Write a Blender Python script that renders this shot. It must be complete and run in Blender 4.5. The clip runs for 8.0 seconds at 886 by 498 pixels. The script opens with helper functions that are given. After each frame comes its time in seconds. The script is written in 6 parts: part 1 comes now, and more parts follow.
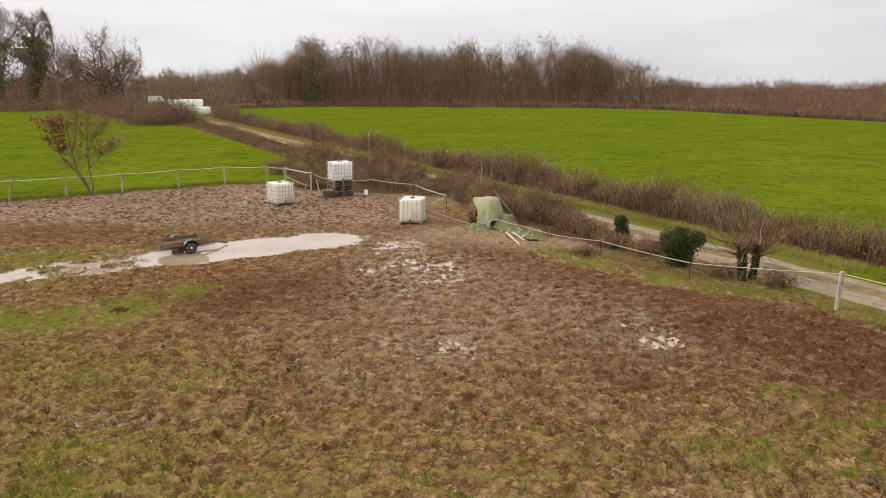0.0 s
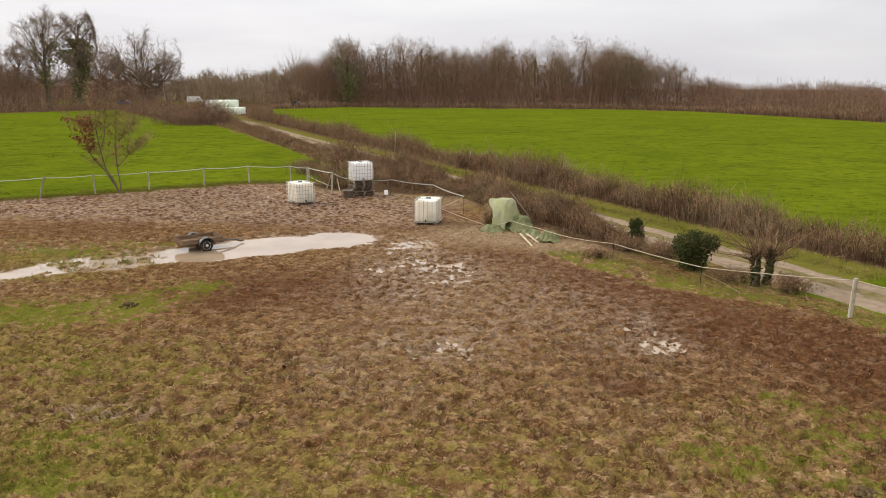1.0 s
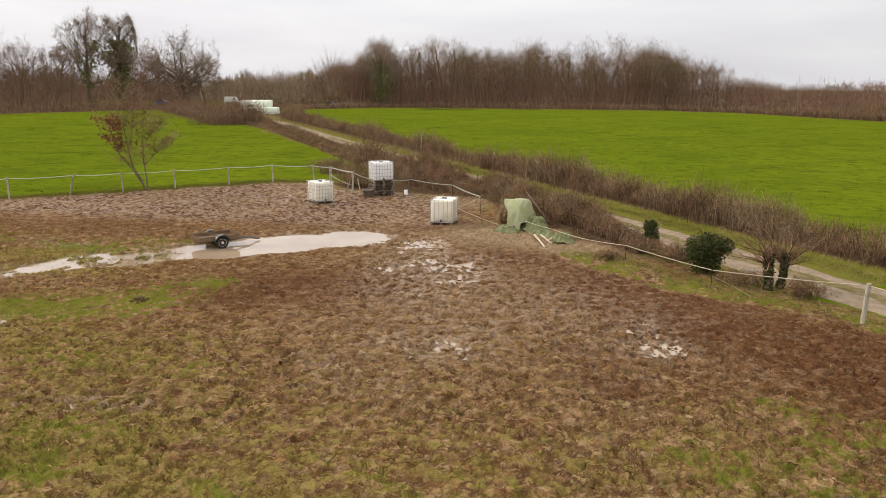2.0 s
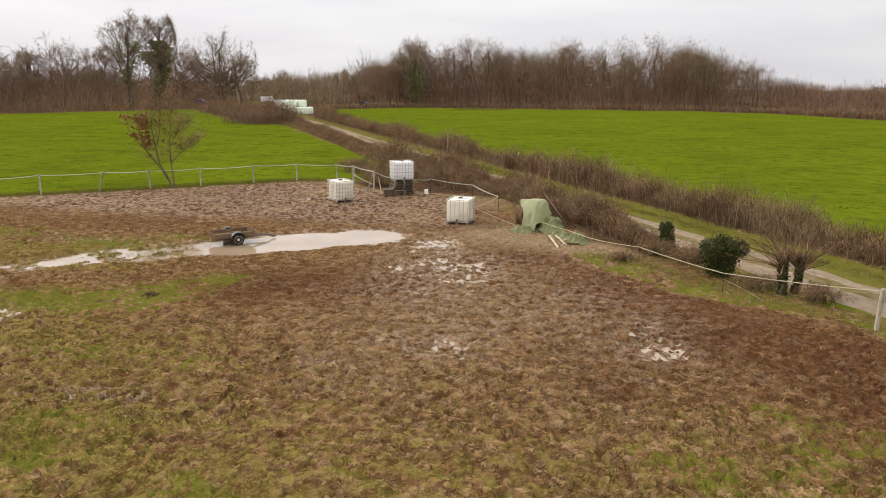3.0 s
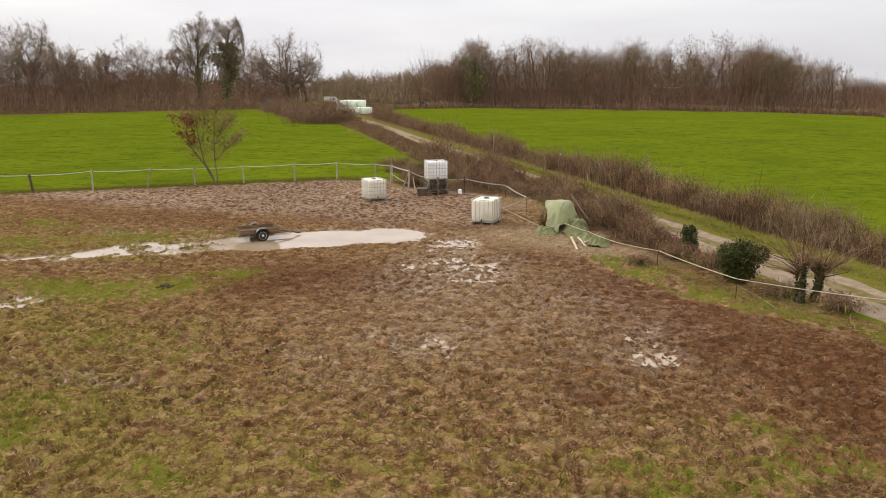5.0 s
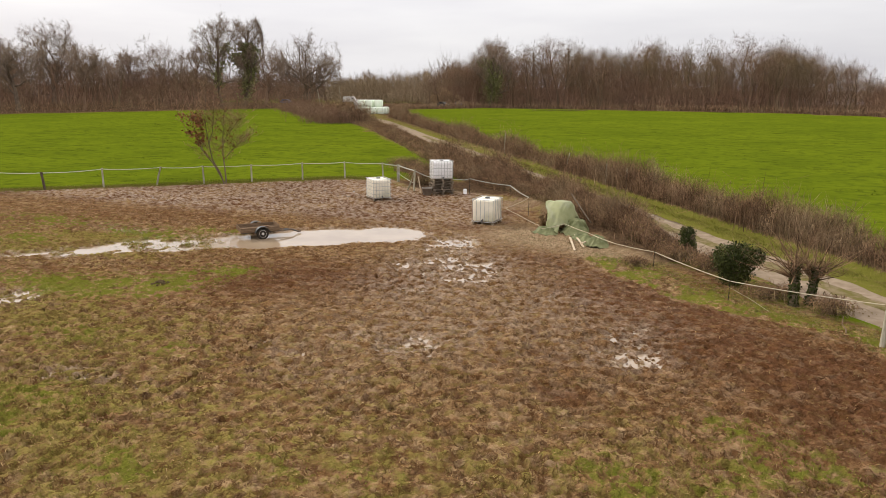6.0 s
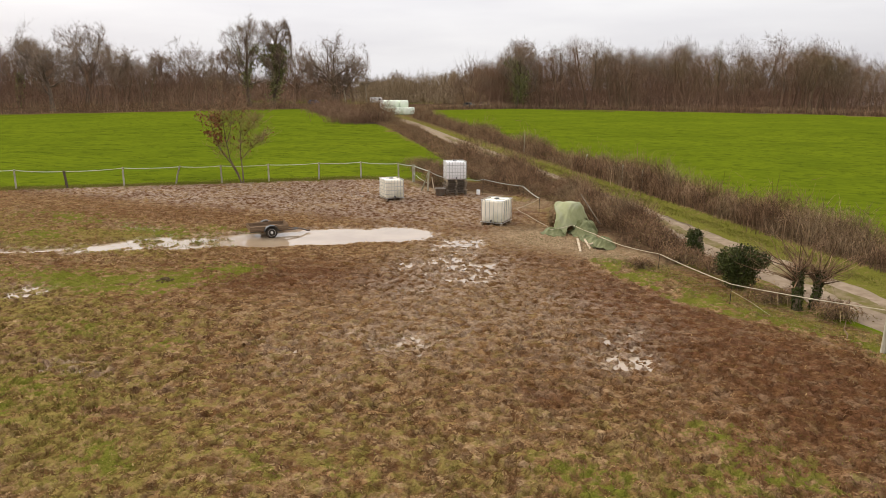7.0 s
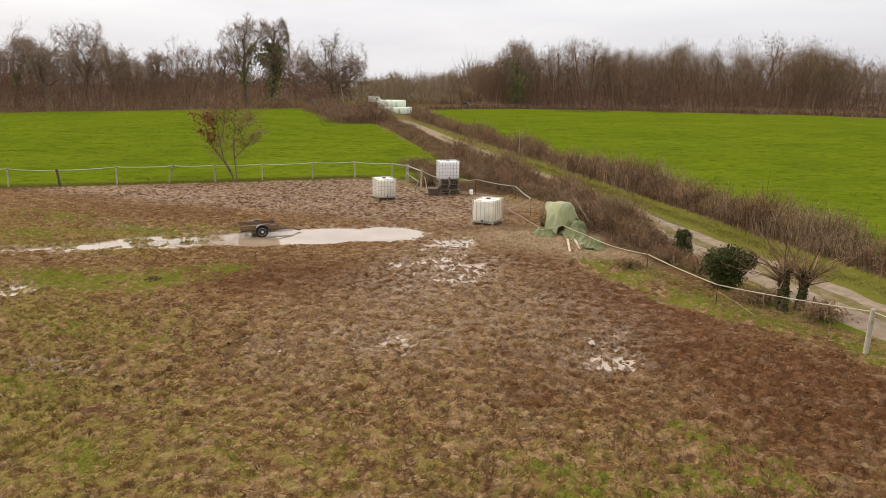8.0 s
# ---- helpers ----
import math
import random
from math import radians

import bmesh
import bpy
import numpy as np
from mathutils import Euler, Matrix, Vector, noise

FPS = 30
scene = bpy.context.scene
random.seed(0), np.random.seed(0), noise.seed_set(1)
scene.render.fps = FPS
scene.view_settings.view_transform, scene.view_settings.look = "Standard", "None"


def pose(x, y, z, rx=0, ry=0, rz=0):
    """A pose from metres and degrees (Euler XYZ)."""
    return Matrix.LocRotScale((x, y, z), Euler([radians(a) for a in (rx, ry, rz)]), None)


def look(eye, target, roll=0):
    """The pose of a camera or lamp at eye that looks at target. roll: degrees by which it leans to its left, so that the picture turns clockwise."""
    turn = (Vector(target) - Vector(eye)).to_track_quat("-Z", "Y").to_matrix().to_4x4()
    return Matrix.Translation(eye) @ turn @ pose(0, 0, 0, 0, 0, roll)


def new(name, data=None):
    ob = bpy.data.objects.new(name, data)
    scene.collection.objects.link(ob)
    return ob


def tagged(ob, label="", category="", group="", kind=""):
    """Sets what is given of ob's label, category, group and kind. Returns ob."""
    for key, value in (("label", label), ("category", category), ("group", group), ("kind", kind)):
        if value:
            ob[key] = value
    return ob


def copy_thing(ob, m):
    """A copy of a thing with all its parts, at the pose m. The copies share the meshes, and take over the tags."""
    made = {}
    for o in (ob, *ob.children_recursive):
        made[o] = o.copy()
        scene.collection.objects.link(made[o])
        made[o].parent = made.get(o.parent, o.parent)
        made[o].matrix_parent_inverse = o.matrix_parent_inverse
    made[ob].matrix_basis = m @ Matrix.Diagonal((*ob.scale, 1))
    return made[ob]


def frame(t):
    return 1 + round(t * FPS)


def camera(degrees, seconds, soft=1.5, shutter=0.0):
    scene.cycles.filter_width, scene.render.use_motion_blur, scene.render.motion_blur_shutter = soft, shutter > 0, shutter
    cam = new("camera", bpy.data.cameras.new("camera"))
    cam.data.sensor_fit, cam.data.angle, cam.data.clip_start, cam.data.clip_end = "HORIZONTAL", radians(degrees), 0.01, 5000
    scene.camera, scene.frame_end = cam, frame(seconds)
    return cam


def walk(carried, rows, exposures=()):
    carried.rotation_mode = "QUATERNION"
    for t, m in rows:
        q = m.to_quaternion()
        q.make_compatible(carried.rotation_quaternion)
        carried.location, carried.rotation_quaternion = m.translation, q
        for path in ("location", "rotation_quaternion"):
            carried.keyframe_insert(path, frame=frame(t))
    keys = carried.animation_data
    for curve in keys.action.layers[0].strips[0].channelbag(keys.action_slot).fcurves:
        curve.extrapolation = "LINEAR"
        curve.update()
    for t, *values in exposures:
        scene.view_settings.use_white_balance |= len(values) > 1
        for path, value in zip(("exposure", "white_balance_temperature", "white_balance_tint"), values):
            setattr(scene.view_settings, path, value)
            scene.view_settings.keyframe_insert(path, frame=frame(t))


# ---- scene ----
cam = camera(64.4, 8.0, soft=0.8)
PATH = [
    (0, (2.2, -0.003, 5.884), (2.043, 1.939, 5.434), 0.2),
    (0.5, (2.612, 0.034, 5.887), (2.406, 1.973, 5.438), 0.3),
    (1, (3.014, 0.078, 5.883), (2.761, 2.011, 5.435), 0.3),
    (1.5, (3.42, 0.108, 5.876), (3.12, 2.035, 5.429), 0.3),
    (3, (4.619, 0.328, 5.846), (4.176, 2.227, 5.399), 0.4),
    (3.5, (5.024, 0.404, 5.85), (4.534, 2.291, 5.404), 0.4),
    (4, (5.417, 0.51, 5.842), (4.88, 2.384, 5.395), 0.5),
    (4.5, (5.827, 0.613, 5.835), (5.244, 2.473, 5.388), 0.4),
    (6, (7.025, 0.952, 5.829), (6.36, 2.784, 5.382), 0.5),
    (6.5, (7.406, 1.065, 5.833), (6.698, 2.881, 5.386), 0.5),
    (7, (7.805, 1.208, 5.83), (7.067, 3.012, 5.384), 0.5),
    (7.5, (8.018, 1.27, 5.836), (7.284, 3.076, 5.39), 0.7),
    (8, (8.108, 1.298, 5.841), (7.374, 3.105, 5.394), 0.7),
]
walk(cam, [(t, look(eye, target, roll)) for t, eye, target, roll in PATH])

# ---- world and sun: an overcast winter afternoon ----
world = bpy.data.worlds.new("world")
scene.world = world
world.use_nodes = True
wn, wl = world.node_tree.nodes, world.node_tree.links
wn.clear()
w_out = wn.new("ShaderNodeOutputWorld")
w_bg = wn.new("ShaderNodeBackground")
w_sky = wn.new("ShaderNodeTexSky")
w_sky.sky_type, w_sky.sun_disc = "NISHITA", False
w_sky.sun_elevation, w_sky.sun_rotation = radians(30), radians(-74)
w_sky.air_density, w_sky.dust_density = 1.0, 4.0
w_scale = wn.new("ShaderNodeMix")
w_scale.data_type, w_scale.blend_type = "RGBA", "MULTIPLY"
w_scale.inputs[0].default_value = 1.0
w_scale.inputs[7].default_value = (0.10, 0.10, 0.10, 1)
wl.new(w_sky.outputs[0], w_scale.inputs[6])
w_co = wn.new("ShaderNodeTexCoord")
w_map = wn.new("ShaderNodeMapping")
w_map.inputs["Scale"].default_value = (1.0, 1.0, 6.0)
w_noise = wn.new("ShaderNodeTexNoise")
w_noise.inputs["Scale"].default_value, w_noise.inputs["Detail"].default_value = 2.2, 5.0
wl.new(w_co.outputs["Generated"], w_map.inputs[0])
wl.new(w_map.outputs[0], w_noise.inputs["Vector"])
w_ramp = wn.new("ShaderNodeValToRGB")
w_ramp.color_ramp.elements[0].position, w_ramp.color_ramp.elements[0].color = 0.30, (0.76, 0.745, 0.785, 1)
w_ramp.color_ramp.elements[1].position, w_ramp.color_ramp.elements[1].color = 0.66, (0.94, 0.925, 0.935, 1)
wl.new(w_noise.outputs["Fac"], w_ramp.inputs[0])
w_mix = wn.new("ShaderNodeMix")
w_mix.data_type = "RGBA"
w_mix.inputs[0].default_value = 0.93
wl.new(w_scale.outputs[2], w_mix.inputs[6])
wl.new(w_ramp.outputs[0], w_mix.inputs[7])
wl.new(w_mix.outputs[2], w_bg.inputs[0])
# an overcast sky is about three times as bright overhead as at the horizon
w_sep = wn.new("ShaderNodeSeparateXYZ")
wl.new(w_co.outputs["Generated"], w_sep.inputs[0])
w_up = wn.new("ShaderNodeMapRange")
w_up.inputs[1].default_value, w_up.inputs[2].default_value, w_up.inputs[3].default_value, w_up.inputs[4].default_value = 0.05, 1.0, 0.98, 2.45
wl.new(w_sep.outputs[2], w_up.inputs[0])
# and a little brighter on the side where the sun stands
w_side = wn.new("ShaderNodeMapRange")
w_side.inputs[1].default_value, w_side.inputs[2].default_value, w_side.inputs[3].default_value, w_side.inputs[4].default_value = -0.7, 0.7, 1.06, 0.89
wl.new(w_sep.outputs[0], w_side.inputs[0])
w_mul = wn.new("ShaderNodeMath")
w_mul.operation = "MULTIPLY"
wl.new(w_up.outputs[0], w_mul.inputs[0])
wl.new(w_side.outputs[0], w_mul.inputs[1])
wl.new(w_mul.outputs[0], w_bg.inputs[1])
wl.new(w_bg.outputs[0], w_out.inputs[0])

sun = new("sun", bpy.data.lights.new("sun", "SUN"))
sun.data.energy, sun.data.angle, sun.data.color = 2.1, radians(12), (1.0, 0.92, 0.80)
sun.matrix_world = look((-50, 14, 30), (0, 0, 0))
scene.view_settings.exposure = 0.0


# ---- materials ----
def material(name, base, rough=0.8, metal=0.0, second=None, scale=6.0, spread=(0.35, 0.65), bump=0.0, bump_scale=40.0,
             grain=None, island=0.0, per_object=0.0, spec=0.4, subsurf=0.0, stretch=(1, 1, 1), dirt=None, dirt_scale=1.3):
    """A surface of two tones mixed by noise, with grain, stains, relief and a slow shift of lightness from piece to piece."""
    m = bpy.data.materials.new(name)
    m.use_nodes = True
    n, l = m.node_tree.nodes, m.node_tree.links
    b = n["Principled BSDF"]
    b.inputs["Roughness"].default_value, b.inputs["Metallic"].default_value = rough, metal
    b.inputs["Specular IOR Level"].default_value = spec if rough < 0.8 else 0.0
    geo = n.new("ShaderNodeTexCoord")
    mp = n.new("ShaderNodeMapping")
    mp.inputs["Scale"].default_value = stretch
    l.new(geo.outputs["Object"], mp.inputs[0])
    noise_a = n.new("ShaderNodeTexNoise")
    noise_a.inputs["Scale"].default_value, noise_a.inputs["Detail"].default_value = scale, 6.0
    l.new(mp.outputs[0], noise_a.inputs["Vector"])
    ramp = n.new("ShaderNodeMapRange")
    ramp.inputs[1].default_value, ramp.inputs[2].default_value = spread
    l.new(noise_a.outputs["Fac"], ramp.inputs[0])
    mix = n.new("ShaderNodeMix")
    mix.data_type = "RGBA"
    mix.inputs[6].default_value = (*base, 1)
    mix.inputs[7].default_value = (*(second or [c * 0.7 for c in base]), 1)
    l.new(ramp.outputs[0], mix.inputs[0])
    colour = mix.outputs[2]
    if dirt:
        nd = n.new("ShaderNodeTexNoise")
        nd.inputs["Scale"].default_value, nd.inputs["Detail"].default_value = dirt_scale, 8.0
        l.new(geo.outputs["Object"], nd.inputs["Vector"])
        rd = n.new("ShaderNodeMapRange")
        rd.inputs[1].default_value, rd.inputs[2].default_value, rd.inputs[4].default_value = 0.48, 0.72, 0.85
        l.new(nd.outputs["Fac"], rd.inputs[0])
        md = n.new("ShaderNodeMix")
        md.data_type = "RGBA"
        md.inputs[7].default_value = (*dirt, 1)
        l.new(rd.outputs[0], md.inputs[0])
        l.new(colour, md.inputs[6])
        colour = md.outputs[2]
    if island or per_object:
        hs = n.new("ShaderNodeHueSaturation")
        vr = n.new("ShaderNodeMapRange")
        amount = island or per_object
        vr.inputs[3].default_value, vr.inputs[4].default_value = 1 - amount, 1 + amount
        if island:
            l.new(n.new("ShaderNodeNewGeometry").outputs["Random Per Island"], vr.inputs[0])
        else:
            l.new(n.new("ShaderNodeObjectInfo").outputs["Random"], vr.inputs[0])
        l.new(vr.outputs[0], hs.inputs["Value"])
        l.new(colour, hs.inputs["Color"])
        colour = hs.outputs[0]
    l.new(colour, b.inputs["Base Color"])
    if bump:
        nb = n.new("ShaderNodeTexNoise")
        nb.inputs["Scale"].default_value, nb.inputs["Detail"].default_value = bump_scale, 5.0
        l.new(mp.outputs[0], nb.inputs["Vector"])
        bp = n.new("ShaderNodeBump")
        bp.inputs["Strength"].default_value, bp.inputs["Distance"].default_value = bump, 0.02
        l.new(nb.outputs["Fac"], bp.inputs["Height"])
        l.new(bp.outputs[0], b.inputs["Normal"])
    if subsurf:
        b.inputs["Subsurface Weight"].default_value = subsurf
        b.inputs["Subsurface Radius"].default_value = (0.05, 0.05, 0.05)
    return m


def ground_material():
    """Mud, thin grass, straw, wet mud, pasture and leaf litter, mixed by the two zone layers of the sheet."""
    m = bpy.data.materials.new("ground_surface")
    m.use_nodes = True
    n, l = m.node_tree.nodes, m.node_tree.links
    b = n["Principled BSDF"]
    co = n.new("ShaderNodeNewGeometry").outputs["Position"]

    def noise_of(scale, detail=6.0, lo=0.35, hi=0.65, rough=0.55, sx=1.0, sy=1.0):
        t = n.new("ShaderNodeTexNoise")
        t.inputs["Scale"].default_value, t.inputs["Detail"].default_value, t.inputs["Roughness"].default_value = scale, detail, rough
        mp = n.new("ShaderNodeMapping")
        mp.inputs["Scale"].default_value = (sx, sy, 1)
        l.new(co, mp.inputs[0])
        l.new(mp.outputs[0], t.inputs["Vector"])
        r = n.new("ShaderNodeMapRange")
        r.inputs[1].default_value, r.inputs[2].default_value = lo, hi
        l.new(t.outputs["Fac"], r.inputs[0])
        return r.outputs[0]

    def mix(f, a, c):
        x = n.new("ShaderNodeMix")
        x.data_type = "RGBA"
        for k, v in ((0, f), (6, a), (7, c)):
            if isinstance(v, tuple):
                x.inputs[k].default_value = (*v, 1)
            elif isinstance(v, float):
                x.inputs[k].default_value = v
            else:
                l.new(v, x.inputs[k])
        return x.outputs[2]

    def arith(op, a, c, clamp=False):
        x = n.new("ShaderNodeMath")
        x.operation, x.use_clamp = op, clamp
        for k, v in enumerate((a, c)):
            if isinstance(v, float):
                x.inputs[k].default_value = v
            else:
                l.new(v, x.inputs[k])
        return x.outputs[0]

    za = n.new("ShaderNodeAttribute")
    za.attribute_name = "zone_a"
    zb = n.new("ShaderNodeAttribute")
    zb.attribute_name = "zone_b"
    sa, sb = n.new("ShaderNodeSeparateColor"), n.new("ShaderNodeSeparateColor")
    l.new(za.outputs["Color"], sa.inputs[0])
    l.new(zb.outputs["Color"], sb.inputs[0])
    grass, wet, straw = sa.outputs[0], sa.outputs[1], sa.outputs[2]
    dark, field, litter = sb.outputs[0], sb.outputs[1], sb.outputs[2]
    # mud: clods of uneven tone, drying pale; shade and damp between them and in prints painted dark
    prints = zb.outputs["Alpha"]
    warp = n.new("ShaderNodeTexNoise")
    warp.inputs["Scale"].default_value, warp.inputs["Detail"].default_value = 9.0, 6.0
    l.new(co, warp.inputs["Vector"])
    bent = n.new("ShaderNodeVectorMath")
    bent.operation = "MULTIPLY_ADD"
    bent.inputs[1].default_value = (0.30, 0.30, 0.0)
    l.new(warp.outputs["Color"], bent.inputs[0])
    l.new(co, bent.inputs[2])
    flat = n.new("ShaderNodeVectorMath")
    flat.operation = "MULTIPLY"
    flat.inputs[1].default_value = (1.0, 1.0, 0.0)
    l.new(bent.outputs[0], flat.inputs[0])

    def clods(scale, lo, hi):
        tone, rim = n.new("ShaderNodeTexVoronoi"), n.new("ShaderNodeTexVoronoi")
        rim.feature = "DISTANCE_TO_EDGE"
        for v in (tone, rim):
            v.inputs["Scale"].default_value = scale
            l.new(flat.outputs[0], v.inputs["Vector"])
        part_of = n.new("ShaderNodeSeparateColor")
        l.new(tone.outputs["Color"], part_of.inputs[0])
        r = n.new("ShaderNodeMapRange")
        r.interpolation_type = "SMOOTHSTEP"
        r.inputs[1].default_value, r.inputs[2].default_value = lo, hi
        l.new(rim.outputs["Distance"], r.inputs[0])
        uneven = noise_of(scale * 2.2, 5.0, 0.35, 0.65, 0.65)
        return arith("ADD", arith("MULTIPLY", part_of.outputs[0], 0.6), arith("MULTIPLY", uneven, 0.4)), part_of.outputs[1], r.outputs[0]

    fine, mid, big = noise_of(26.0, 5.0, 0.40, 0.60, 0.65), noise_of(2.6, 5.0, 0.42, 0.58, 0.6), noise_of(0.5, 5.0, 0.38, 0.62)
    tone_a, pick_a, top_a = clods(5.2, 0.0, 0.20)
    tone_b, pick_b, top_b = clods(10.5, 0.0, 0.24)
    mud = mix(arith("MULTIPLY", mid, 0.7), MUD_A, MUD_B)
    mud = mix(arith("MULTIPLY", arith("POWER", tone_a, 2.0), arith("ADD", 0.50, arith("MULTIPLY", big, 0.50))), mud, MUD_C)
    mud = mix(arith("MULTIPLY", arith("POWER", tone_b, 1.5), 0.75), mud, MUD_B)
    mud = mix(arith("MULTIPLY", fine, 0.25), mud, MUD_B)
    mud = mix(arith("MULTIPLY", dark, arith("ADD", 0.50, arith("MULTIPLY", tone_a, 0.45))), mud, mix(tone_b, MUD_DARK, MUD_DARK2))
    drift = noise_of(2.2, 7.0, 0.50, 0.60, 0.65)
    mud = mix(arith("MULTIPLY", drift, 0.22), mud, mix(big, MUD_C, MUD_PALE))
    # dark rims between clods: crevice shade painted into the colour, with damp earth
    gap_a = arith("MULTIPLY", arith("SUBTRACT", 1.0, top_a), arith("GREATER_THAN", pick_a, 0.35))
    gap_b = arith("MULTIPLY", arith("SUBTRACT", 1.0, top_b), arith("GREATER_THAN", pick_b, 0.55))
    # prints and hollows darkened too: their shade painted in along with the damp
    damp_shade = arith("MAXIMUM", arith("MULTIPLY", prints, noise_of(1.6, 4.0, 0.34, 0.62)), arith("MULTIPLY", arith("MAXIMUM", gap_a, gap_b), noise_of(3.1, 4.0, 0.40, 0.56)), True)
    mud = mix(arith("MULTIPLY", damp_shade, 0.85), mud, MUD_DAMP_SHADE)
    wetness = arith("MULTIPLY", wet, noise_of(3.4, 6.0, 0.42, 0.58, 0.6), True)
    mud = mix(arith("MULTIPLY", wetness, arith("ADD", 0.35, arith("MULTIPLY", tone_a, 0.55))), mud, MUD_WET)
    # thin paddock grass, in tufts
    tuft = noise_of(3.2, 7.0, 0.42, 0.58, 0.66)
    blade = noise_of(60.0, 3.0, 0.3, 0.7)
    thin = mix(blade, GRASS_A, GRASS_B)
    gmask = arith("MULTIPLY", arith("GREATER_THAN", grass, 0.001), arith("ADD", arith("MULTIPLY", arith("SUBTRACT", tuft, 0.5), 1.1), arith("SUBTRACT", arith("MULTIPLY", grass, 1.9), 0.45)), True)
    thin = mix(arith("MULTIPLY", tone_b, 0.5), thin, MUD_A)
    # the same painted shade in hollows under the thin grass
    thin = mix(arith("MULTIPLY", damp_shade, 0.80), thin, MUD_DAMP_SHADE)
    col = mix(gmask, mud, thin)
    straw_c = mix(noise_of(14.0, 8.0, 0.35, 0.65, 0.7), STRAW_A, STRAW_B)
    col = mix(arith("MULTIPLY", straw, arith("ADD", 0.5, arith("MULTIPLY", tuft, 0.6)), True), col, straw_c)
    # pasture
    f1, f2 = noise_of(0.055, 5.0, 0.35, 0.65), noise_of(1.6, 6.0, 0.46, 0.66, 0.6, 0.8, 1.0)
    f3 = noise_of(0.9, 5.0, 0.54, 0.63, 0.6, 1.0, 1.0)
    past = mix(f1, FIELD_A, FIELD_B)
    past = mix(arith("MULTIPLY", noise_of(0.22, 6.0, 0.46, 0.64, 0.62, 0.8, 1.0), 0.5), past, FIELD_C)
    past = mix(arith("MULTIPLY", f2, 0.55), past, FIELD_C)
    past = mix(arith("MULTIPLY", f3, 0.55), past, FIELD_D)
    col = mix(arith("MULTIPLY", arith("GREATER_THAN", field, 0.02), arith("ADD", arith("MULTIPLY", arith("SUBTRACT", tuft, 0.5), 1.3), arith("SUBTRACT", arith("MULTIPLY", field, 2.3), 0.65)), True), col, mix(arith("GREATER_THAN", field, 0.9), mix(blade, SWARD_A, SWARD_B), past))
    lit = mix(noise_of(5.0, 8.0, 0.35, 0.65), LITTER_A, LITTER_B)
    # beyond 330 m: wood brown with distance haze painted into the colour
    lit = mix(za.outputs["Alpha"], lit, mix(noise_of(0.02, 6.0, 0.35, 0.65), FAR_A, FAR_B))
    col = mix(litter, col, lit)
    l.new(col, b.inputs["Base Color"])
    # rough earth, shining where it is wet
    shine = arith("MULTIPLY", wetness, 0.45)
    l.new(arith("SUBTRACT", 0.86, shine), b.inputs["Roughness"])
    l.new(arith("MULTIPLY", wetness, 0.07), b.inputs["Specular IOR Level"])
    bump1 = n.new("ShaderNodeBump")
    bump1.inputs["Strength"].default_value, bump1.inputs["Distance"].default_value = 1.0, 0.050
    lumps = arith("ADD", arith("MULTIPLY", top_a, arith("ADD", 0.3, pick_a)), arith("ADD", arith("MULTIPLY", top_b, arith("MULTIPLY", pick_b, 0.5)), arith("MULTIPLY", noise_of(22.0, 4.0, 0.2, 0.8), 0.8)))
    l.new(arith("MULTIPLY", lumps, arith("SUBTRACT", 1.0, arith("MULTIPLY", field, 0.9))), bump1.inputs["Height"])
    l.new(bump1.outputs[0], b.inputs["Normal"])
    return m


MUD_A, MUD_B, MUD_C = (0.315, 0.184, 0.080), (0.108, 0.048, 0.016), (0.56, 0.395, 0.215)
MUD_DARK, MUD_DARK2, MUD_WET, MUD_DAMP_SHADE = (0.135, 0.050, 0.024), (0.060, 0.022, 0.010), (0.40, 0.29, 0.205), (0.085, 0.038, 0.014)
MUD_PALE = (0.37, 0.275, 0.19)
GRASS_A, GRASS_B = (0.270, 0.228, 0.056), (0.150, 0.130, 0.027)
SWARD_A, SWARD_B = (0.160, 0.158, 0.024), (0.090, 0.090, 0.014)
STRAW_A, STRAW_B = (0.43, 0.31, 0.19), (0.27, 0.185, 0.105)
FIELD_A, FIELD_B, FIELD_C, FIELD_D = (0.090, 0.116, 0.007), (0.110, 0.137, 0.008), (0.060, 0.080, 0.006), (0.040, 0.052, 0.006)
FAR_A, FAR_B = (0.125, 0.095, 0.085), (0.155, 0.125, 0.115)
LITTER_A, LITTER_B = (0.120, 0.075, 0.042), (0.060, 0.036, 0.021)

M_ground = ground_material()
M_stalk = material("dead_stalks", (0.40, 0.275, 0.130), 0.95, second=(0.30, 0.195, 0.085), scale=1.0, island=0.3)
M_lane = material("lane_gravel", (0.285, 0.220, 0.156), 0.9, second=(0.20, 0.148, 0.10), scale=3.0, bump=0.5, bump_scale=30, dirt=(0.20, 0.15, 0.10), dirt_scale=0.8)
M_lanegrass = material("lane_middle_grass", (0.125, 0.106, 0.036), 0.9, second=(0.19, 0.145, 0.085), scale=4.0, bump=0.6, bump_scale=25)
M_water = material("muddy_water", (0.335, 0.25, 0.165), 0.04, second=(0.28, 0.205, 0.135), scale=0.7, spec=0.62)
M_twig = material("bare_twigs", (0.240, 0.150, 0.088), 0.9, second=(0.118, 0.071, 0.041), scale=1.1, spread=(0.42, 0.58), island=0.55, dirt=(0.27, 0.20, 0.118), dirt_scale=0.35)
M_twig2 = material("pale_twigs", (0.37, 0.27, 0.16), 0.9, second=(0.25, 0.175, 0.10), scale=0.5, island=0.45)
M_twigfar = material("far_fine_twigs", (0.215, 0.128, 0.083), 0.92, second=(0.152, 0.094, 0.062), scale=0.09, spread=(0.40, 0.60), island=0.25, dirt=(0.158, 0.120, 0.064), dirt_scale=0.05)
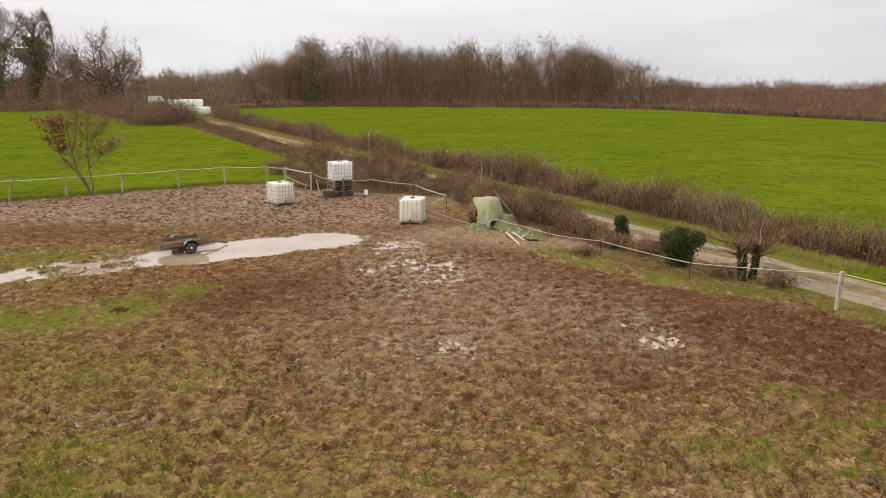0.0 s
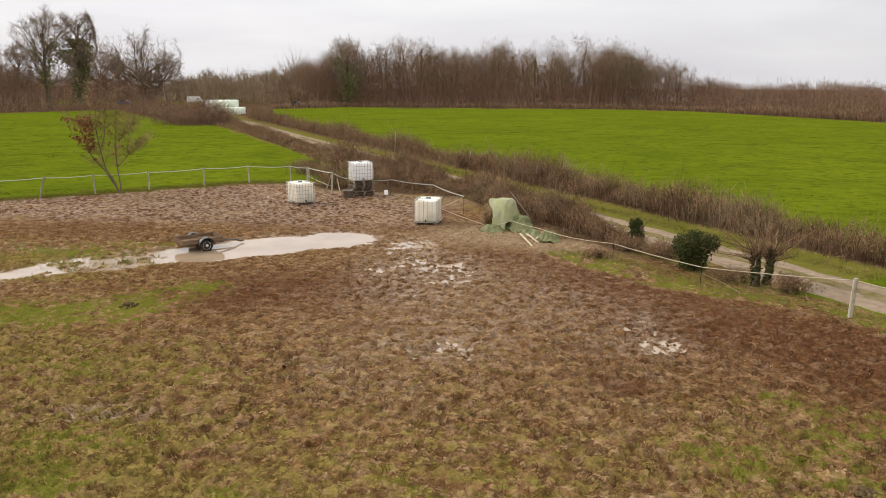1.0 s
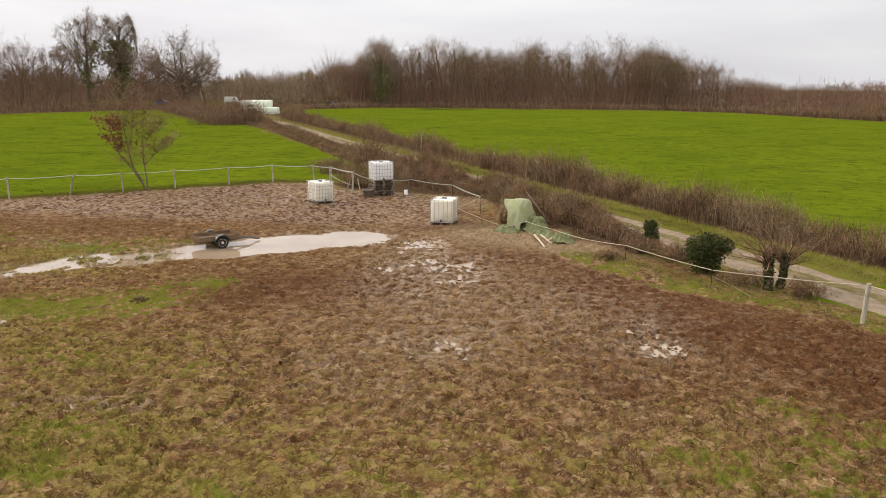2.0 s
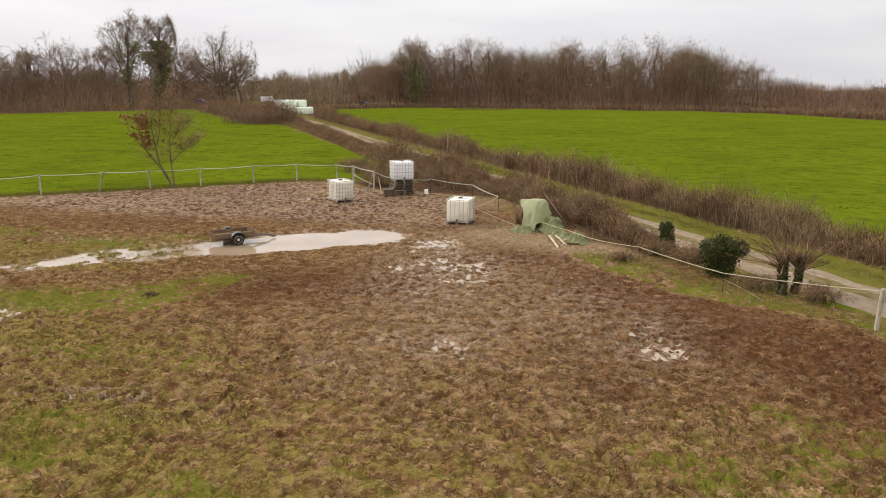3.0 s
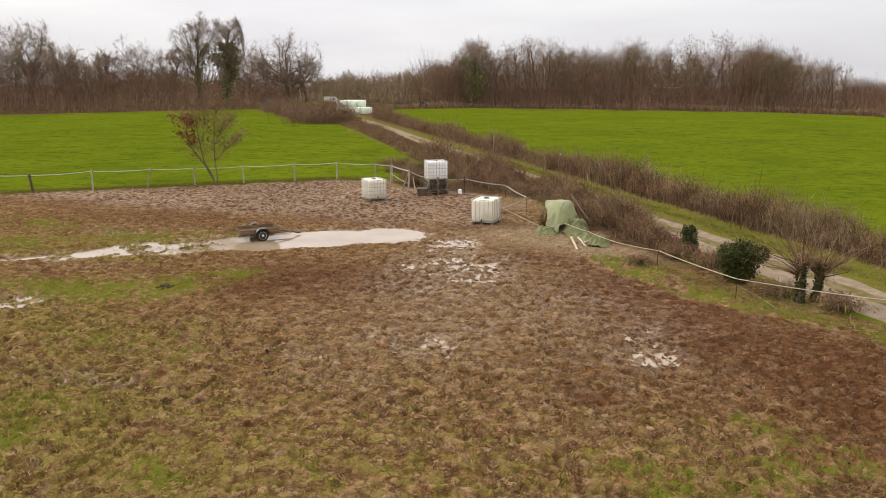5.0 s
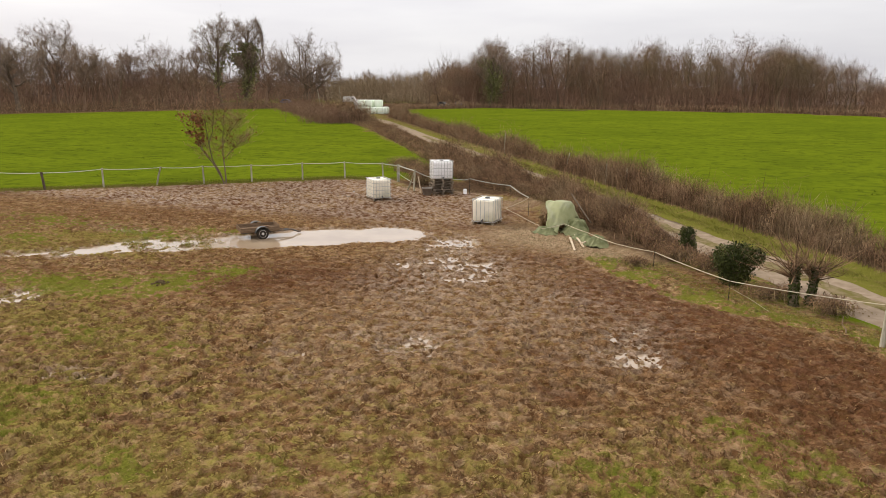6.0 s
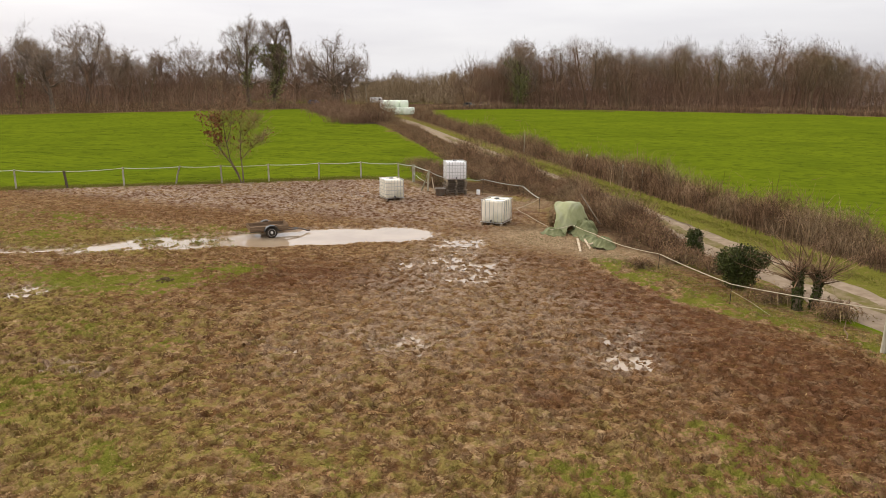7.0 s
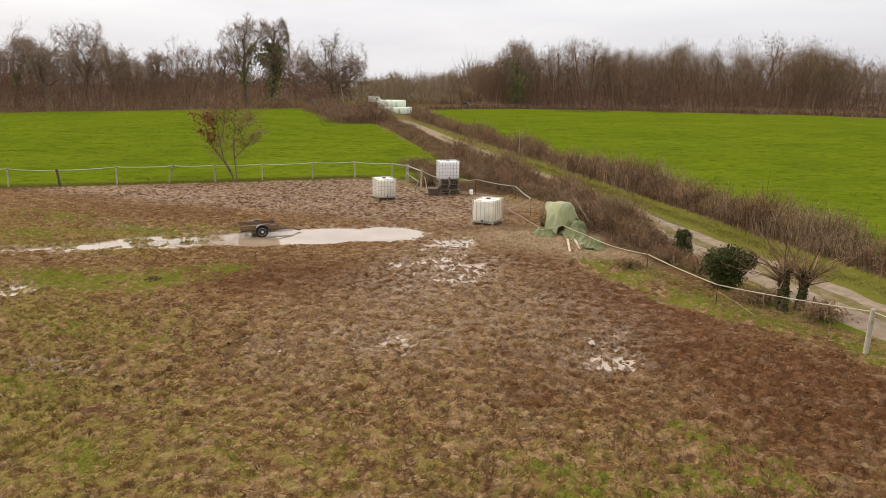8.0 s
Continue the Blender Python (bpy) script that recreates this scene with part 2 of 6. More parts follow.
M_haze = material("grey_brown_fine_twigs", (0.275, 0.205, 0.150), 0.92, second=(0.20, 0.148, 0.108), scale=0.1, island=0.3)
M_dryleaf = material("dry_bramble_leaves", (0.255, 0.155, 0.080), 0.85, second=(0.165, 0.128, 0.050), scale=0.8, island=0.5)
M_bark = material("grey_brown_bark", (0.190, 0.143, 0.103), 0.92, second=(0.120, 0.090, 0.065), scale=2.0, bump=0.5, bump_scale=8)
M_bark2 = material("wood_bark", (0.212, 0.132, 0.085), 0.92, second=(0.165, 0.116, 0.078), scale=0.11, spread=(0.40, 0.60), island=0.2, dirt=(0.155, 0.122, 0.062), dirt_scale=0.05)
M_bark3 = material("young_wood_bark", (0.28, 0.205, 0.125), 0.92, second=(0.20, 0.145, 0.09), scale=0.03, island=0.35)
M_ivy = material("ivy_leaves", (0.034, 0.042, 0.010), 0.76, second=(0.066, 0.070, 0.016), scale=1.5, island=0.55, spec=0.15)
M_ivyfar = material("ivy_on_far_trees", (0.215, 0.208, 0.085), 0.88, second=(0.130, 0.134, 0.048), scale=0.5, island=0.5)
M_oakleaf = material("withered_leaves", (0.23, 0.10, 0.05), 0.85, second=(0.15, 0.062, 0.03), scale=2.0, island=0.4)
M_hay = material("old_hay", (0.30, 0.20, 0.11), 0.95, second=(0.15, 0.095, 0.05), scale=9.0, bump=1.0, bump_scale=30, stretch=(1, 6, 6))
M_tarp = material("faded_green_tarpaulin", (0.300, 0.305, 0.150), 0.7, second=(0.225, 0.235, 0.105), scale=2.5, bump=0.35, bump_scale=14, dirt=(0.26, 0.26, 0.17), dirt_scale=2.0, spec=0.35)
M_tarp2 = material("crumpled_green_tarpaulin", (0.092, 0.100, 0.034), 0.7, second=(0.180, 0.185, 0.078), scale=3.5, bump=0.5, bump_scale=12, spec=0.35)
M_plastic = material("white_tank_plastic", (0.86, 0.79, 0.64), 0.42, second=(0.78, 0.73, 0.58), scale=1.2, dirt=(0.52, 0.50, 0.34), dirt_scale=1.1, subsurf=0.15)
M_plasticB = material("clean_white_tank_plastic", (0.90, 0.88, 0.86), 0.38, second=(0.86, 0.84, 0.81), scale=1.2, subsurf=0.15)
M_steel = material("galvanised_tube", (0.55, 0.54, 0.50), 0.5, 0.35, second=(0.40, 0.38, 0.34), scale=8.0)
M_steeldark = material("dull_dark_steel", (0.10, 0.095, 0.09), 0.6, 0.4, second=(0.16, 0.10, 0.06), scale=5.0)
M_black = material("black_rubber", (0.022, 0.021, 0.020), 0.8, second=(0.07, 0.055, 0.04), scale=6.0)
M_rim = material("white_wheel_rim", (0.62, 0.60, 0.56), 0.5, second=(0.42, 0.38, 0.33), scale=9.0)
M_board = material("weathered_boards", (0.20, 0.135, 0.085), 0.88, second=(0.12, 0.08, 0.05), scale=5.0, stretch=(1, 8, 8), bump=0.4, bump_scale=20, per_object=0.18)
M_pallet = material("grey_pallet_wood", (0.25, 0.20, 0.15), 0.9, second=(0.15, 0.115, 0.08), scale=5.0, bump=0.4, bump_scale=20, per_object=0.25)
M_basewood = material("pale_pallet_wood", (0.42, 0.34, 0.235), 0.9, second=(0.28, 0.22, 0.15), scale=6.0, bump=0.4, bump_scale=20, dirt=(0.20, 0.13, 0.07), dirt_scale=3.0)
M_post = material("grey_fence_post", (0.42, 0.38, 0.29), 0.9, second=(0.30, 0.27, 0.20), scale=4.0, stretch=(6, 6, 1), bump=0.5, bump_scale=18, dirt=(0.16, 0.15, 0.07), dirt_scale=3.0, per_object=0.15)
M_postdark = material("dark_fence_post", (0.13, 0.10, 0.07), 0.9, second=(0.08, 0.06, 0.045), scale=4.0, stretch=(6, 6, 1), bump=0.5, bump_scale=18)
M_peeled = material("pale_peeled_wood", (0.55, 0.45, 0.32), 0.8, second=(0.40, 0.31, 0.21), scale=6.0)
M_tape = material("white_fence_tape", (0.58, 0.59, 0.51), 0.7, second=(0.48, 0.48, 0.40), scale=2.0)
M_rope = material("yellowed_fence_rope", (0.50, 0.42, 0.27), 0.75, second=(0.42, 0.36, 0.26), scale=3.0)
M_bucket = material("grey_plastic_tub", (0.16, 0.13, 0.10), 0.6, second=(0.22, 0.19, 0.15), scale=3.0)
M_wrap = material("pale_green_bale_wrap", (0.80, 0.84, 0.70), 0.4, second=(0.72, 0.78, 0.63), scale=1.0, bump=0.3, bump_scale=6, per_object=0.08)
M_white = material("white_vehicle_paint", (0.72, 0.72, 0.70), 0.35, second=(0.62, 0.61, 0.58), scale=1.0)
M_blue = material("blue_vehicle_paint", (0.05, 0.10, 0.24), 0.35, second=(0.04, 0.08, 0.19), scale=1.0)
M_dark = material("dark_vehicle_paint", (0.045, 0.05, 0.045), 0.4, second=(0.03, 0.03, 0.03), scale=1.0)
M_glass = material("dark_window_glass", (0.02, 0.025, 0.03), 0.08, second=(0.02, 0.02, 0.025), scale=1.0, spec=0.6)
M_blade = material("grass_blades", (0.140, 0.150, 0.018), 0.9, second=(0.19, 0.165, 0.045), scale=0.5, island=0.4)
M_tuft = material("coarse_tuft_blades", (0.072, 0.100, 0.007), 0.9, second=(0.10, 0.125, 0.012), scale=0.2, island=0.4)
M_strawblade = material("dry_grass_blades", (0.24, 0.185, 0.10), 0.9, second=(0.17, 0.14, 0.06), scale=0.5, island=0.35)
M_dung = material("old_dark_dung", (0.075, 0.052, 0.028), 0.9, second=(0.12, 0.088, 0.042), scale=12.0, bump=0.6, bump_scale=60)


# ---- mesh helpers ----
def mesh_from(name, verts, faces, smooth=False):
    """A mesh from arrays; faces: one (n, 3) or (n, 4) array, or several."""
    me = bpy.data.meshes.new(name)
    verts = np.asarray(verts, dtype=np.float32)
    groups = [np.asarray(f, dtype=np.int32) for f in (faces if isinstance(faces, (list, tuple)) else [faces]) if len(f)]
    loops = np.concatenate([g.ravel() for g in groups])
    sizes = np.concatenate([np.full(len(g), g.shape[1], dtype=np.int32) for g in groups])
    me.vertices.add(len(verts))
    me.vertices.foreach_set("co", verts.ravel())
    me.loops.add(len(loops))
    me.loops.foreach_set("vertex_index", loops)
    me.polygons.add(len(sizes))
    me.polygons.foreach_set("loop_start", np.concatenate([[0], np.cumsum(sizes)[:-1]]).astype(np.int32))
    me.polygons.foreach_set("loop_total", sizes)
    if smooth:
        me.polygons.foreach_set("use_smooth", np.ones(len(sizes), dtype=bool))
    me.update()
    me.validate()
    return me


def thing(name, label, category, at=(0, 0, 0), turn=0.0, group="", kind=""):
    """An Empty at the base of a thing, for its parts."""
    e = new(name)
    e.empty_display_size = 0.2
    e.matrix_basis = pose(*at, 0, 0, turn)
    return tagged(e, label, category, group, kind)


def part(name, data, mat, parent=None, label=""):
    """Links a bmesh or mesh as one mesh object under its parent."""
    if isinstance(data, bmesh.types.BMesh):
        me = bpy.data.meshes.new(name)
        bmesh.ops.recalc_face_normals(data, faces=data.faces)
        data.to_mesh(me)
        data.free()
    else:
        me = data
    if not me.materials:
        me.materials.append(mat)
    ob = new(name, me)
    if parent:
        ob.parent = parent
    if label:
        ob["label"] = label
    return ob


def solo(name, data, mat, label, category, group="", kind="", at=None):
    """A thing that is one mesh."""
    ob = part(name, data, mat)
    if at is not None:
        ob.matrix_basis = at
    return tagged(ob, label, category, group, kind)


def box(size, at=(0, 0, 0), turn=(0, 0, 0), bevel=0.0, segs=1, bm=None):
    bm = bm or bmesh.new()
    made = bmesh.ops.create_cube(bm, size=1.0, matrix=pose(*at, *turn) @ Matrix.Diagonal((*size, 1)))
    if bevel:
        vs = set(made["verts"])
        edges = [e for e in bm.edges if e.verts[0] in vs and e.verts[1] in vs]
        bmesh.ops.bevel(bm, geom=edges, offset=bevel, segments=segs, affect="EDGES", profile=0.5)
    return bm


def tubes(P, R, sides=3):
    """Tapered tubes: P (n, k, 3) points, R (n, k) radii. Returns verts and quads."""
    P, R = np.asarray(P, float), np.asarray(R, float)
    n, k = R.shape
    D = np.gradient(P, axis=1)
    D /= np.linalg.norm(D, axis=2, keepdims=True) + 1e-9
    ref = np.where(np.abs(D[..., 2:3]) > 0.9, np.array([1.0, 0, 0]), np.array([0, 0, 1.0]))
    A = np.cross(D, ref)
    A /= np.linalg.norm(A, axis=2, keepdims=True) + 1e-9
    B = np.cross(D, A)
    ang = np.arange(sides) * 2 * np.pi / sides
    V = P[:, :, None] + R[:, :, None, None] * (np.cos(ang)[:, None] * A[:, :, None] + np.sin(ang)[:, None] * B[:, :, None])
    idx = np.arange(n * k * sides).reshape(n, k, sides)
    nxt = np.roll(idx, -1, axis=2)
    F = np.stack([idx[:, :-1], nxt[:, :-1], nxt[:, 1:], idx[:, 1:]], axis=-1).reshape(-1, 4)
    return V.reshape(-1, 3), F


def spikes(P0, P1, r, sides=3):
    """Thin twigs that end in a point: three triangles each."""
    P0, P1, r = np.asarray(P0, float), np.asarray(P1, float), np.asarray(r, float)
    D = P1 - P0
    D /= np.linalg.norm(D, axis=1, keepdims=True) + 1e-9
    ref = np.where(np.abs(D[:, 2:3]) > 0.9, np.array([1.0, 0, 0]), np.array([0, 0, 1.0]))
    A = np.cross(D, ref)
    A /= np.linalg.norm(A, axis=1, keepdims=True) + 1e-9
    B = np.cross(D, A)
    ang = np.arange(sides) * 2 * np.pi / sides
    ring = P0[:, None] + r[:, None, None] * (np.cos(ang)[:, None] * A[:, None] + np.sin(ang)[:, None] * B[:, None])
    V = np.concatenate([ring, P1[:, None]], axis=1)
    n = len(P0)
    base = np.arange(n)[:, None] * (sides + 1)
    F = np.stack([np.stack([base[:, 0] + i, base[:, 0] + (i + 1) % sides, base[:, 0] + sides], axis=1) for i in range(sides)], axis=1).reshape(-1, 3)
    return V.reshape(-1, 3), F


def slivers(P0, P1, width, rng):
    """The finest twigs: one thin triangle each."""
    n = len(P0)
    side = np.cross(P1 - P0, rng.normal(size=(n, 3)))
    side *= width / (np.linalg.norm(side, axis=1, keepdims=True) + 1e-9)
    V = np.stack([P0 - side, P0 + side, P1], axis=1).reshape(-1, 3)
    return V, np.arange(n * 3).reshape(n, 3)


def leaves(P, size, rng, droop=0.0):
    """Small pointed leaves, two triangles each, turned at random."""
    P = np.asarray(P, float)
    n = len(P)
    a = rng.normal(size=(n, 3))
    a[:, 2] -= droop
    a /= np.linalg.norm(a, axis=1, keepdims=True)
    b = np.cross(a, rng.normal(size=(n, 3)))
    b /= np.linalg.norm(b, axis=1, keepdims=True)
    s = (size * (0.6 + 0.8 * rng.random(n)))[:, None]
    V = np.stack([P, P + a * s * 0.5 + b * s * 0.36, P + a * s, P + a * s * 0.5 - b * s * 0.36], axis=1).reshape(-1, 3)
    F = np.arange(n * 4).reshape(n, 4)
    return V, F


def joined(*pieces):
    """Puts several (verts, faces) together into one."""
    V, F3, F4, k = [], [], [], 0
    for v, f in pieces:
        if len(v) == 0:
            continue
        V.append(v)
        (F3 if f.shape[1] == 3 else F4).append(f + k)
        k += len(v)
    faces = [np.concatenate(g) for g in (F3, F4) if g]
    return np.concatenate(V), faces


def rod(points, radius, sides=8, closed=True):
    """A tube along a line of points, as a bmesh."""
    P = np.array([points], float)
    R = np.array([radius if isinstance(radius, (list, tuple)) else [radius] * len(points)], float)
    V, F = tubes(P, R, sides)
    bm = bmesh.new()
    vs = [bm.verts.new(v) for v in V]
    for f in F:
        bm.faces.new([vs[i] for i in f])
    if closed:
        bm.faces.new(vs[:sides][::-1])
        bm.faces.new(vs[-sides:])
    return bm


def lathe(profile, segs=24, axis="z"):
    """A solid turned from (radius, height) pairs."""
    bm = bmesh.new()
    rings = []
    for r, h in profile:
        ring = []
        for i in range(segs):
            a = 2 * math.pi * i / segs
            c = (r * math.cos(a), r * math.sin(a), h)
            ring.append(bm.verts.new(c if axis == "z" else (c[0], c[2], c[1])))
        rings.append(ring)
    for a, b in zip(rings, rings[1:]):
        for i in range(segs):
            bm.faces.new((a[i], a[(i + 1) % segs], b[(i + 1) % segs], b[i]))
    for ring in (rings[0], rings[-1]):
        bm.faces.new(ring)
    for f in bm.faces:
        f.smooth = True
    return bm


# ---- smooth noise on arrays ----
def lattice(i, j, seed):
    h = (i * 374761393 + j * 668265263 + seed * 974711) & 0x7FFFFFFF
    h = ((h ^ (h >> 13)) * 1274126177) & 0x7FFFFFFF
    return ((h ^ (h >> 16)) & 0xFFFFF) / 0xFFFFF


def value_noise(x, y, size, seed=0):
    u, v = x / size, y / size
    i, j = np.floor(u).astype(np.int64), np.floor(v).astype(np.int64)
    f, g = u - i, v - j
    f, g = f * f * (3 - 2 * f), g * g * (3 - 2 * g)
    a, b = lattice(i, j, seed), lattice(i + 1, j, seed)
    c, d = lattice(i, j + 1, seed), lattice(i + 1, j + 1, seed)
    return (a + (b - a) * f) * (1 - g) + (c + (d - c) * f) * g


def fbm(x, y, size, octaves=3, seed=0):
    total, amp, norm = 0, 1.0, 0
    for k in range(octaves):
        total = total + amp * value_noise(x + 17.3 * k, y - 9.1 * k, size / 2 ** k, seed + k)
        norm += amp
        amp *= 0.5
    return total / norm


def hoofprints(x, y, size, seed, share):
    """Trodden prints on a jittered grid: how deep each place lies in a print (0 to 1) and how high on its pushed-up rim."""
    i, j = np.floor(x / size).astype(np.int64), np.floor(y / size).astype(np.int64)
    deep, rim = np.zeros(np.shape(x)), np.zeros(np.shape(x))
    for a in (-1, 0, 1):
        for b in (-1, 0, 1):
            ci, cj = i + a, j + b
            dx = x - (ci + 0.1 + 0.8 * lattice(ci, cj, seed)) * size
            dy = y - (cj + 0.1 + 0.8 * lattice(ci, cj, seed + 5)) * size
            turn = 6.283 * lattice(ci, cj, seed + 11)
            c, n = np.cos(turn), np.sin(turn)
            r = size * (0.26 + 0.20 * lattice(ci, cj, seed + 17))
            d = np.sqrt(((dx * c + dy * n) / (1.35 * r)) ** 2 + ((dy * c - dx * n) / r) ** 2)
            press = np.where(lattice(ci, cj, seed + 23) < share, 0.55 + 0.45 * lattice(ci, cj, seed + 29), 0.0)
            deep = np.maximum(deep, press * step(1.0, 0.74, d))
            rim = np.maximum(rim, press * np.exp(-((d - 1.18) / 0.22) ** 2))
    return deep, rim * (1 - deep)


def step(lo, hi, x):
    t = np.clip((x - lo) / (hi - lo), 0, 1)
    return t * t * (3 - 2 * t)


def inside(x, y, poly):
    """Whether the points lie in the polygon."""
    r = np.zeros(np.shape(x), bool)
    for (x0, y0), (x1, y1) in zip(poly, poly[1:] + poly[:1]):
        if y0 != y1:
            r ^= ((y0 > y) != (y1 > y)) & (x < (x1 - x0) * (y - y0) / (y1 - y0) + x0)
    return r


def line_distance(x, y, line):
    d = np.full(np.shape(x), 1e9)
    for (x0, y0), (x1, y1) in zip(line, line[1:]):
        ex, ey = x1 - x0, y1 - y0
        t = np.clip(((x - x0) * ex + (y - y0) * ey) / (ex * ex + ey * ey), 0, 1)
        d = np.minimum(d, np.hypot(x - x0 - t * ex, y - y0 - t * ey))
    return d


# ---- plan ----
LANE_P, LANE_D, LANE_N = np.array([7.5, 30.0]), np.array([0.5295, -0.8484]), np.array([0.8484, 0.5295])


def lane_xy(s, u):
    """From metres along and across the lane to the plan."""
    return LANE_P[0] + s * LANE_D[0] + u * LANE_N[0], LANE_P[1] + s * LANE_D[1] + u * LANE_N[1]


def lane_su(x, y):
    dx, dy = x - LANE_P[0], y - LANE_P[1]
    return dx * LANE_D[0] + dy * LANE_D[1], dx * LANE_N[0] + dy * LANE_N[1]


FENCE = [(-60.0, 3.0), (-45.0, 16.0), (-29.9, 28.9), (-23.1, 34.5), (-14.6, 41.8), (-11.3, 42.4)]
PADDOCK = FENCE + [(-8.6, 39.6), (-6.0, 39.4), (-2.6, 38.6), (-0.3, 35.5), (2.2, 31.5), (4.2, 27.6), (6.4, 25.4), (8.2, 23.4), (9.9, 21.2), (11.8, 20.2),
                   (14.5, 16.0), (22.0, 4.0), (30.0, -12.0), (-60.0, -12.0)]
LEFT_FIELD = FENCE + [lane_xy(-19.0, -4.4), lane_xy(-60.0, -4.2), lane_xy(-100.0, -5.0), (-71.0, 131.0), (-100.0, 172.0), (-108, 148), (-118, 121), (-126, 100), (-160, 60), (-160, 3)]
RIGHT_EDGE = [(-70.0, 178.0), (-56.0, 206.0), (-25.0, 211.0), (4.0, 211.0), (30.0, 208.0), (46.0, 196.0), (60.0, 160.0), (74.0, 125.0), (95.0, 80.0), (110.0, 20.0)]
RIGHT_FIELD = RIGHT_EDGE + [lane_xy(60, 4.4), lane_xy(-115, 4.4), lane_xy(-135, 9.0)]
WATER_Z = -0.055


def soaked(x, y):
    """Where the mud stands full of water: patches in the poached middle and by the old grass, 0 to 1."""
    d = 0.0
    for cx, cy, rx, ry, a in ((-0.7, 22.8, 1.5, 3.0, 2.1), (0.5, 21.2, 1.2, 1.0, 0.5), (-1.9, 25.6, 1.3, 1.6, 1.1), (0.4, 15.2, 1.3, 0.7, 1.05), (1.2, 16.4, 1.2, 1.2, 0.40), (5.2, 17.7, 1.4, 1.8, 0.80), (3.4, 19.6, 1.2, 1.2, 0.45), (6.2, 16.1, 0.8, 0.6, 0.7),
                              (-5.0, 11.2, 1.8, 0.45, 0.75), (-11.0, 14.6, 1.3, 0.7, 1.3), (-1.4, 14.0, 0.9, 0.5, 0.6), (-0.2, 13.0, 0.9, 0.5, 0.45), (-16.5, 30.5, 7.5, 1.5, 0.62), (-11.5, 36.0, 6.0, 3.2, 0.70), (-5.0, 31.5, 3.6, 2.4, 0.55), (-15.0, 23.4, 2.0, 0.6, 0.8), (-18.0, 18.4, 2.0, 0.8, 0.7)):
        d = d + a * np.exp(-(((x - cx) / rx) ** 2 + ((y - cy) / ry) ** 2))
    return np.clip(d * (0.45 + 1.1 * step(0.35, 0.62, fbm(x, y, 1.2, 3, 25))), 0, 1.5)


def puddle_depth(x, y):
    """How far the ground dips: the long puddle, the wet strip beyond the trailer and a wet hollow."""
    w = 0.6 * (fbm(x, y, 1.6, 3, 21) - 0.5)
    d = 0.0
    main = line_distance(x, y, [(-9.5, 23.7), (-8.3, 24.2), (-6.6, 25.4), (-4.6, 26.8)])
    d = d + 0.18 * step(2.1, 0.9, main + 1.5 * w + 0.9 * step(-8.6, -10.2, x))
    tail = line_distance(x, y, [(-8.6, 23.5), (-10.0, 22.8), (-11.4, 21.8), (-13.0, 20.9), (-13.9, 19.6), (-15.6, 18.3), (-19.0, 16.2)])
    d = d + 0.145 * step(1.75, 0.4, tail + 1.2 * w + 0.75 * step(-13.2, -14.4, x)) * (0.62 + 0.62 * step(0.36, 0.58, fbm(x, y, 0.55, 3, 27)))
    far = np.hypot((x + 2.0), (y - 27.0) * 0.7)
    d = d + 0.022 * step(1.6, 0.6, far + 1.4 * w)
    return np.minimum(d, 0.19)


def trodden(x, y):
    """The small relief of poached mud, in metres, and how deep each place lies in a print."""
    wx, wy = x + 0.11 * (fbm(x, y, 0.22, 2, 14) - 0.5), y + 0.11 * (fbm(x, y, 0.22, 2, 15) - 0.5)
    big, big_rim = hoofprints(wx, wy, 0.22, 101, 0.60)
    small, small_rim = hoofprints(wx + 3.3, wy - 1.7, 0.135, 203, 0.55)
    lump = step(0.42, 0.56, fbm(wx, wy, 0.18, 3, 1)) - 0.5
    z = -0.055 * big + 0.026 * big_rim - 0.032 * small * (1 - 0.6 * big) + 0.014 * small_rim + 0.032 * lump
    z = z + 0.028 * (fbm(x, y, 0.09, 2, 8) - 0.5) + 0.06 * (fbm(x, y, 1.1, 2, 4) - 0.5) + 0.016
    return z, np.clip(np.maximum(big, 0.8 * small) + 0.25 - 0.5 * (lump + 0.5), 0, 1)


def ground_height(x, y):
    x, y = np.asarray(x, float), np.asarray(y, float)
    s, u = lane_su(x, y)
    pad = inside(x, y, PADDOCK)
    edge = line_distance(x, y, PADDOCK[:-2])
    rough = np.where(pad, step(0.0, 1.2, edge), 0.0)
    trod = 0.70 + 0.40 * step(0.35, 0.6, fbm(x, y, 4.0, 2, 31))
    near = np.hypot(x, y - 20) < 90
    z = np.zeros(x.shape)
    xn, yn = x[near], y[near]
    churn, print_in = trodden(xn, yn)
    grassy = 0.035 * (fbm(xn, yn, 0.6, 3, 3) - 0.5) * step(55, 35, np.hypot(xn, yn))
    soft = soaked(xn, yn)
    z[near] = rough[near] * (trod[near] * churn - soft * (0.052 + 0.065 * print_in)) + (1 - rough[near]) * grassy
    z += rough * (-puddle_depth(x, y) + 0.03)
    # the banks under the two hedges
    z += 0.28 * step(-5.0, -3.6, u) * step(-1.5, -2.3, u) * step(4.0, 0.0, s) * step(-150, -130, s) * (1 - rough)
    z += 0.25 * step(2.3, 2.9, u) * step(4.8, 4.2, u) * step(-120, -110, s)
    # far rising ground
    dist = np.hypot(x, y)
    ang = np.arctan2(x, y)
    z += step(500, 1700, dist) * (2.5 + 2 * np.sin(ang * 3.1 + 2.3) + 1.5 * np.sin(ang * 8.3))
    return z


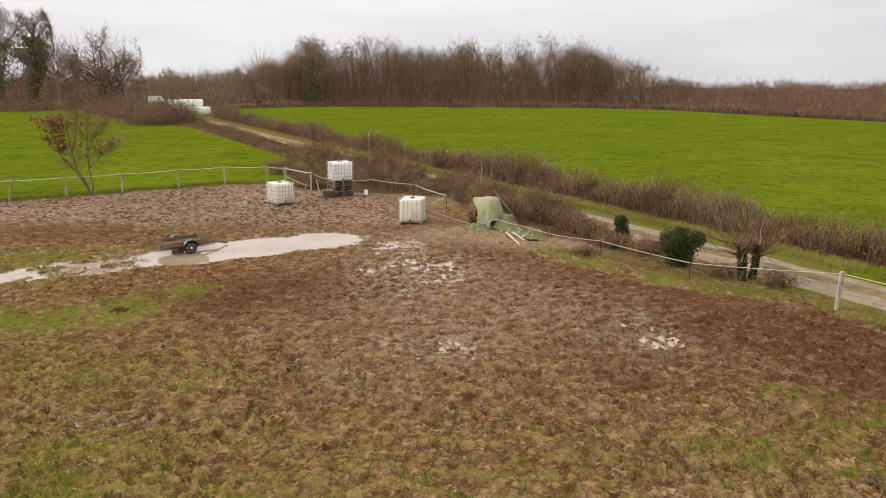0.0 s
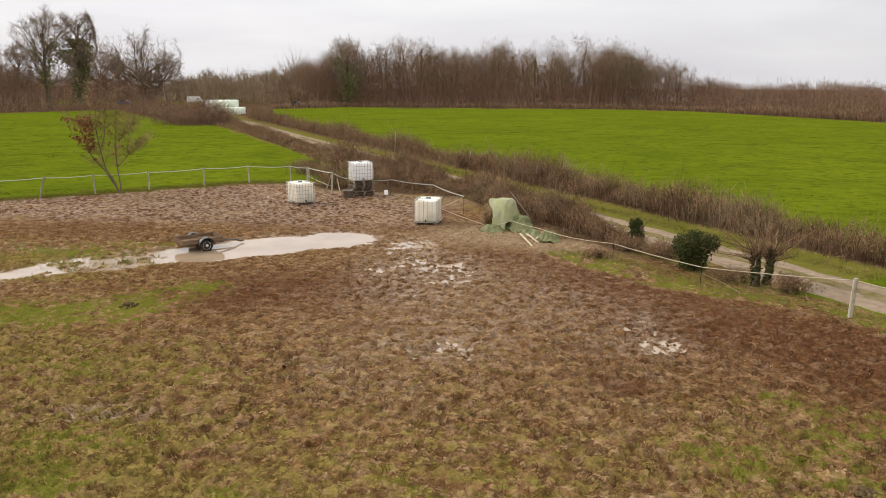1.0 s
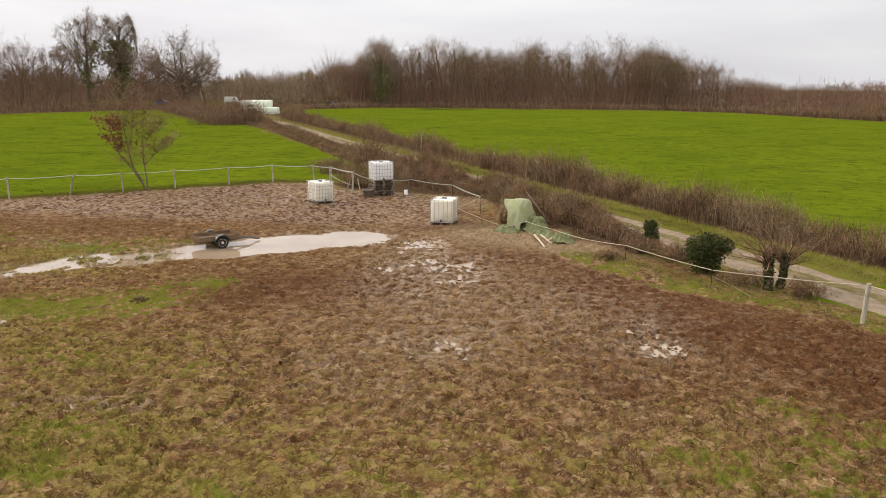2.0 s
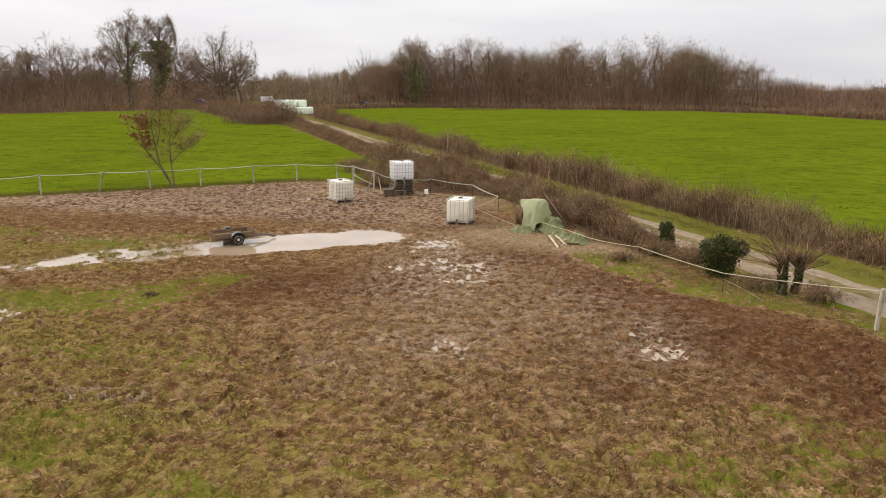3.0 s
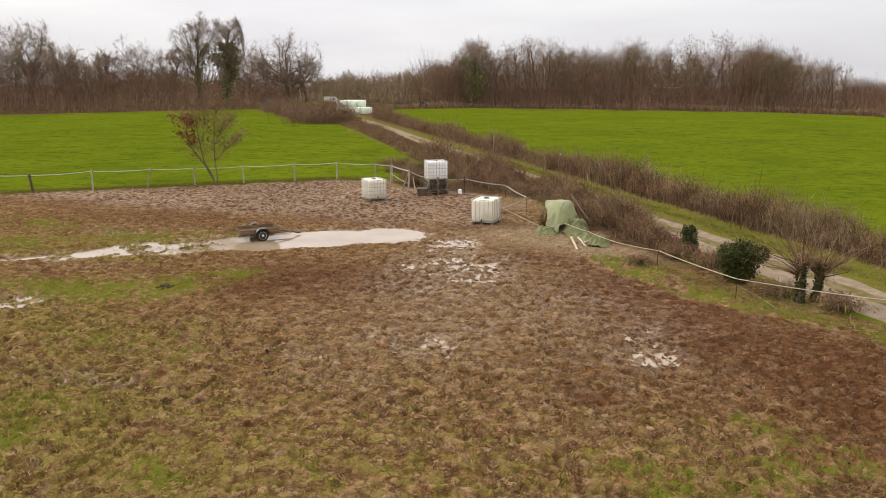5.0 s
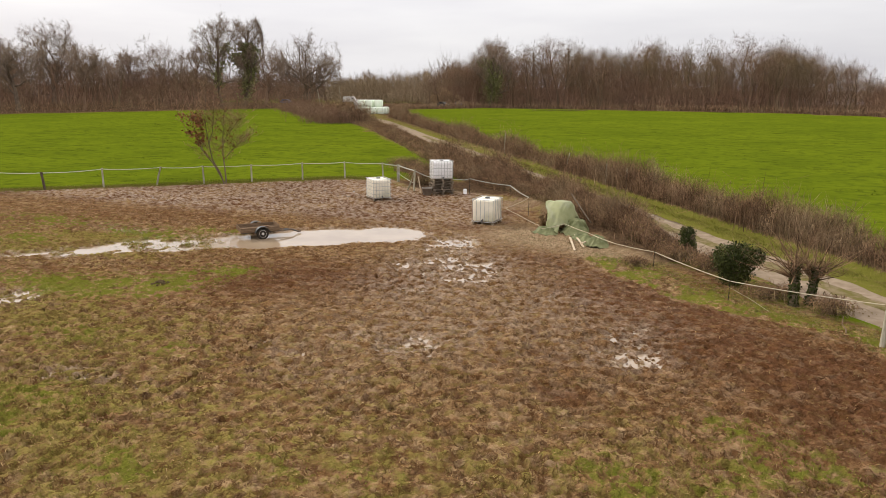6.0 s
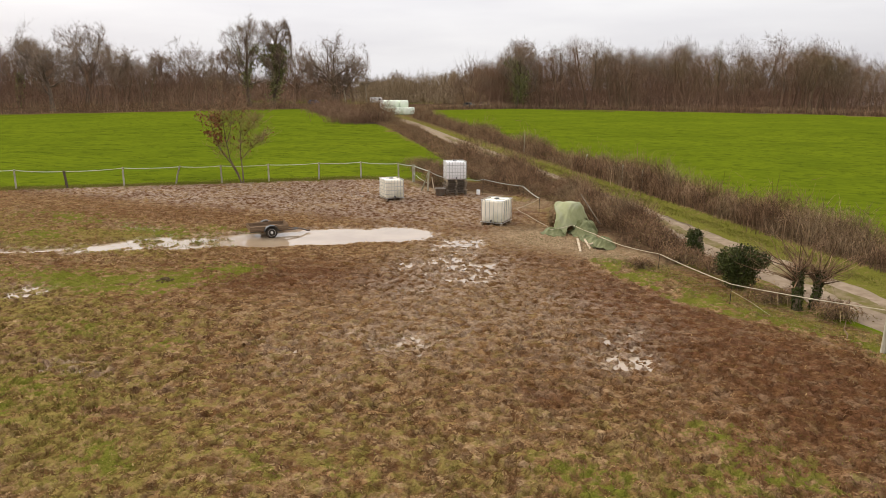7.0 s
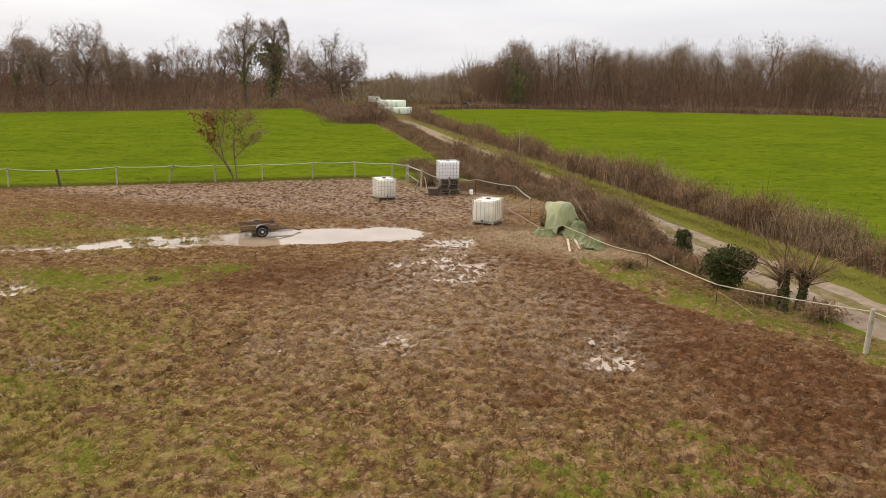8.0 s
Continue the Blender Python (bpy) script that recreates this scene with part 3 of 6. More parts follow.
def zones(x, y):
    """What covers the ground at each place: grass, wet, straw, far woods with haze in their colour; dark mud, pasture,
    litter, prints.
    """
    s, u = lane_su(x, y)
    pad = inside(x, y, PADDOCK).astype(float)
    edge = line_distance(x, y, PADDOCK[:-2])
    blot = fbm(x, y, 2.6, 4, 41)
    soft = np.where(pad > 0, 1, -1) * edge + 1.3 * (blot - 0.5)
    earth = step(-0.25, 0.35, soft)
    grass = 0.10 + 0.0 * x
    front = step(17.5, 9.5, y + 4 * (blot - 0.5))
    grass += front * (0.24 + 0.16 * step(3.0, -4.0, x))
    for cx, cy, rx, ry, a in ((-14.6, 21.6, 2.4, 0.6, 0.6), (-10.2, 16.4, 3.4, 1.6, 0.40), (-7.4, 18.4, 1.8, 1.6, 0.35), (-13.0, 22.2, 3.6, 1.6, 0.6), (-16.5, 19.6, 3.0, 2.0, 0.6), (-12.0, 19.6, 3.0, 0.8, 0.5), (-9.0, 14.4, 4.5, 2.4, 0.30), (-6.5, 13.4, 3.4, 1.6, 0.20), (-4.6, 9.6, 2.6, 1.4, 0.30), (-1.0, 8.6, 2.4, 1.4, 0.28),
                             (8.4, 12.2, 2.2, 1.8, 0.15), (6.2, 10.8, 1.6, 1.0, 0.18), (-22.0, 22.0, 5.0, 3.0, 0.45), (2.6, 10.4, 2.4, 1.2, 0.16)):
        grass += a * np.exp(-(((x - cx) / rx) ** 2 + ((y - cy) / ry) ** 2) * 1.3)
    verge = line_distance(x, y, [(-10.0, 40.8), (-5.0, 38.6), (-2.0, 37.4), (0.0, 34.6)])
    grass += 0.75 * step(1.6, 0.3, verge)
    verge2 = line_distance(x, y, [(5.6, 25.2), (7.3, 22.9), (9.2, 21.0), (11.4, 19.9), (14.0, 16.6), (20.0, 7.0)])
    grass += 0.75 * step(1.35, 0.45, verge2 + 1.8 * (blot - 0.5))
    dark = np.zeros(x.shape)
    for cx, cy, rx, ry, a in ((-4.4, 19.6, 3.4, 2.6, 1.1), (-6.4, 17.4, 2.2, 1.4, 0.55), (-1.0, 20.6, 1.6, 2.0, 0.4), (5.2, 22.0, 2.6, 3.0, 1.15), (7.2, 20.0, 2.6, 2.4, 0.8), (9.2, 17.6, 3.0, 2.2, 0.8), (11.0, 16.2, 2.4, 1.8, 0.85), (4.9, 13.6, 0.8, 0.5, 1.0), (4.6, 15.0, 2.0, 1.4, 0.35), (9.5, 14.2, 2.6, 1.8, 0.65), (10.2, 12.0, 2.4, 2.4, 0.45), (7.0, 17.0, 3.0, 2.0, 0.4), (0.6, 22.6, 1.6, 1.6, 0.45),
                             (-12.4, 17.1, 1.2, 0.42, 1.0), (-9.3, 18.7, 0.8, 0.5, 0.7), (-2.2, 9.8, 0.7, 0.5, 0.55), (-6.0, 15.0, 1.6, 0.8, 0.35), (-3.8, 34.5, 2.4, 1.8, 0.8), (-2.4, 32.0, 1.4, 1.2, 0.5), (1.8, 24.4, 2.4, 1.4, 0.7), (-15.0, 26.5, 6.0, 2.2, 0.5), (-20.0, 24.0, 4.0, 3.0, 0.4), (-9.0, 29.2, 3.0, 0.8, 0.4)):
        dark += a * np.exp(-(((x - cx) / rx) ** 2 + ((y - cy) / ry) ** 2) * 1.3)
    dark += 0.95 * step(26.5, 29.5, y) * step(0.42, 0.60, fbm(x * 0.7, y, 0.9, 3, 43)) * step(1.5, -1.0, x)
    wet = 0.04 + 0.9 * step(0.012, 0.06, puddle_depth(x, y)) + 0.8 * soaked(x, y) + 0.75 * step(27.0, 30.5, y) * step(0.5, -4, x) + 0.5 * np.exp(-((x - 1.5) / 4.0) ** 2 - ((y - 19.5) / 5.5) ** 2)
    grass *= 1 - 0.85 * np.clip(dark, 0, 1)
    grass *= 1 - 0.6 * step(28.5, 31, y) * step(0.5, 1.5, edge)
    straw = np.zeros(x.shape)
    for cx, cy, rx, ry, a in ((2.2, 27.6, 2.4, 1.3, 1.3), (4.6, 26.0, 1.8, 0.9, 1.2), (0.2, 28.9, 1.5, 1.5, 0.8), (-1.0, 35.8, 2.2, 1.6, 0.6), (-6.5, 39.0, 3.0, 0.8, 0.4)):
        straw += 1.15 * a * np.exp(-(((x - cx) / rx) ** 2 + ((y - cy) / ry) ** 2) * 1.2)
    soft_left = step(-1.2, 1.2, np.where(inside(x, y, LEFT_FIELD), 1, -1) * line_distance(x, y, LEFT_FIELD) + 2.6 * (fbm(x, y, 5.0, 3, 53) - 0.5) * step(38, 50, y))
    field = (inside(x, y, RIGHT_FIELD) | ((u > -2.6) & (u < 3.0) & (s > -140) & (s < 60))).astype(float)
    field = np.maximum(field, 0.6 * ((s > 3) & (u > -4) & (u < 3)))
    field = np.maximum(field, ((np.hypot(x + 145, y - 262) < 45)).astype(float))
    field = np.maximum(field, soft_left)
    verge_l = (u > -2.6) & (u < 3.1) & (s < 9)
    field = np.where(verge_l, np.where(u > 0.7, 0.86, 0.50), field)
    grass = np.where(verge_l, 0.6, grass)
    straw = np.where(verge_l, 0.35, straw)
    field *= 1 - earth
    # green islands left inside the paddock
    isle = np.zeros(x.shape)
    for cx, cy, rx, ry, a in ((-11.0, 16.0, 3.0, 1.0, 0.95), (-8.6, 16.6, 1.8, 1.1, 0.9), (-7.5, 17.9, 1.1, 1.0, 1.0), (-6.8, 19.3, 1.0, 0.7, 1.0), (-13.8, 22.9, 2.4, 0.9, 1.0), (-17.2, 20.3, 2.0, 1.1, 1.0), (-11.6, 24.4, 1.6, 0.6, 0.7), (-4.0, 12.9, 0.8, 0.5, 0.6), (-6.6, 13.0, 1.6, 0.8, 0.55),
                             (-1.1, 8.6, 0.9, 0.6, 0.85), (-4.2, 8.6, 0.9, 0.6, 0.8), (-4.6, 9.9, 1.6, 0.8, 0.65), (7.9, 13.4, 0.8, 0.6, 0.6), (8.9, 12.1, 1.2, 0.9, 0.65), (6.1, 11.0, 0.9, 0.6, 0.65), (7.4, 10.6, 1.3, 0.9, 0.65), (2.0, 9.6, 1.6, 0.6, 0.45), (-19.5, 23.6, 3.5, 1.4, 0.8), (-22.0, 18.0, 4.0, 2.0, 0.8)):
        isle += a * np.exp(-(((x - cx) / rx) ** 2 + ((y - cy) / ry) ** 2))
    isle = np.clip(isle, 0, 1) * earth * step(0.32, 0.54, fbm(x, y, 0.9, 4, 47) * 0.6 + fbm(x, y, 0.25, 2, 48) * 0.4 + 0.10 * (isle - 0.4))
    field = np.maximum(field, 0.74 * isle)
    edge_green = step(1.0, 0.35, line_distance(x, y, [(4.4, 25.1), (5.6, 23.8), (7.3, 21.8), (9.0, 20.7), (11.0, 19.6), (14.0, 16.4), (20.0, 7.0)]) + 1.5 * (blot - 0.5))
    field = np.maximum(field, 0.66 * edge_green * step(0.22, 0.45, fbm(x, y, 0.7, 3, 52)))
    dark *= 1 - edge_green
    dark *= 1 - 0.7 * isle
    hedge = (((u > -3.7 - 0.9 * step(-9, -16, s)) & (u < -1.6) & (s < 3) & (s > -130)) | ((u > 2.7) & (u < 4.5) & (s > -115))) & (earth < 0.5)
    litter = np.where(hedge, 0.9, np.where(verge_l, 0.15, 1 - field)) * (1 - earth)
    field = np.where(hedge, field * 0.25, field)
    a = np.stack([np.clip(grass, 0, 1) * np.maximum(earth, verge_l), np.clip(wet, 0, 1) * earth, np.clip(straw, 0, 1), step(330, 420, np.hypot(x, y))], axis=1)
    # hollow depth, from which the colour gets its painted shade and damp
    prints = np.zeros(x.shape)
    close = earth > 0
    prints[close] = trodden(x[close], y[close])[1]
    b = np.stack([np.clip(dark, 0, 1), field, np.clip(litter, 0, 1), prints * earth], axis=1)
    return a, b


def paint_zones(me, x, y):
    a, b = zones(x, y)
    for name, data in (("zone_a", a), ("zone_b", b)):
        layer = me.attributes.new(name, "FLOAT_COLOR", "POINT")
        layer.data.foreach_set("color", data.astype(np.float32).ravel())


def make_ground():
    """One sheet to the horizon, finest in the near paddock, whose columns fan out with distance."""
    ys, y = [], 6.5
    while y < 44.0:
        ys.append(y)
        y += 0.034 + 0.0024 * (y - 6.5)
    fine = np.linspace(0, 1, 460)

    def spread(first, rate=1.06):
        out, p, d = [], 0.0, first
        while p < 4300:
            d *= rate if p < 110 else 1.075 if p < 200 else 1.18
            p += d
            out.append(p)
        return np.array(out)

    side = spread(0.10, 1.08)
    ys = np.concatenate([6.5 - spread(0.12)[::-1], ys, ys[-1] + spread(0.13)])
    reach = np.clip(ys, 6.5, 44.0)
    west, east = -2.6 - 1.22 * (reach - 6.5), 10.6 + 0.22 * (reach - 6.5)
    X = np.concatenate([west[:, None] - side[::-1][None], west[:, None] + (east - west)[:, None] * fine[None], east[:, None] + side[None]], axis=1)
    Y = np.repeat(ys[:, None], X.shape[1], axis=1)
    x, y = X.ravel(), Y.ravel()
    z = ground_height(x, y)
    idx = np.arange(len(x)).reshape(X.shape)
    F = np.stack([idx[:-1, :-1], idx[:-1, 1:], idx[1:, 1:], idx[1:, :-1]], axis=-1).reshape(-1, 4)
    me = mesh_from("ground", np.stack([x, y, z], axis=1), F, smooth=True)
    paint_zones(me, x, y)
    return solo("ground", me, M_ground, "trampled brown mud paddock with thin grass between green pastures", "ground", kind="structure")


make_ground()


def make_lane():
    """The pale farm lane: two worn wheel tracks with a strip of grass between them."""
    ss = np.concatenate([np.arange(-128, -30, 0.6), np.arange(-30, 45, 0.2)])
    us = np.linspace(-1.55, 1.05, 17)
    S, U = np.meshgrid(ss, us, indexing="ij")
    bend = -7.0 * step(-95, -132, S) ** 2 * 1.2
    wob = 0.35 * (fbm(S, S * 0 + 3, 7.0, 2, 5) - 0.5)
    edge_w = 0.5 * (fbm(S, U * 9, 1.1, 3, 6) - 0.5) * (np.abs(U + 0.25) > 0.9)
    x, y = lane_xy(S, U + bend + wob + edge_w)
    mid = U + 0.25
    z = 0.075 - 0.05 * np.exp(-((np.abs(mid) - 0.68) / 0.30) ** 2) - 0.11 * step(1.0, 1.3, np.abs(mid)) + 0.03 * (fbm(x, y, 0.5, 3, 9) - 0.5)
    idx = np.arange(S.size).reshape(S.shape)
    F = np.stack([idx[:-1, :-1], idx[1:, :-1], idx[1:, 1:], idx[:-1, 1:]], axis=-1).reshape(-1, 4)
    me = mesh_from("lane", np.stack([x.ravel(), y.ravel(), z.ravel()], axis=1), F, smooth=True)
    solo("lane", me, M_lane, "pale stony farm track with two wheel ruts", "track", kind="structure")
    # grass in the middle
    ss = np.arange(-60, 45, 0.15)
    us = np.linspace(-0.36, 0.36, 9)
    S, U = np.meshgrid(ss, us, indexing="ij")
    wob = 0.35 * (fbm(S, S * 0 + 3, 7.0, 2, 5) - 0.5)
    lump = fbm(S, U * 3, 0.5, 3, 12)
    x, y = lane_xy(S, U * (0.5 + lump) - 0.22 + wob)
    z = 0.055 + 0.13 * (lump + 0.05) * step(0.36, 0.08, np.abs(U))
    idx = np.arange(S.size).reshape(S.shape)
    F = np.stack([idx[:-1, :-1], idx[1:, :-1], idx[1:, 1:], idx[:-1, 1:]], axis=-1).reshape(-1, 4)
    me = mesh_from("grass_strip", np.stack([x.ravel(), y.ravel(), z.ravel()], axis=1), F, smooth=True)
    solo("grass_strip", me, M_lanegrass, "low grass strip between the wheel ruts", "grass", kind="structure")


make_lane()


def water_sheet(name, label, line, reach, mat, level=0.0):
    """A flat sheet of standing water; the uneven mud makes its shore."""
    xs = [p[0] for p in line]
    ys = [p[1] for p in line]
    X, Y = np.meshgrid(np.arange(min(xs) - reach, max(xs) + reach, 0.4), np.arange(min(ys) - reach, max(ys) + reach, 0.4))
    keep = line_distance(X, Y, line) < reach
    idx = np.arange(X.size).reshape(X.shape)
    F = np.stack([idx[:-1, :-1], idx[:-1, 1:], idx[1:, 1:], idx[1:, :-1]], axis=-1)[keep[:-1, :-1] & keep[1:, 1:] & keep[:-1, 1:] & keep[1:, :-1]]
    V = np.stack([X.ravel(), Y.ravel(), np.full(X.size, WATER_Z + level)], axis=1)
    used, inv = np.unique(F.ravel(), return_inverse=True)
    solo(name, mesh_from(name, V[used], inv.reshape(-1, 4)), mat, label, "puddle", kind="structure")


water_sheet("puddle", "long shallow puddle of beige muddy water", [(-9.3, 23.8), (-8.0, 24.2), (-6.6, 25.4), (-3.2, 27.4)], 2.7, M_water)
water_sheet("puddle", "wet grassy strip of standing water by a trailer", [(-9.9, 22.8), (-11.4, 21.8), (-13.0, 20.9), (-13.9, 19.6), (-15.6, 18.3), (-19.0, 16.2)], 2.0, M_water, -0.006)
for n_sheet, (line, reach) in enumerate((([(-2.4, 26.0), (-0.6, 22.4), (1.4, 17.0)], 2.9), ([(-1.8, 14.0), (1.6, 15.4)], 1.5), ([(4.0, 19.6), (6.2, 16.0)], 1.9), ([(-12.6, 14.2), (-9.8, 14.8)], 1.3),
                    ([(-7.0, 11.0), (-3.0, 11.4)], 0.9), ([(-23.0, 30.3), (-10.0, 30.8)], 1.7), ([(-15.0, 36.0), (-7.0, 35.5)], 2.6), ([(-17.0, 23.4), (-13.4, 23.4)], 0.8))):
    water_sheet("puddle", "scattered hoof prints full of muddy water", line, reach, M_water, -0.004 + 0.008 * (n_sheet % 2) + 0.001 * n_sheet)


for line in ([(-37.0, 194.0), (-24.0, 199.0)], [(-12.0, 204.6), (-6.0, 205.6)], [(9.0, 206.6), (14.0, 207.0)]):
    water_sheet("puddle", "thin pale flood water at a pasture's far end", line, 1.3, M_water, 0.115)


# ---- hedges ----
def brush(count, place, height, lean, thick, seed, twigs=2, leaf_count=0, leaf_size=0.05, fan=0.5):
    """Bare stems from the ground, each of three bent lengths, with side twigs and a few dry leaves. place(rng, n) gives x, y; height(x, y) the tallest reach."""
    rng = np.random.default_rng(seed)
    x, y = place(rng, count)
    z = ground_height(x, y) - 0.05
    h = height(x, y) * (0.55 + 0.5 * rng.random(count))
    a = rng.random(count) * 2 * np.pi
    tilt = lean * rng.random(count) ** 0.7
    dx, dy = np.cos(a) * tilt, np.sin(a) * tilt
    P = np.zeros((count, 3, 3))
    P[:, 0] = np.stack([x, y, z], 1)
    P[:, 1] = P[:, 0] + np.stack([dx * 0.35 * h, dy * 0.35 * h, 0.55 * h], 1)
    P[:, 2] = P[:, 0] + np.stack([dx * h + rng.normal(0, 0.08, count), dy * h + rng.normal(0, 0.08, count), h], 1)
    r = thick * (0.6 + 0.8 * rng.random(count))
    pieces = [tubes(P[:, :2], np.stack([r, r * 0.75], 1), 3), spikes(P[:, 1], P[:, 2], r * 0.75)]
    for _ in range(twigs):
        f = rng.random(count)[:, None] * 0.85 + 0.15
        base = np.where(f < 0.5, P[:, 0] + (P[:, 1] - P[:, 0]) * f * 2, P[:, 1] + (P[:, 2] - P[:, 1]) * (f * 2 - 1))
        d = rng.normal(size=(count, 3)) * fan
        d[:, 2] += 0.35
        tip = base + d * (h * (0.22 + 0.2 * rng.random(count)))[:, None]
        tip[:, 2] = np.maximum(tip[:, 2], 0.02)
        pieces.append(slivers(base, tip, thick * 0.9, rng))
    bare = joined(*pieces)
    leafy = None
    if leaf_count:
        k = rng.integers(0, count, leaf_count)
        f = rng.random(leaf_count)[:, None]
        p = P[k, 0] + (P[k, 2] - P[k, 0]) * f + rng.normal(0, 0.09, (leaf_count, 3))
        p[:, 2] = np.maximum(p[:, 2], 0.05)
        leafy = leaves(p, leaf_size, rng)
    return bare, leafy


def hedge(label, count, place, height, lean=0.35, thick=0.008, seed=1, twigs=2, leaf_count=0, leaf_size=0.05, mat=None, fan=0.5):
    bare, leafy = brush(count, place, height, lean, thick, seed, twigs, leaf_count, leaf_size, fan)
    e = thing("hedge", label, "hedge", kind="stuff")
    part("twigs", mesh_from("twigs", *bare), mat or M_twig, e)
    if leafy:
        part("dry_leaves", mesh_from("dry_leaves", *leafy), M_dryleaf, e, "withered brown bramble leaves")
    return e


def along(s0, s1, u0, u1, width_at=None):
    """Places in a band beside the lane; width_at: (s, u) pairs that set the band's outer edge."""
    def place(rng, n):
        s = s0 + (s1 - s0) * rng.random(n)
        outer = u0 if width_at is None else np.interp(s, *zip(*width_at))
        u = outer + (u1 - outer) * rng.random(n)
        return lane_xy(s, u)
    return place


def far_hedge_height(x, y):
    s, u = lane_su(x, y)
    clump = 0.68 + 0.40 * step(0.36, 0.60, fbm(s, u, 4.2, 2, 64))
    return clump * (1.30 + 0.2 * step(10, -60, s) + 0.30 * step(-2, 6, s) + 2.2 * np.exp(-((s + 104) / 6.0) ** 2)) * (0.40 + 1.05 * fbm(s, u, 1.5, 3, 61)) * (0.75 + 0.25 * step(2.5, 3.1, u) * step(4.4, 3.7, u))


def near_hedge_height(x, y):
    s, u = lane_su(x, y)
    tall = 1.12 + 0.3 * step(-4.0, -2.6, u) * step(-26, -22, s) - 0.60 * step(-22, -30, s) + 1.3 * np.exp(-((s + 104) / 7.0) ** 2) + 1.3 * np.exp(-((s + 29) / 4.5) ** 2) * step(-2.6, -3.8, u) + 0.3 * np.exp(-((s + 60) / 10.0) ** 2)
    tall = tall * (1 - 0.22 * step(-21, -17, s) + 0.14 * step(-13, -8, s)) * (0.42 + 0.62 * step(0.34, 0.60, fbm(s, u * 1.5, 3.6, 2, 73)))
    return tall * np.maximum(0.25, (0.28 + 1.28 * fbm(s, u, 1.8, 3, 71)) + 0.9 * step(-22, -30, s) * (fbm(s, u, 5.0, 2, 72) - 0.5)) * (0.8 + 0.2 * step(-4.2, -3.2, u))


hedge("rough brown leafless hedge beyond the lane", 9000, along(-24, 34, 2.6, 4.35), far_hedge_height, 0.30, 0.0105, 11, 4, 13000, 0.055)
hedge("rough brown leafless hedge leading away along the lane", 7000, along(-116, -24, 2.7, 4.6), far_hedge_height, 0.35, 0.012, 12, 3, 9000, 0.10)
hedge("tangled brown bramble scrub between paddock and lane", 6000, along(-22, 2.6, -5.0, -1.75, [(-22, -5.6), (-15, -4.6), (-9, -3.7), (2.6, -3.3)]), near_hedge_height, 0.6, 0.010, 13, 4, 18000, 0.055, fan=0.7)
hedge("low brown bramble hedge between lane and pasture", 6500, along(-112, -20, -6.2, -2.1, [(-112, -7.5), (-75, -5.2), (-45, -5.0), (-20, -5.4)]), near_hedge_height, 0.9, 0.012, 14, 4, 12000, 0.10, fan=0.9)

hedge("tall bare shoots rising out of a hedge beyond the lane", 420, along(-100, 34, 2.7, 4.2), lambda x, y: 1.75 * far_hedge_height(x, y), 0.25, 0.009, 35, 5, fan=0.45)
hedge("tall bare shoots rising out of brambles", 130, along(-24, 2.4, -4.4, -2.2), lambda x, y: 1.55 * near_hedge_height(x, y), 0.6, 0.008, 36, 5, fan=0.6)


# ---- trees ----
def grow(rng, height, trunk_r, fork, spread, limbs, counts, up=0.18, lean=(0, 0), wiggle=0.14, crown_shape=0.6, lead=0.86):
    """A leafless tree: lists of bent branches by order, as (points, radii), and the tips for fine twigs."""
    orders = [[], [], [], []]

    def branch(start, way, length, r, order):
        k = (6, 5, 4, 3)[order]
        p, d = np.array(start, float), np.array(way, float)
        pts, rad = [p.copy()], [r]
        for i in range(1, k):
            d = d + rng.normal(0, wiggle * (1 + 0.5 * order), 3) + np.array([0, 0, up * 0.35])
            d /= np.linalg.norm(d)
            p = p + d * length / (k - 1)
            pts.append(p.copy())
            rad.append(r * (1 - i / (k - 1) * (0.62 if order == 0 else 0.72)))
        orders[order].append((np.array(pts), np.array(rad)))
        return np.array(pts), np.array(rad), d

    def along_branch(pts, rad, f):
        x = f * (len(pts) - 1)
        i = min(int(x), len(pts) - 2)
        return pts[i] + (pts[i + 1] - pts[i]) * (x - i), rad[i] + (rad[i + 1] - rad[i]) * (x - i)

    def sub(pts, rad, dirn, length, order):
        if order > 3:
            return
        for j in range(counts[order]):
            f = 0.25 + 0.75 * (j + rng.random()) / counts[order]
            p, r = along_branch(pts, rad, min(f, 0.98))
            side = np.cross(dirn, rng.normal(size=3))
            side /= np.linalg.norm(side) + 1e-9
            way = dirn * (0.55 + 0.3 * rng.random()) + side * (0.6 + 0.4 * rng.random()) + np.array([0, 0, up])
            way /= np.linalg.norm(way)
            ln = length * (0.74 - 0.30 * f) * (0.75 + 0.5 * rng.random())
            q = branch(p, way, ln, max(r * 0.55, 0.008), order)
            sub(q[0], q[1], q[2], ln, order + 1)

    trunk = branch((0, 0, 0), (lean[0], lean[1], 1), height * lead, trunk_r, 0)
    for j in range(limbs):
        f = fork + (0.97 - fork) * (j + rng.random() * 0.8) / limbs
        p, r = along_branch(trunk[0], trunk[1], f)
        a = j * 2.4 + rng.normal(0, 0.35)
        steep = 0.25 + 0.9 * (f - fork) / (1 - fork)
        way = np.array([math.cos(a), math.sin(a), steep])
        way /= np.linalg.norm(way)
        ln = spread * (1.0 - crown_shape * max(0.0, (f - fork) / (1 - fork) - 0.25)) * (0.8 + 0.35 * rng.random())
        q = branch(p, way, ln, r * 0.62, 1)
        sub(q[0], q[1], q[2], ln, 2)
    sub(trunk[0], trunk[1], np.array([0, 0, 1.0]), height * 0.30, 2)
    return orders


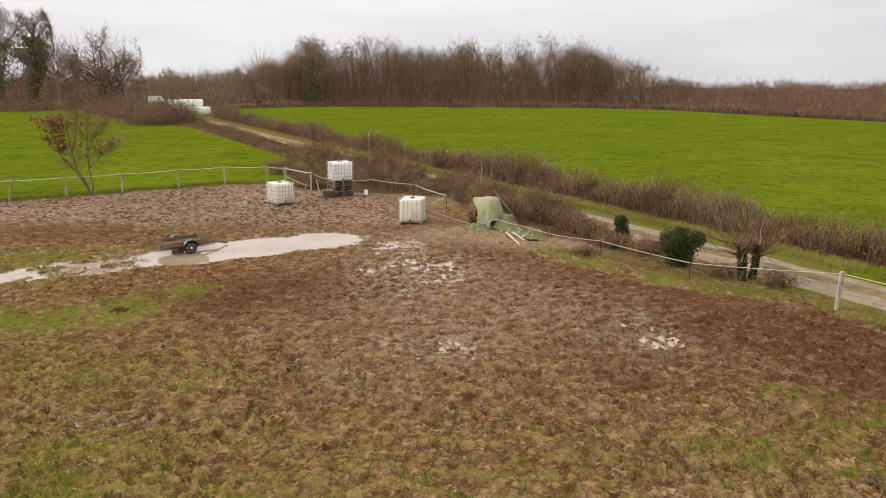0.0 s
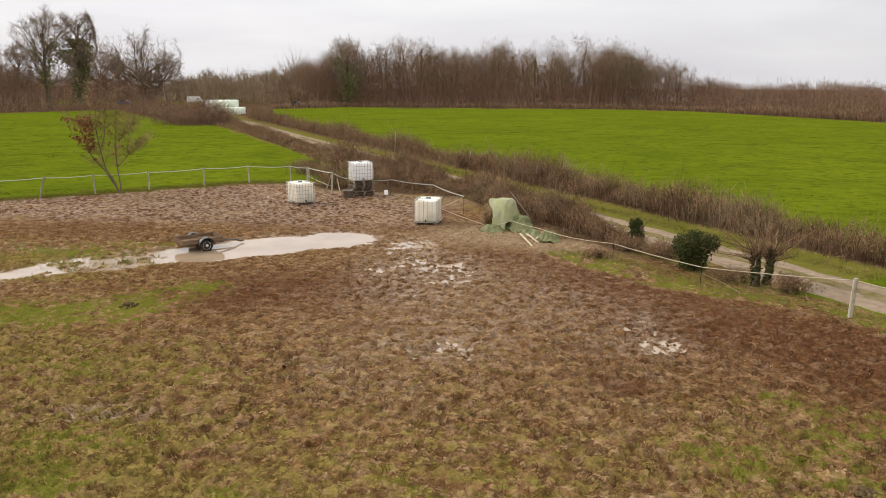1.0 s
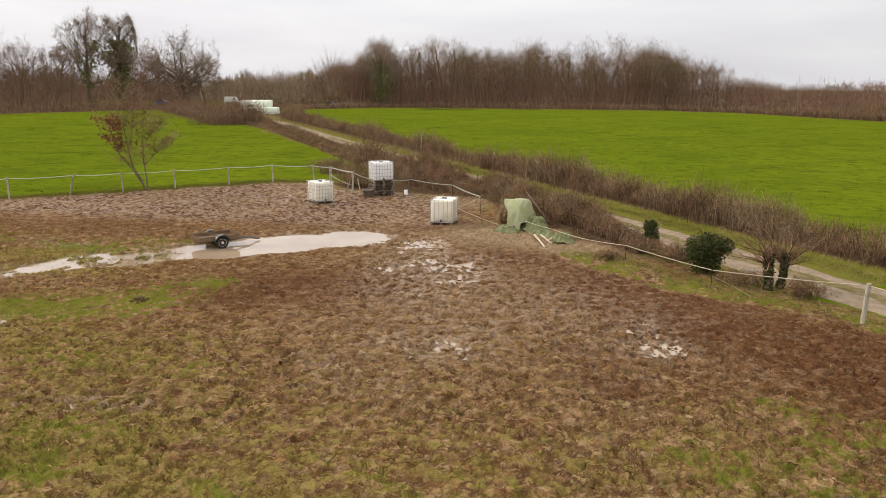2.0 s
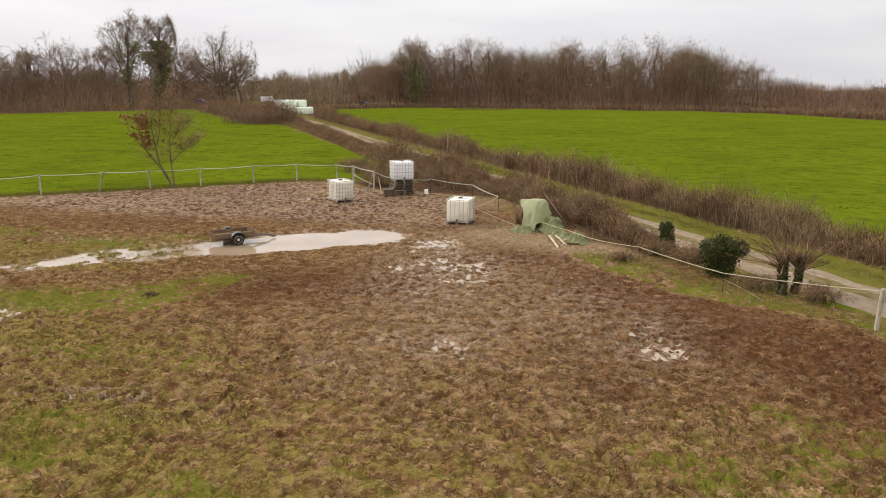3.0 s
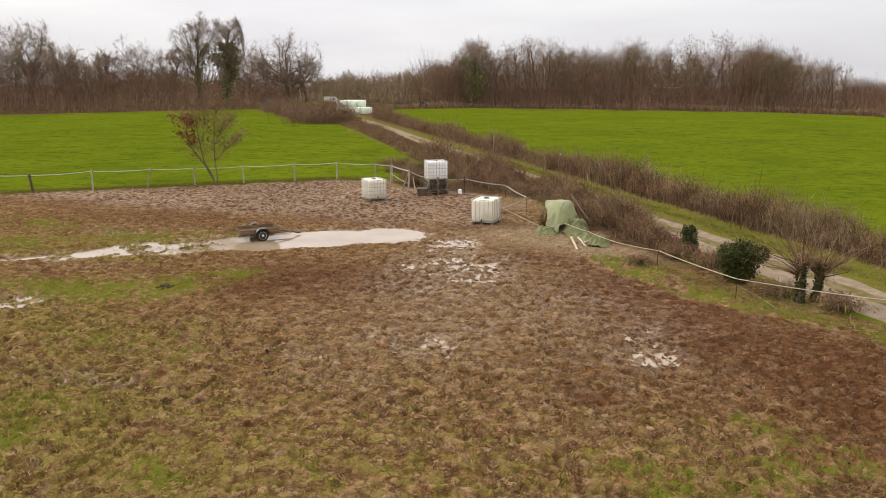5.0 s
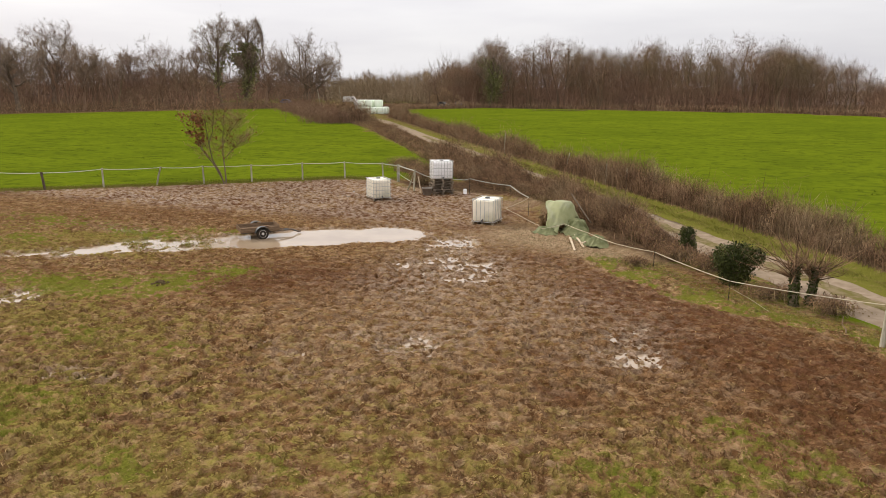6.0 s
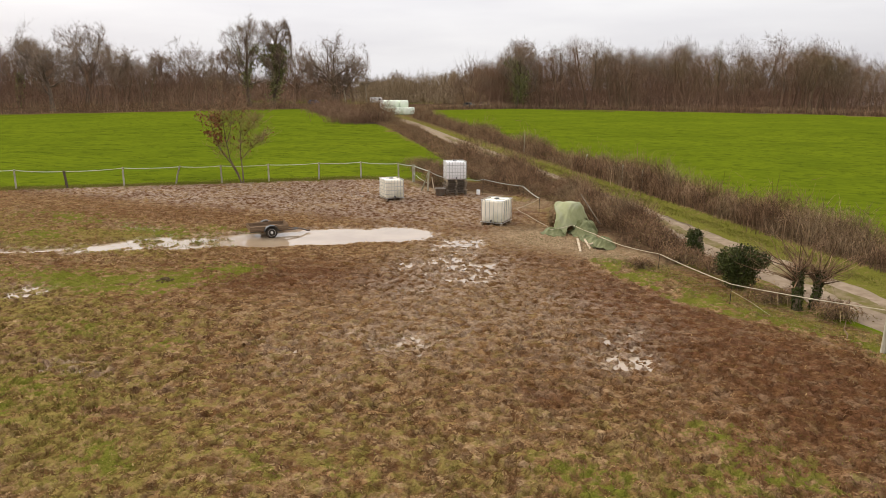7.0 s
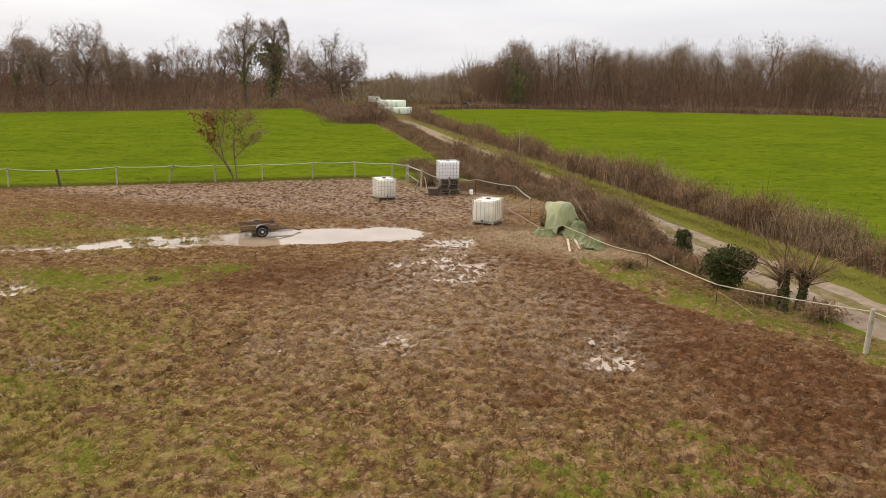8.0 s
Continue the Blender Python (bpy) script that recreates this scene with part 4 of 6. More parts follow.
def tree_mesh(orders, rng, twigs, twig_len, twig_r, sides=(7, 5, 3, 3), light=False, only_twigs=False, rise=0.12):
    """Tubes for the stout orders; light: the thinner orders are straight tapering spikes."""
    pieces, tips = [], []
    for o, group in enumerate(orders):
        if group:
            P = np.stack([g[0] for g in group])
            R = np.stack([g[1] for g in group])
            if o == 0:
                R = R.copy()
                R[:, 0] *= 1.35
            if only_twigs:
                pass
            elif light and o >= 2:
                pieces.append(spikes(P[:, 0], P[:, -1], R[:, 0] * 0.6))
            elif light and o == 1:
                pieces.append(tubes(P[:, ::2], R[:, ::2], 3))
            else:
                pieces.append(tubes(P, R, sides[o]))
            if o >= 2:
                tips.append(P)
    for P in tips:
        n, k = P.shape[0], P.shape[1]
        for _ in range(twigs):
            f = 0.15 + 0.85 * rng.random(n)
            x = f * (k - 1)
            i = np.minimum(x.astype(int), k - 2)
            w = (x - i)[:, None]
            base = P[np.arange(n), i] * (1 - w) + P[np.arange(n), i + 1] * w
            d = (P[:, -1] - P[:, 0])
            d /= np.linalg.norm(d, axis=1, keepdims=True) + 1e-9
            way = d * 0.6 + rng.normal(0, 0.6, (n, 3)) + np.array([0, 0, rise])
            pieces.append(slivers(base, base + way * twig_len * (0.5 + 0.8 * rng.random(n))[:, None], twig_r, rng))
    return joined(*pieces)


def polar(az, dist):
    """A place by bearing in degrees from north and distance, seen from the paddock."""
    return 7.0 + dist * math.sin(radians(az)), 1.0 + dist * math.cos(radians(az))


def ivy_cloud(orders, rng, count, low, high, size, reach, r_max=0.45):
    """Ivy leaves clasping trunk and limbs between two heights."""
    pts = np.concatenate([g[0] for o in (0, 1) for g in orders[o]])
    nxt = np.concatenate([np.vstack([g[0][1:], g[0][-1:]]) for o in (0, 1) for g in orders[o]])
    ok = (pts[:, 2] > low) & (pts[:, 2] < high) & (np.hypot(pts[:, 0], pts[:, 1]) < reach)
    ok[0] = True
    k = rng.choice(np.flatnonzero(ok), count)
    p = pts[k] + (nxt[k] - pts[k]) * rng.random(count)[:, None] + rng.normal(0, r_max, (count, 3)) * np.array([1, 1, 1.2])
    p = p[(p[:, 2] > low * 0.6 + 0.1) & (p[:, 2] < high + 1)]
    return leaves(p, size, rng, 0.6)


def bare_tree(label, az, dist, height, trunk_r, fork, spread, limbs, counts, seed, twigs=16, twig_len=1.0, up=0.16, ivy=None, wiggle=0.12, shape=0.6, mat=None, lean=(0, 0), lead=0.86, dome=0.0):
    rng = np.random.default_rng(seed)
    spread *= 1.2
    trunk_r *= 1.3
    x, y = polar(az, dist)
    e = thing("tree", label, "tree", (x, y, float(ground_height(np.array([x]), np.array([y]))[0]) - 0.15), group="trees along the far edge of the pasture")
    orders = grow(rng, height, trunk_r, fork, spread, limbs, counts, up, lean, wiggle, shape, lead)
    top = max(g[0][:, 2].max() for o in orders for g in o)
    for o in orders:
        for g in o:
            g[0][:] *= height * 0.97 / top
            if dome:
                # the crown keeps within a rounded head
                mid, size = np.array([0, 0, 0.58 * height]), np.array([dome, dome, 0.45 * height])
                q = (g[0] - mid) / size
                r = np.linalg.norm(q, axis=1, keepdims=True) + 1e-9
                g[0][:] = np.where((r > 1) & (g[0][:, 2:] > 0.3 * height), mid + q / r * size * (0.9 + 0.1 / r), g[0])
    trunk = tubes(np.stack([g[0] for g in orders[0]]), np.stack([g[1] * np.array([1.4] + [1] * 5) for g in orders[0]]), 9)
    part("trunk", mesh_from("trunk", trunk[0], trunk[1], True), mat or M_bark, e)
    crown = tree_mesh([[]] + orders[1:], rng, 0, twig_len, 0.014)
    part("crown", mesh_from("crown", *crown), mat or M_bark, e, "spreading bare limbs and branches")
    fine = tree_mesh([[], []] + orders[2:], rng, twigs, twig_len, 0.02, only_twigs=True)
    part("twig_haze", mesh_from("twig_haze", *fine), M_haze, e, "haze of fine grey-brown twigs")
    if ivy:
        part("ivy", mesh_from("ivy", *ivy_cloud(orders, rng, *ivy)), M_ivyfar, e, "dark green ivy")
    return e


bare_tree("tall leafless tree at a wood's edge", -55.6, 190, 24.6, 0.42, 0.5, 10.0, 10, (0, 0, 7, 6), 101, ivy=(500, 1, 9, 0.45, 2.0), lead=0.6, up=0.2, dome=8.0)
bare_tree("slim leafless tree with ivy low on its trunk", -52.8, 212, 18.0, 0.32, 0.5, 4.2, 9, (0, 0, 5, 5), 102, ivy=(900, 0.5, 8, 0.5, 1.5))
bare_tree("tall leafless tree with a dense rounded crown", -50.7, 184, 20.9, 0.40, 0.5, 8.0, 10, (0, 0, 7, 5), 103, lead=0.55, up=0.2, dome=6.5)
bare_tree("tall leafless tree with upswept limbs", -48.5, 210, 24.4, 0.42, 0.5, 10.0, 9, (0, 0, 7, 6), 104, up=0.36, lead=0.55, dome=7.0)
bare_tree("smaller leafless tree at a wood's edge", -46.6, 190, 15.8, 0.28, 0.45, 6.5, 9, (0, 0, 7, 6), 105, up=0.3, mat=M_bark2, lead=0.6)
bare_tree("round-headed leafless tree behind a low hedge", -41.4, 250, 23.0, 0.42, 0.55, 11.0, 9, (0, 0, 7, 6), 106, lead=0.42, up=0.16, dome=8.0)
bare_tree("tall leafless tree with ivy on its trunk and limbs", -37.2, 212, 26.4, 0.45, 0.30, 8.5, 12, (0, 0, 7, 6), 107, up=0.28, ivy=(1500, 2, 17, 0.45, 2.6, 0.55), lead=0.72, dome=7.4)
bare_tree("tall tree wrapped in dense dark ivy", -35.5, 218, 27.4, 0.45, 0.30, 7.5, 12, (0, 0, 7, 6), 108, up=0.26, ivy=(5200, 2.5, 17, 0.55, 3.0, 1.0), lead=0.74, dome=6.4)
bare_tree("leafless tree beside ivy-clad ones", -33.9, 240, 21.5, 0.38, 0.4, 9.0, 10, (0, 0, 7, 6), 109, mat=M_bark2, lead=0.5, dome=6.5)
bare_tree("broad spreading leafless oak standing alone", -30.8, 292, 29.0, 0.85, 0.36, 18.0, 17, (0, 0, 7, 6), 110, twigs=20, twig_len=1.4, up=0.1, wiggle=0.18, shape=0.35, lead=0.46, dome=14.0)
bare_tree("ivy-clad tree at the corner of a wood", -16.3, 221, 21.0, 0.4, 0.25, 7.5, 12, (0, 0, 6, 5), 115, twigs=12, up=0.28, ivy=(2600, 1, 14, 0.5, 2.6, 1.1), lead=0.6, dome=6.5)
bare_tree("lower leafless tree crowding a spreading oak", -29.3, 300, 20.5, 0.45, 0.34, 11.0, 11, (0, 0, 7, 5), 116, up=0.10, mat=M_bark2, lead=0.5, dome=9.0)
bare_tree("far leafless tree at the foot of a ridge", -26.0, 480, 17.5, 0.5, 0.3, 8.0, 11, (0, 0, 6, 4), 111, mat=M_bark2, twig_len=1.5)
bare_tree("leafless tree among others on the pasture's edge", -32.2, 330, 19.0, 0.4, 0.4, 9.0, 11, (0, 0, 7, 6), 112, mat=M_bark2, lead=0.5)
bare_tree("leafless tree among others on the pasture's edge", -39.3, 228, 18.0, 0.35, 0.35, 6.0, 11, (0, 0, 7, 6), 113, mat=M_bark2)
bare_tree("leafless tree among others on the pasture's edge", -43.6, 235, 17.0, 0.32, 0.35, 6.0, 11, (0, 0, 7, 6), 114, mat=M_bark2)


# ---- woods: many leafless trees, grown from a few forms ----
def twig_cloud(rng, centres, radii, per, length, width):
    """Fine twigs filling rounded lobes, pointing outwards and up."""
    k = np.repeat(np.arange(len(centres)), per)
    d = rng.normal(size=(len(k), 3))
    d /= np.linalg.norm(d, axis=1, keepdims=True)
    rad = np.asarray(radii, float)[k]
    base = np.asarray(centres, float)[k] + d * rad * (0.25 + 0.65 * rng.random((len(k), 1)) ** 0.6)
    way = d * 0.55 + rng.normal(0, 0.5, d.shape) + np.array([0, 0, 0.25])
    ln = length * (0.5 + 0.8 * rng.random(len(k)))[:, None]
    return slivers(base, base + way * ln, width, rng)


def wood_forms(seed, count, slim, per=44, length=0.6, width=0.03):
    """Leafless trees 20 high with rounded, lobed crowns."""
    forms = []
    for i in range(count):
        rng = np.random.default_rng(seed + i)
        orders = grow(rng, 17.0, 0.30, 0.45 if slim else 0.32, 3.4 if slim else 6.4, 9, (0, 0, 4, 0), 0.30 if slim else 0.24, (rng.normal(0, 0.05), rng.normal(0, 0.05)), 0.16)
        orders[3] = []
        wide = np.array([2.4, 2.4, 4.6]) if slim else np.array([4.5, 4.5, 5.2])
        tips = np.stack([g[0][-1] for g in orders[2]])
        tips = tips[rng.permutation(len(tips))[:22]]
        mid = np.array([0, 0, 12.0])
        q = (tips - mid) / wide
        r = np.linalg.norm(q, axis=1, keepdims=True) + 1e-9
        tips = mid + q / r * np.minimum(r, 1.0) * wide
        radii = np.stack([np.full(len(tips), a) for a in (1.7, 1.7, 2.0)], 1) * (0.7 + 0.6 * rng.random((len(tips), 1)))
        cloud = twig_cloud(rng, tips, radii, per, length, width)
        wood_part = tree_mesh(orders, rng, 0, 1.0, 0.03, (4, 3, 3, 3), True)
        v = wood_part[0].copy()
        q = (v - mid) / (wide * 1.25)
        r = np.linalg.norm(q, axis=1, keepdims=True) + 1e-9
        v = np.where((r > 1) & (v[:, 2:] > 9.0), mid + q / r * wide * 1.25, v)
        faces3 = [f for f in wood_part[1] if f.shape[1] == 3]
        faces4 = [f for f in wood_part[1] if f.shape[1] == 4]
        V = np.concatenate([v, cloud[0]])
        F3 = np.concatenate(faces3 + [cloud[1] + len(v)])
        V = V * np.array([1, 1, 20.0 / V[:, 2].max()])
        forms.append((V, [F3] + faces4))
    return forms


def thicket(label, count, place, height, seed, per=150, mat=None, wide=0.75, width=0.035, name="thicket"):
    """Low bare bushes in a mass: rounded clouds of fine twigs that stand on the ground."""
    rng = np.random.default_rng(seed)
    x, y = place(rng, count)
    z = ground_height(x, y)
    h = height(x, y) * (0.75 + 0.4 * rng.random(count))
    centres = np.stack([x, y, z + 0.45 * h], 1)
    radii = np.stack([h * wide * (0.7 + 0.6 * rng.random(count)), h * wide * (0.7 + 0.6 * rng.random(count)), 0.52 * h], 1)
    k = np.repeat(np.arange(count), per)
    d = rng.normal(size=(len(k), 3))
    d /= np.linalg.norm(d, axis=1, keepdims=True)
    base = centres[k] + d * radii[k] * (0.35 + 0.65 * rng.random((len(k), 1)) ** 0.5)
    base[:, 2] = np.maximum(base[:, 2], z[k] + 0.02)
    way = d * 0.5 + rng.normal(0, 0.4, d.shape) + np.array([0, 0, 0.55])
    tip = base + way * (h[k] * 0.22 * (0.5 + 0.8 * rng.random(len(k))))[:, None]
    tip[:, 2] = np.maximum(tip[:, 2], z[k] + 0.05)
    n = 3 * count
    j = np.repeat(np.arange(count), 3)
    foot = np.stack([x[j] + rng.normal(0, 0.25, n) * h[j], y[j] + rng.normal(0, 0.25, n) * h[j], z[j] - 0.1], 1)
    top = foot + np.stack([rng.normal(0, 0.15, n) * h[j], rng.normal(0, 0.15, n) * h[j], h[j] * (0.45 + 0.3 * rng.random(n))], 1)
    v, f = joined(slivers(base, tip, width, rng), spikes(foot, top, 0.012 * h[j] + width * 0.5))
    return solo(name, mesh_from(name, v, f), mat or M_twigfar, label, "woodland", kind="stuff")


def wood(name, label, spots, forms, seed, mat):
    """One mesh of many trees; spots: x, y, height."""
    rng = np.random.default_rng(seed)
    pieces = []
    for x, y, h in spots:
        v, f = forms[rng.integers(len(forms))]
        a, k = rng.random() * 6.283, h / 20.0
        w = k * (0.85 + 0.35 * rng.random())
        c, s = math.cos(a), math.sin(a)
        q = np.stack([(v[:, 0] * c - v[:, 1] * s) * w + x, (v[:, 0] * s + v[:, 1] * c) * w + y, v[:, 2] * k - 0.2], axis=1)
        for g in f:
            pieces.append((q, g))
    # every form has its verts twice in the list when it has two kinds of faces; join by hand to keep them once
    V, F3, F4, k0, last = [], [], [], 0, None
    for q, g in pieces:
        if q is not last:
            V.append(q)
            start, k0, last = k0, k0 + len(q), q
        (F3 if g.shape[1] == 3 else F4).append(g + start)
    me = mesh_from(name, np.concatenate(V), [np.concatenate(F3), np.concatenate(F4)])
    return solo(name, me, mat, label, "woodland", kind="stuff")


FORMS = wood_forms(300, 7, False, 74, 0.56, 0.032)
FARFORMS = wood_forms(360, 4, False, 26, 1.0, 0.045)
SLIM = wood_forms(330, 4, True)
rw = np.random.default_rng(77)


def main_wood_top(az):
    """Height of the wood's outline, by bearing."""
    return float(np.interp(az, [-21.5, -19.5, -18, -16.4, -14, -11, -8.7, -4, 0, 3, 6, 8.9, 11, 13.5], [10, 12.5, 16, 20.5, 18.5, 20.5, 19, 20, 20.5, 20.5, 18.5, 15.0, 11.5, 8.5]))


spots = []
while len(spots) < 235:
    az, d = rw.uniform(-21.5, 13.5), 222 + 105 * rw.random() ** 1.6
    x, y = polar(az, d)
    spots.append((x, y, 1.15 * main_wood_top(az) * (0.74 + 0.30 * rw.random()) * (0.9 if d < 235 else 1.0)))
wood("woodland", "dense brown leafless wood behind a green pasture", spots, FORMS, 1, M_bark2)
spots = []
while len(spots) < 190:
    az, d = rw.uniform(-76, -38), 198 + 90 * rw.random() ** 1.3
    x, y = polar(az, d)
    spots.append((x, y, (14.5 + 4.5 * rw.random()) * (0.98 if az < -49 else 0.82 if az < -45 else 0.68)))
wood("woodland", "brown leafless wood along the pasture's far side", spots, SLIM, 2, M_bark2)
spots = []
while len(spots) < 90:
    az, d = rw.uniform(-29, -18.5), 285 + 110 * rw.random()
    x, y = polar(az, d)
    spots.append((x, y, float(np.interp(az, [-29, -25, -22, -19], [9.5, 11.5, 14, 17])) * (0.85 + 0.2 * rw.random())))
wood("woodland", "young yellowish-brown plantation of slender bare stems", spots, SLIM, 3, M_bark3)
spots = []
while len(spots) < 120:
    az, d = rw.uniform(11.0, 36), 210 + 240 * rw.random()
    x, y = polar(az, d)
    lim = 5.85 + d * float(np.interp(az, [11, 15, 22, 27, 30, 36], [0.012, 0.010, 0.013, 0.013, 0.008, 0.008]))
    spots.append((x, y, lim * (0.72 + 0.3 * rw.random())))
wood("woodland", "low brown leafless wood in the distance", spots, FARFORMS, 4, M_bark2)
spots = []
while len(spots) < 60:
    az, d = rw.uniform(-47, -27), 330 + 140 * rw.random()
    x, y = polar(az, d)
    spots.append((x, y, 8 + 4 * rw.random()))
wood("woodland", "hazy brown trees beyond the pasture", spots, FARFORMS, 5, M_bark2)



def by_bearing(a0, a1, d0, d1):
    def place(rng, n):
        az, d = np.radians(rng.uniform(a0, a1, n)), rng.uniform(d0, d1, n)
        return 7.0 + d * np.sin(az), 1.0 + d * np.cos(az)
    return place


def on_line(line, width):
    def place(rng, n):
        seg = np.array(line)
        ln = np.hypot(*(seg[1:] - seg[:-1]).T)
        k = rng.choice(len(ln), n, p=ln / ln.sum())
        f = rng.random(n)[:, None]
        p = seg[k] + (seg[k + 1] - seg[k]) * f + rng.normal(0, width * 0.4, (n, 2))
        return p[:, 0], p[:, 1]
    return place


def lumpy(h, seed, size=9.0):
    return lambda x, y: h * (0.5 + 0.9 * fbm(x, y, size, 3, seed))


hedge("low brown hedge along the far end of a pasture", 5200, on_line(RIGHT_EDGE[:8], 2.2), lumpy(2.1, 81), 0.35, 0.035, 15, 2)
hedge("rounded brown thicket at the head of a lane", 900, lambda rng, n: (-50.0 + rng.normal(0, 2.6, n), 109.0 + rng.normal(0, 2.6, n)), lambda x, y: 4.7 * np.exp(-((x + 50.0) ** 2 + (y - 109.0) ** 2) / 30.0) * (0.7 + 0.5 * fbm(x, y, 1.5, 2, 93)), 0.6, 0.018, 27, 6, fan=0.6)
hedge("brown scrub at the head of the lane", 3600, on_line([(-49, 103), (-62, 122), (-78, 142), (-92, 160)], 4.5), lumpy(2.6, 85, 8), 0.9, 0.02, 19, 5, mat=M_twigfar, fan=0.8)
thicket("thick brown undergrowth at a wood's foot", 300, by_bearing(-20, 13, 219, 250), lumpy(7.4, 82, 12), 16, 150, wide=0.6)
thicket("tall bare thicket deep in a wood", 260, by_bearing(-20, 6.5, 250, 300), lumpy(15.0, 91, 30), 25, 190, wide=0.5, width=0.05)
thicket("brown undergrowth at a wood's foot", 300, by_bearing(-76, -38, 192, 230), lumpy(7.0, 83, 12), 17, 120, wide=0.6)
thicket("tall bare thicket deep in a wood", 260, by_bearing(-76, -41, 236, 275), lumpy(11.8, 92, 30), 26, 210, wide=0.5, width=0.05)
thicket("brown undergrowth beyond the pasture", 220, by_bearing(-47, -27, 315, 420), lumpy(6.5, 89, 14), 23, 120, width=0.05)
thicket("hazy brown wood behind ivy-clad trees", 150, by_bearing(-41, -30.5, 262, 335), lumpy(11.0, 95, 22), 29, 150, wide=0.5, width=0.05)
thicket("brown undergrowth among young trees", 260, by_bearing(-29, -18, 262, 350), lumpy(9.0, 86, 18), 20, 140, wide=0.5, width=0.05, mat=M_bark3)
thicket("low bare scrub and trees in the distance", 420, by_bearing(11, 37, 205, 330), lumpy(5.6, 87, 20), 21, 150, width=0.045)
thicket("dark brown thickets along the pasture's far side", 150, on_line([(62.5, 158), (76.5, 124), (97.5, 80)], 3.0), lumpy(3.0, 90, 12), 24, 170, wide=0.9, width=0.022, mat=M_twig)
thicket("hazy bare trees on a far ridge", 560, by_bearing(-76, 38, 430, 560), lumpy(10.5, 94, 70), 28, 100, wide=0.8, width=0.11)
thicket("low dark hedge along a pasture", 170, on_line([(-128, 97), (-119, 121), (-109, 147), (-101, 174), (-86, 190)], 3.0), lumpy(2.3, 84, 10), 18, 150, wide=1.0, width=0.022, mat=M_twig)
thicket("bare rounded bushes grown into a lane hedge", 210, along(-26, 34, 2.75, 4.1), lambda x, y: 1.05 * far_hedge_height(x, y), 31, 190, wide=0.55, width=0.0055, mat=M_twig)
thicket("tangled bramble bushes between paddock and lane", 230, along(-24, 2.4, -4.8, -2.0, [(-22, -5.2), (-15, -4.2), (-9, -3.4), (2.4, -3.0)]), lambda x, y: 1.05 * near_hedge_height(x, y), 32, 190, wide=0.6, width=0.0055, mat=M_twig)
thicket("bare rounded bushes along a lane", 240, along(-112, -26, 2.5, 4.3), lambda x, y: 1.05 * far_hedge_height(x, y), 33, 130, wide=0.6, width=0.010, mat=M_twig)
thicket("low bramble lumps along a lane", 130, along(-108, -24, -5.0, -2.6), lambda x, y: 1.3 * near_hedge_height(x, y), 34, 150, wide=0.9, width=0.010, mat=M_twig)
thicket("rounded pale brown thicket at a field corner", 9, lambda rng, n: (polar(-19.9, 232)[0] + rng.normal(0, 1.4, n), polar(-19.9, 232)[1] + rng.normal(0, 1.4, n)), lumpy(5.6, 88, 4), 22, 900, width=0.04, mat=M_twig2)


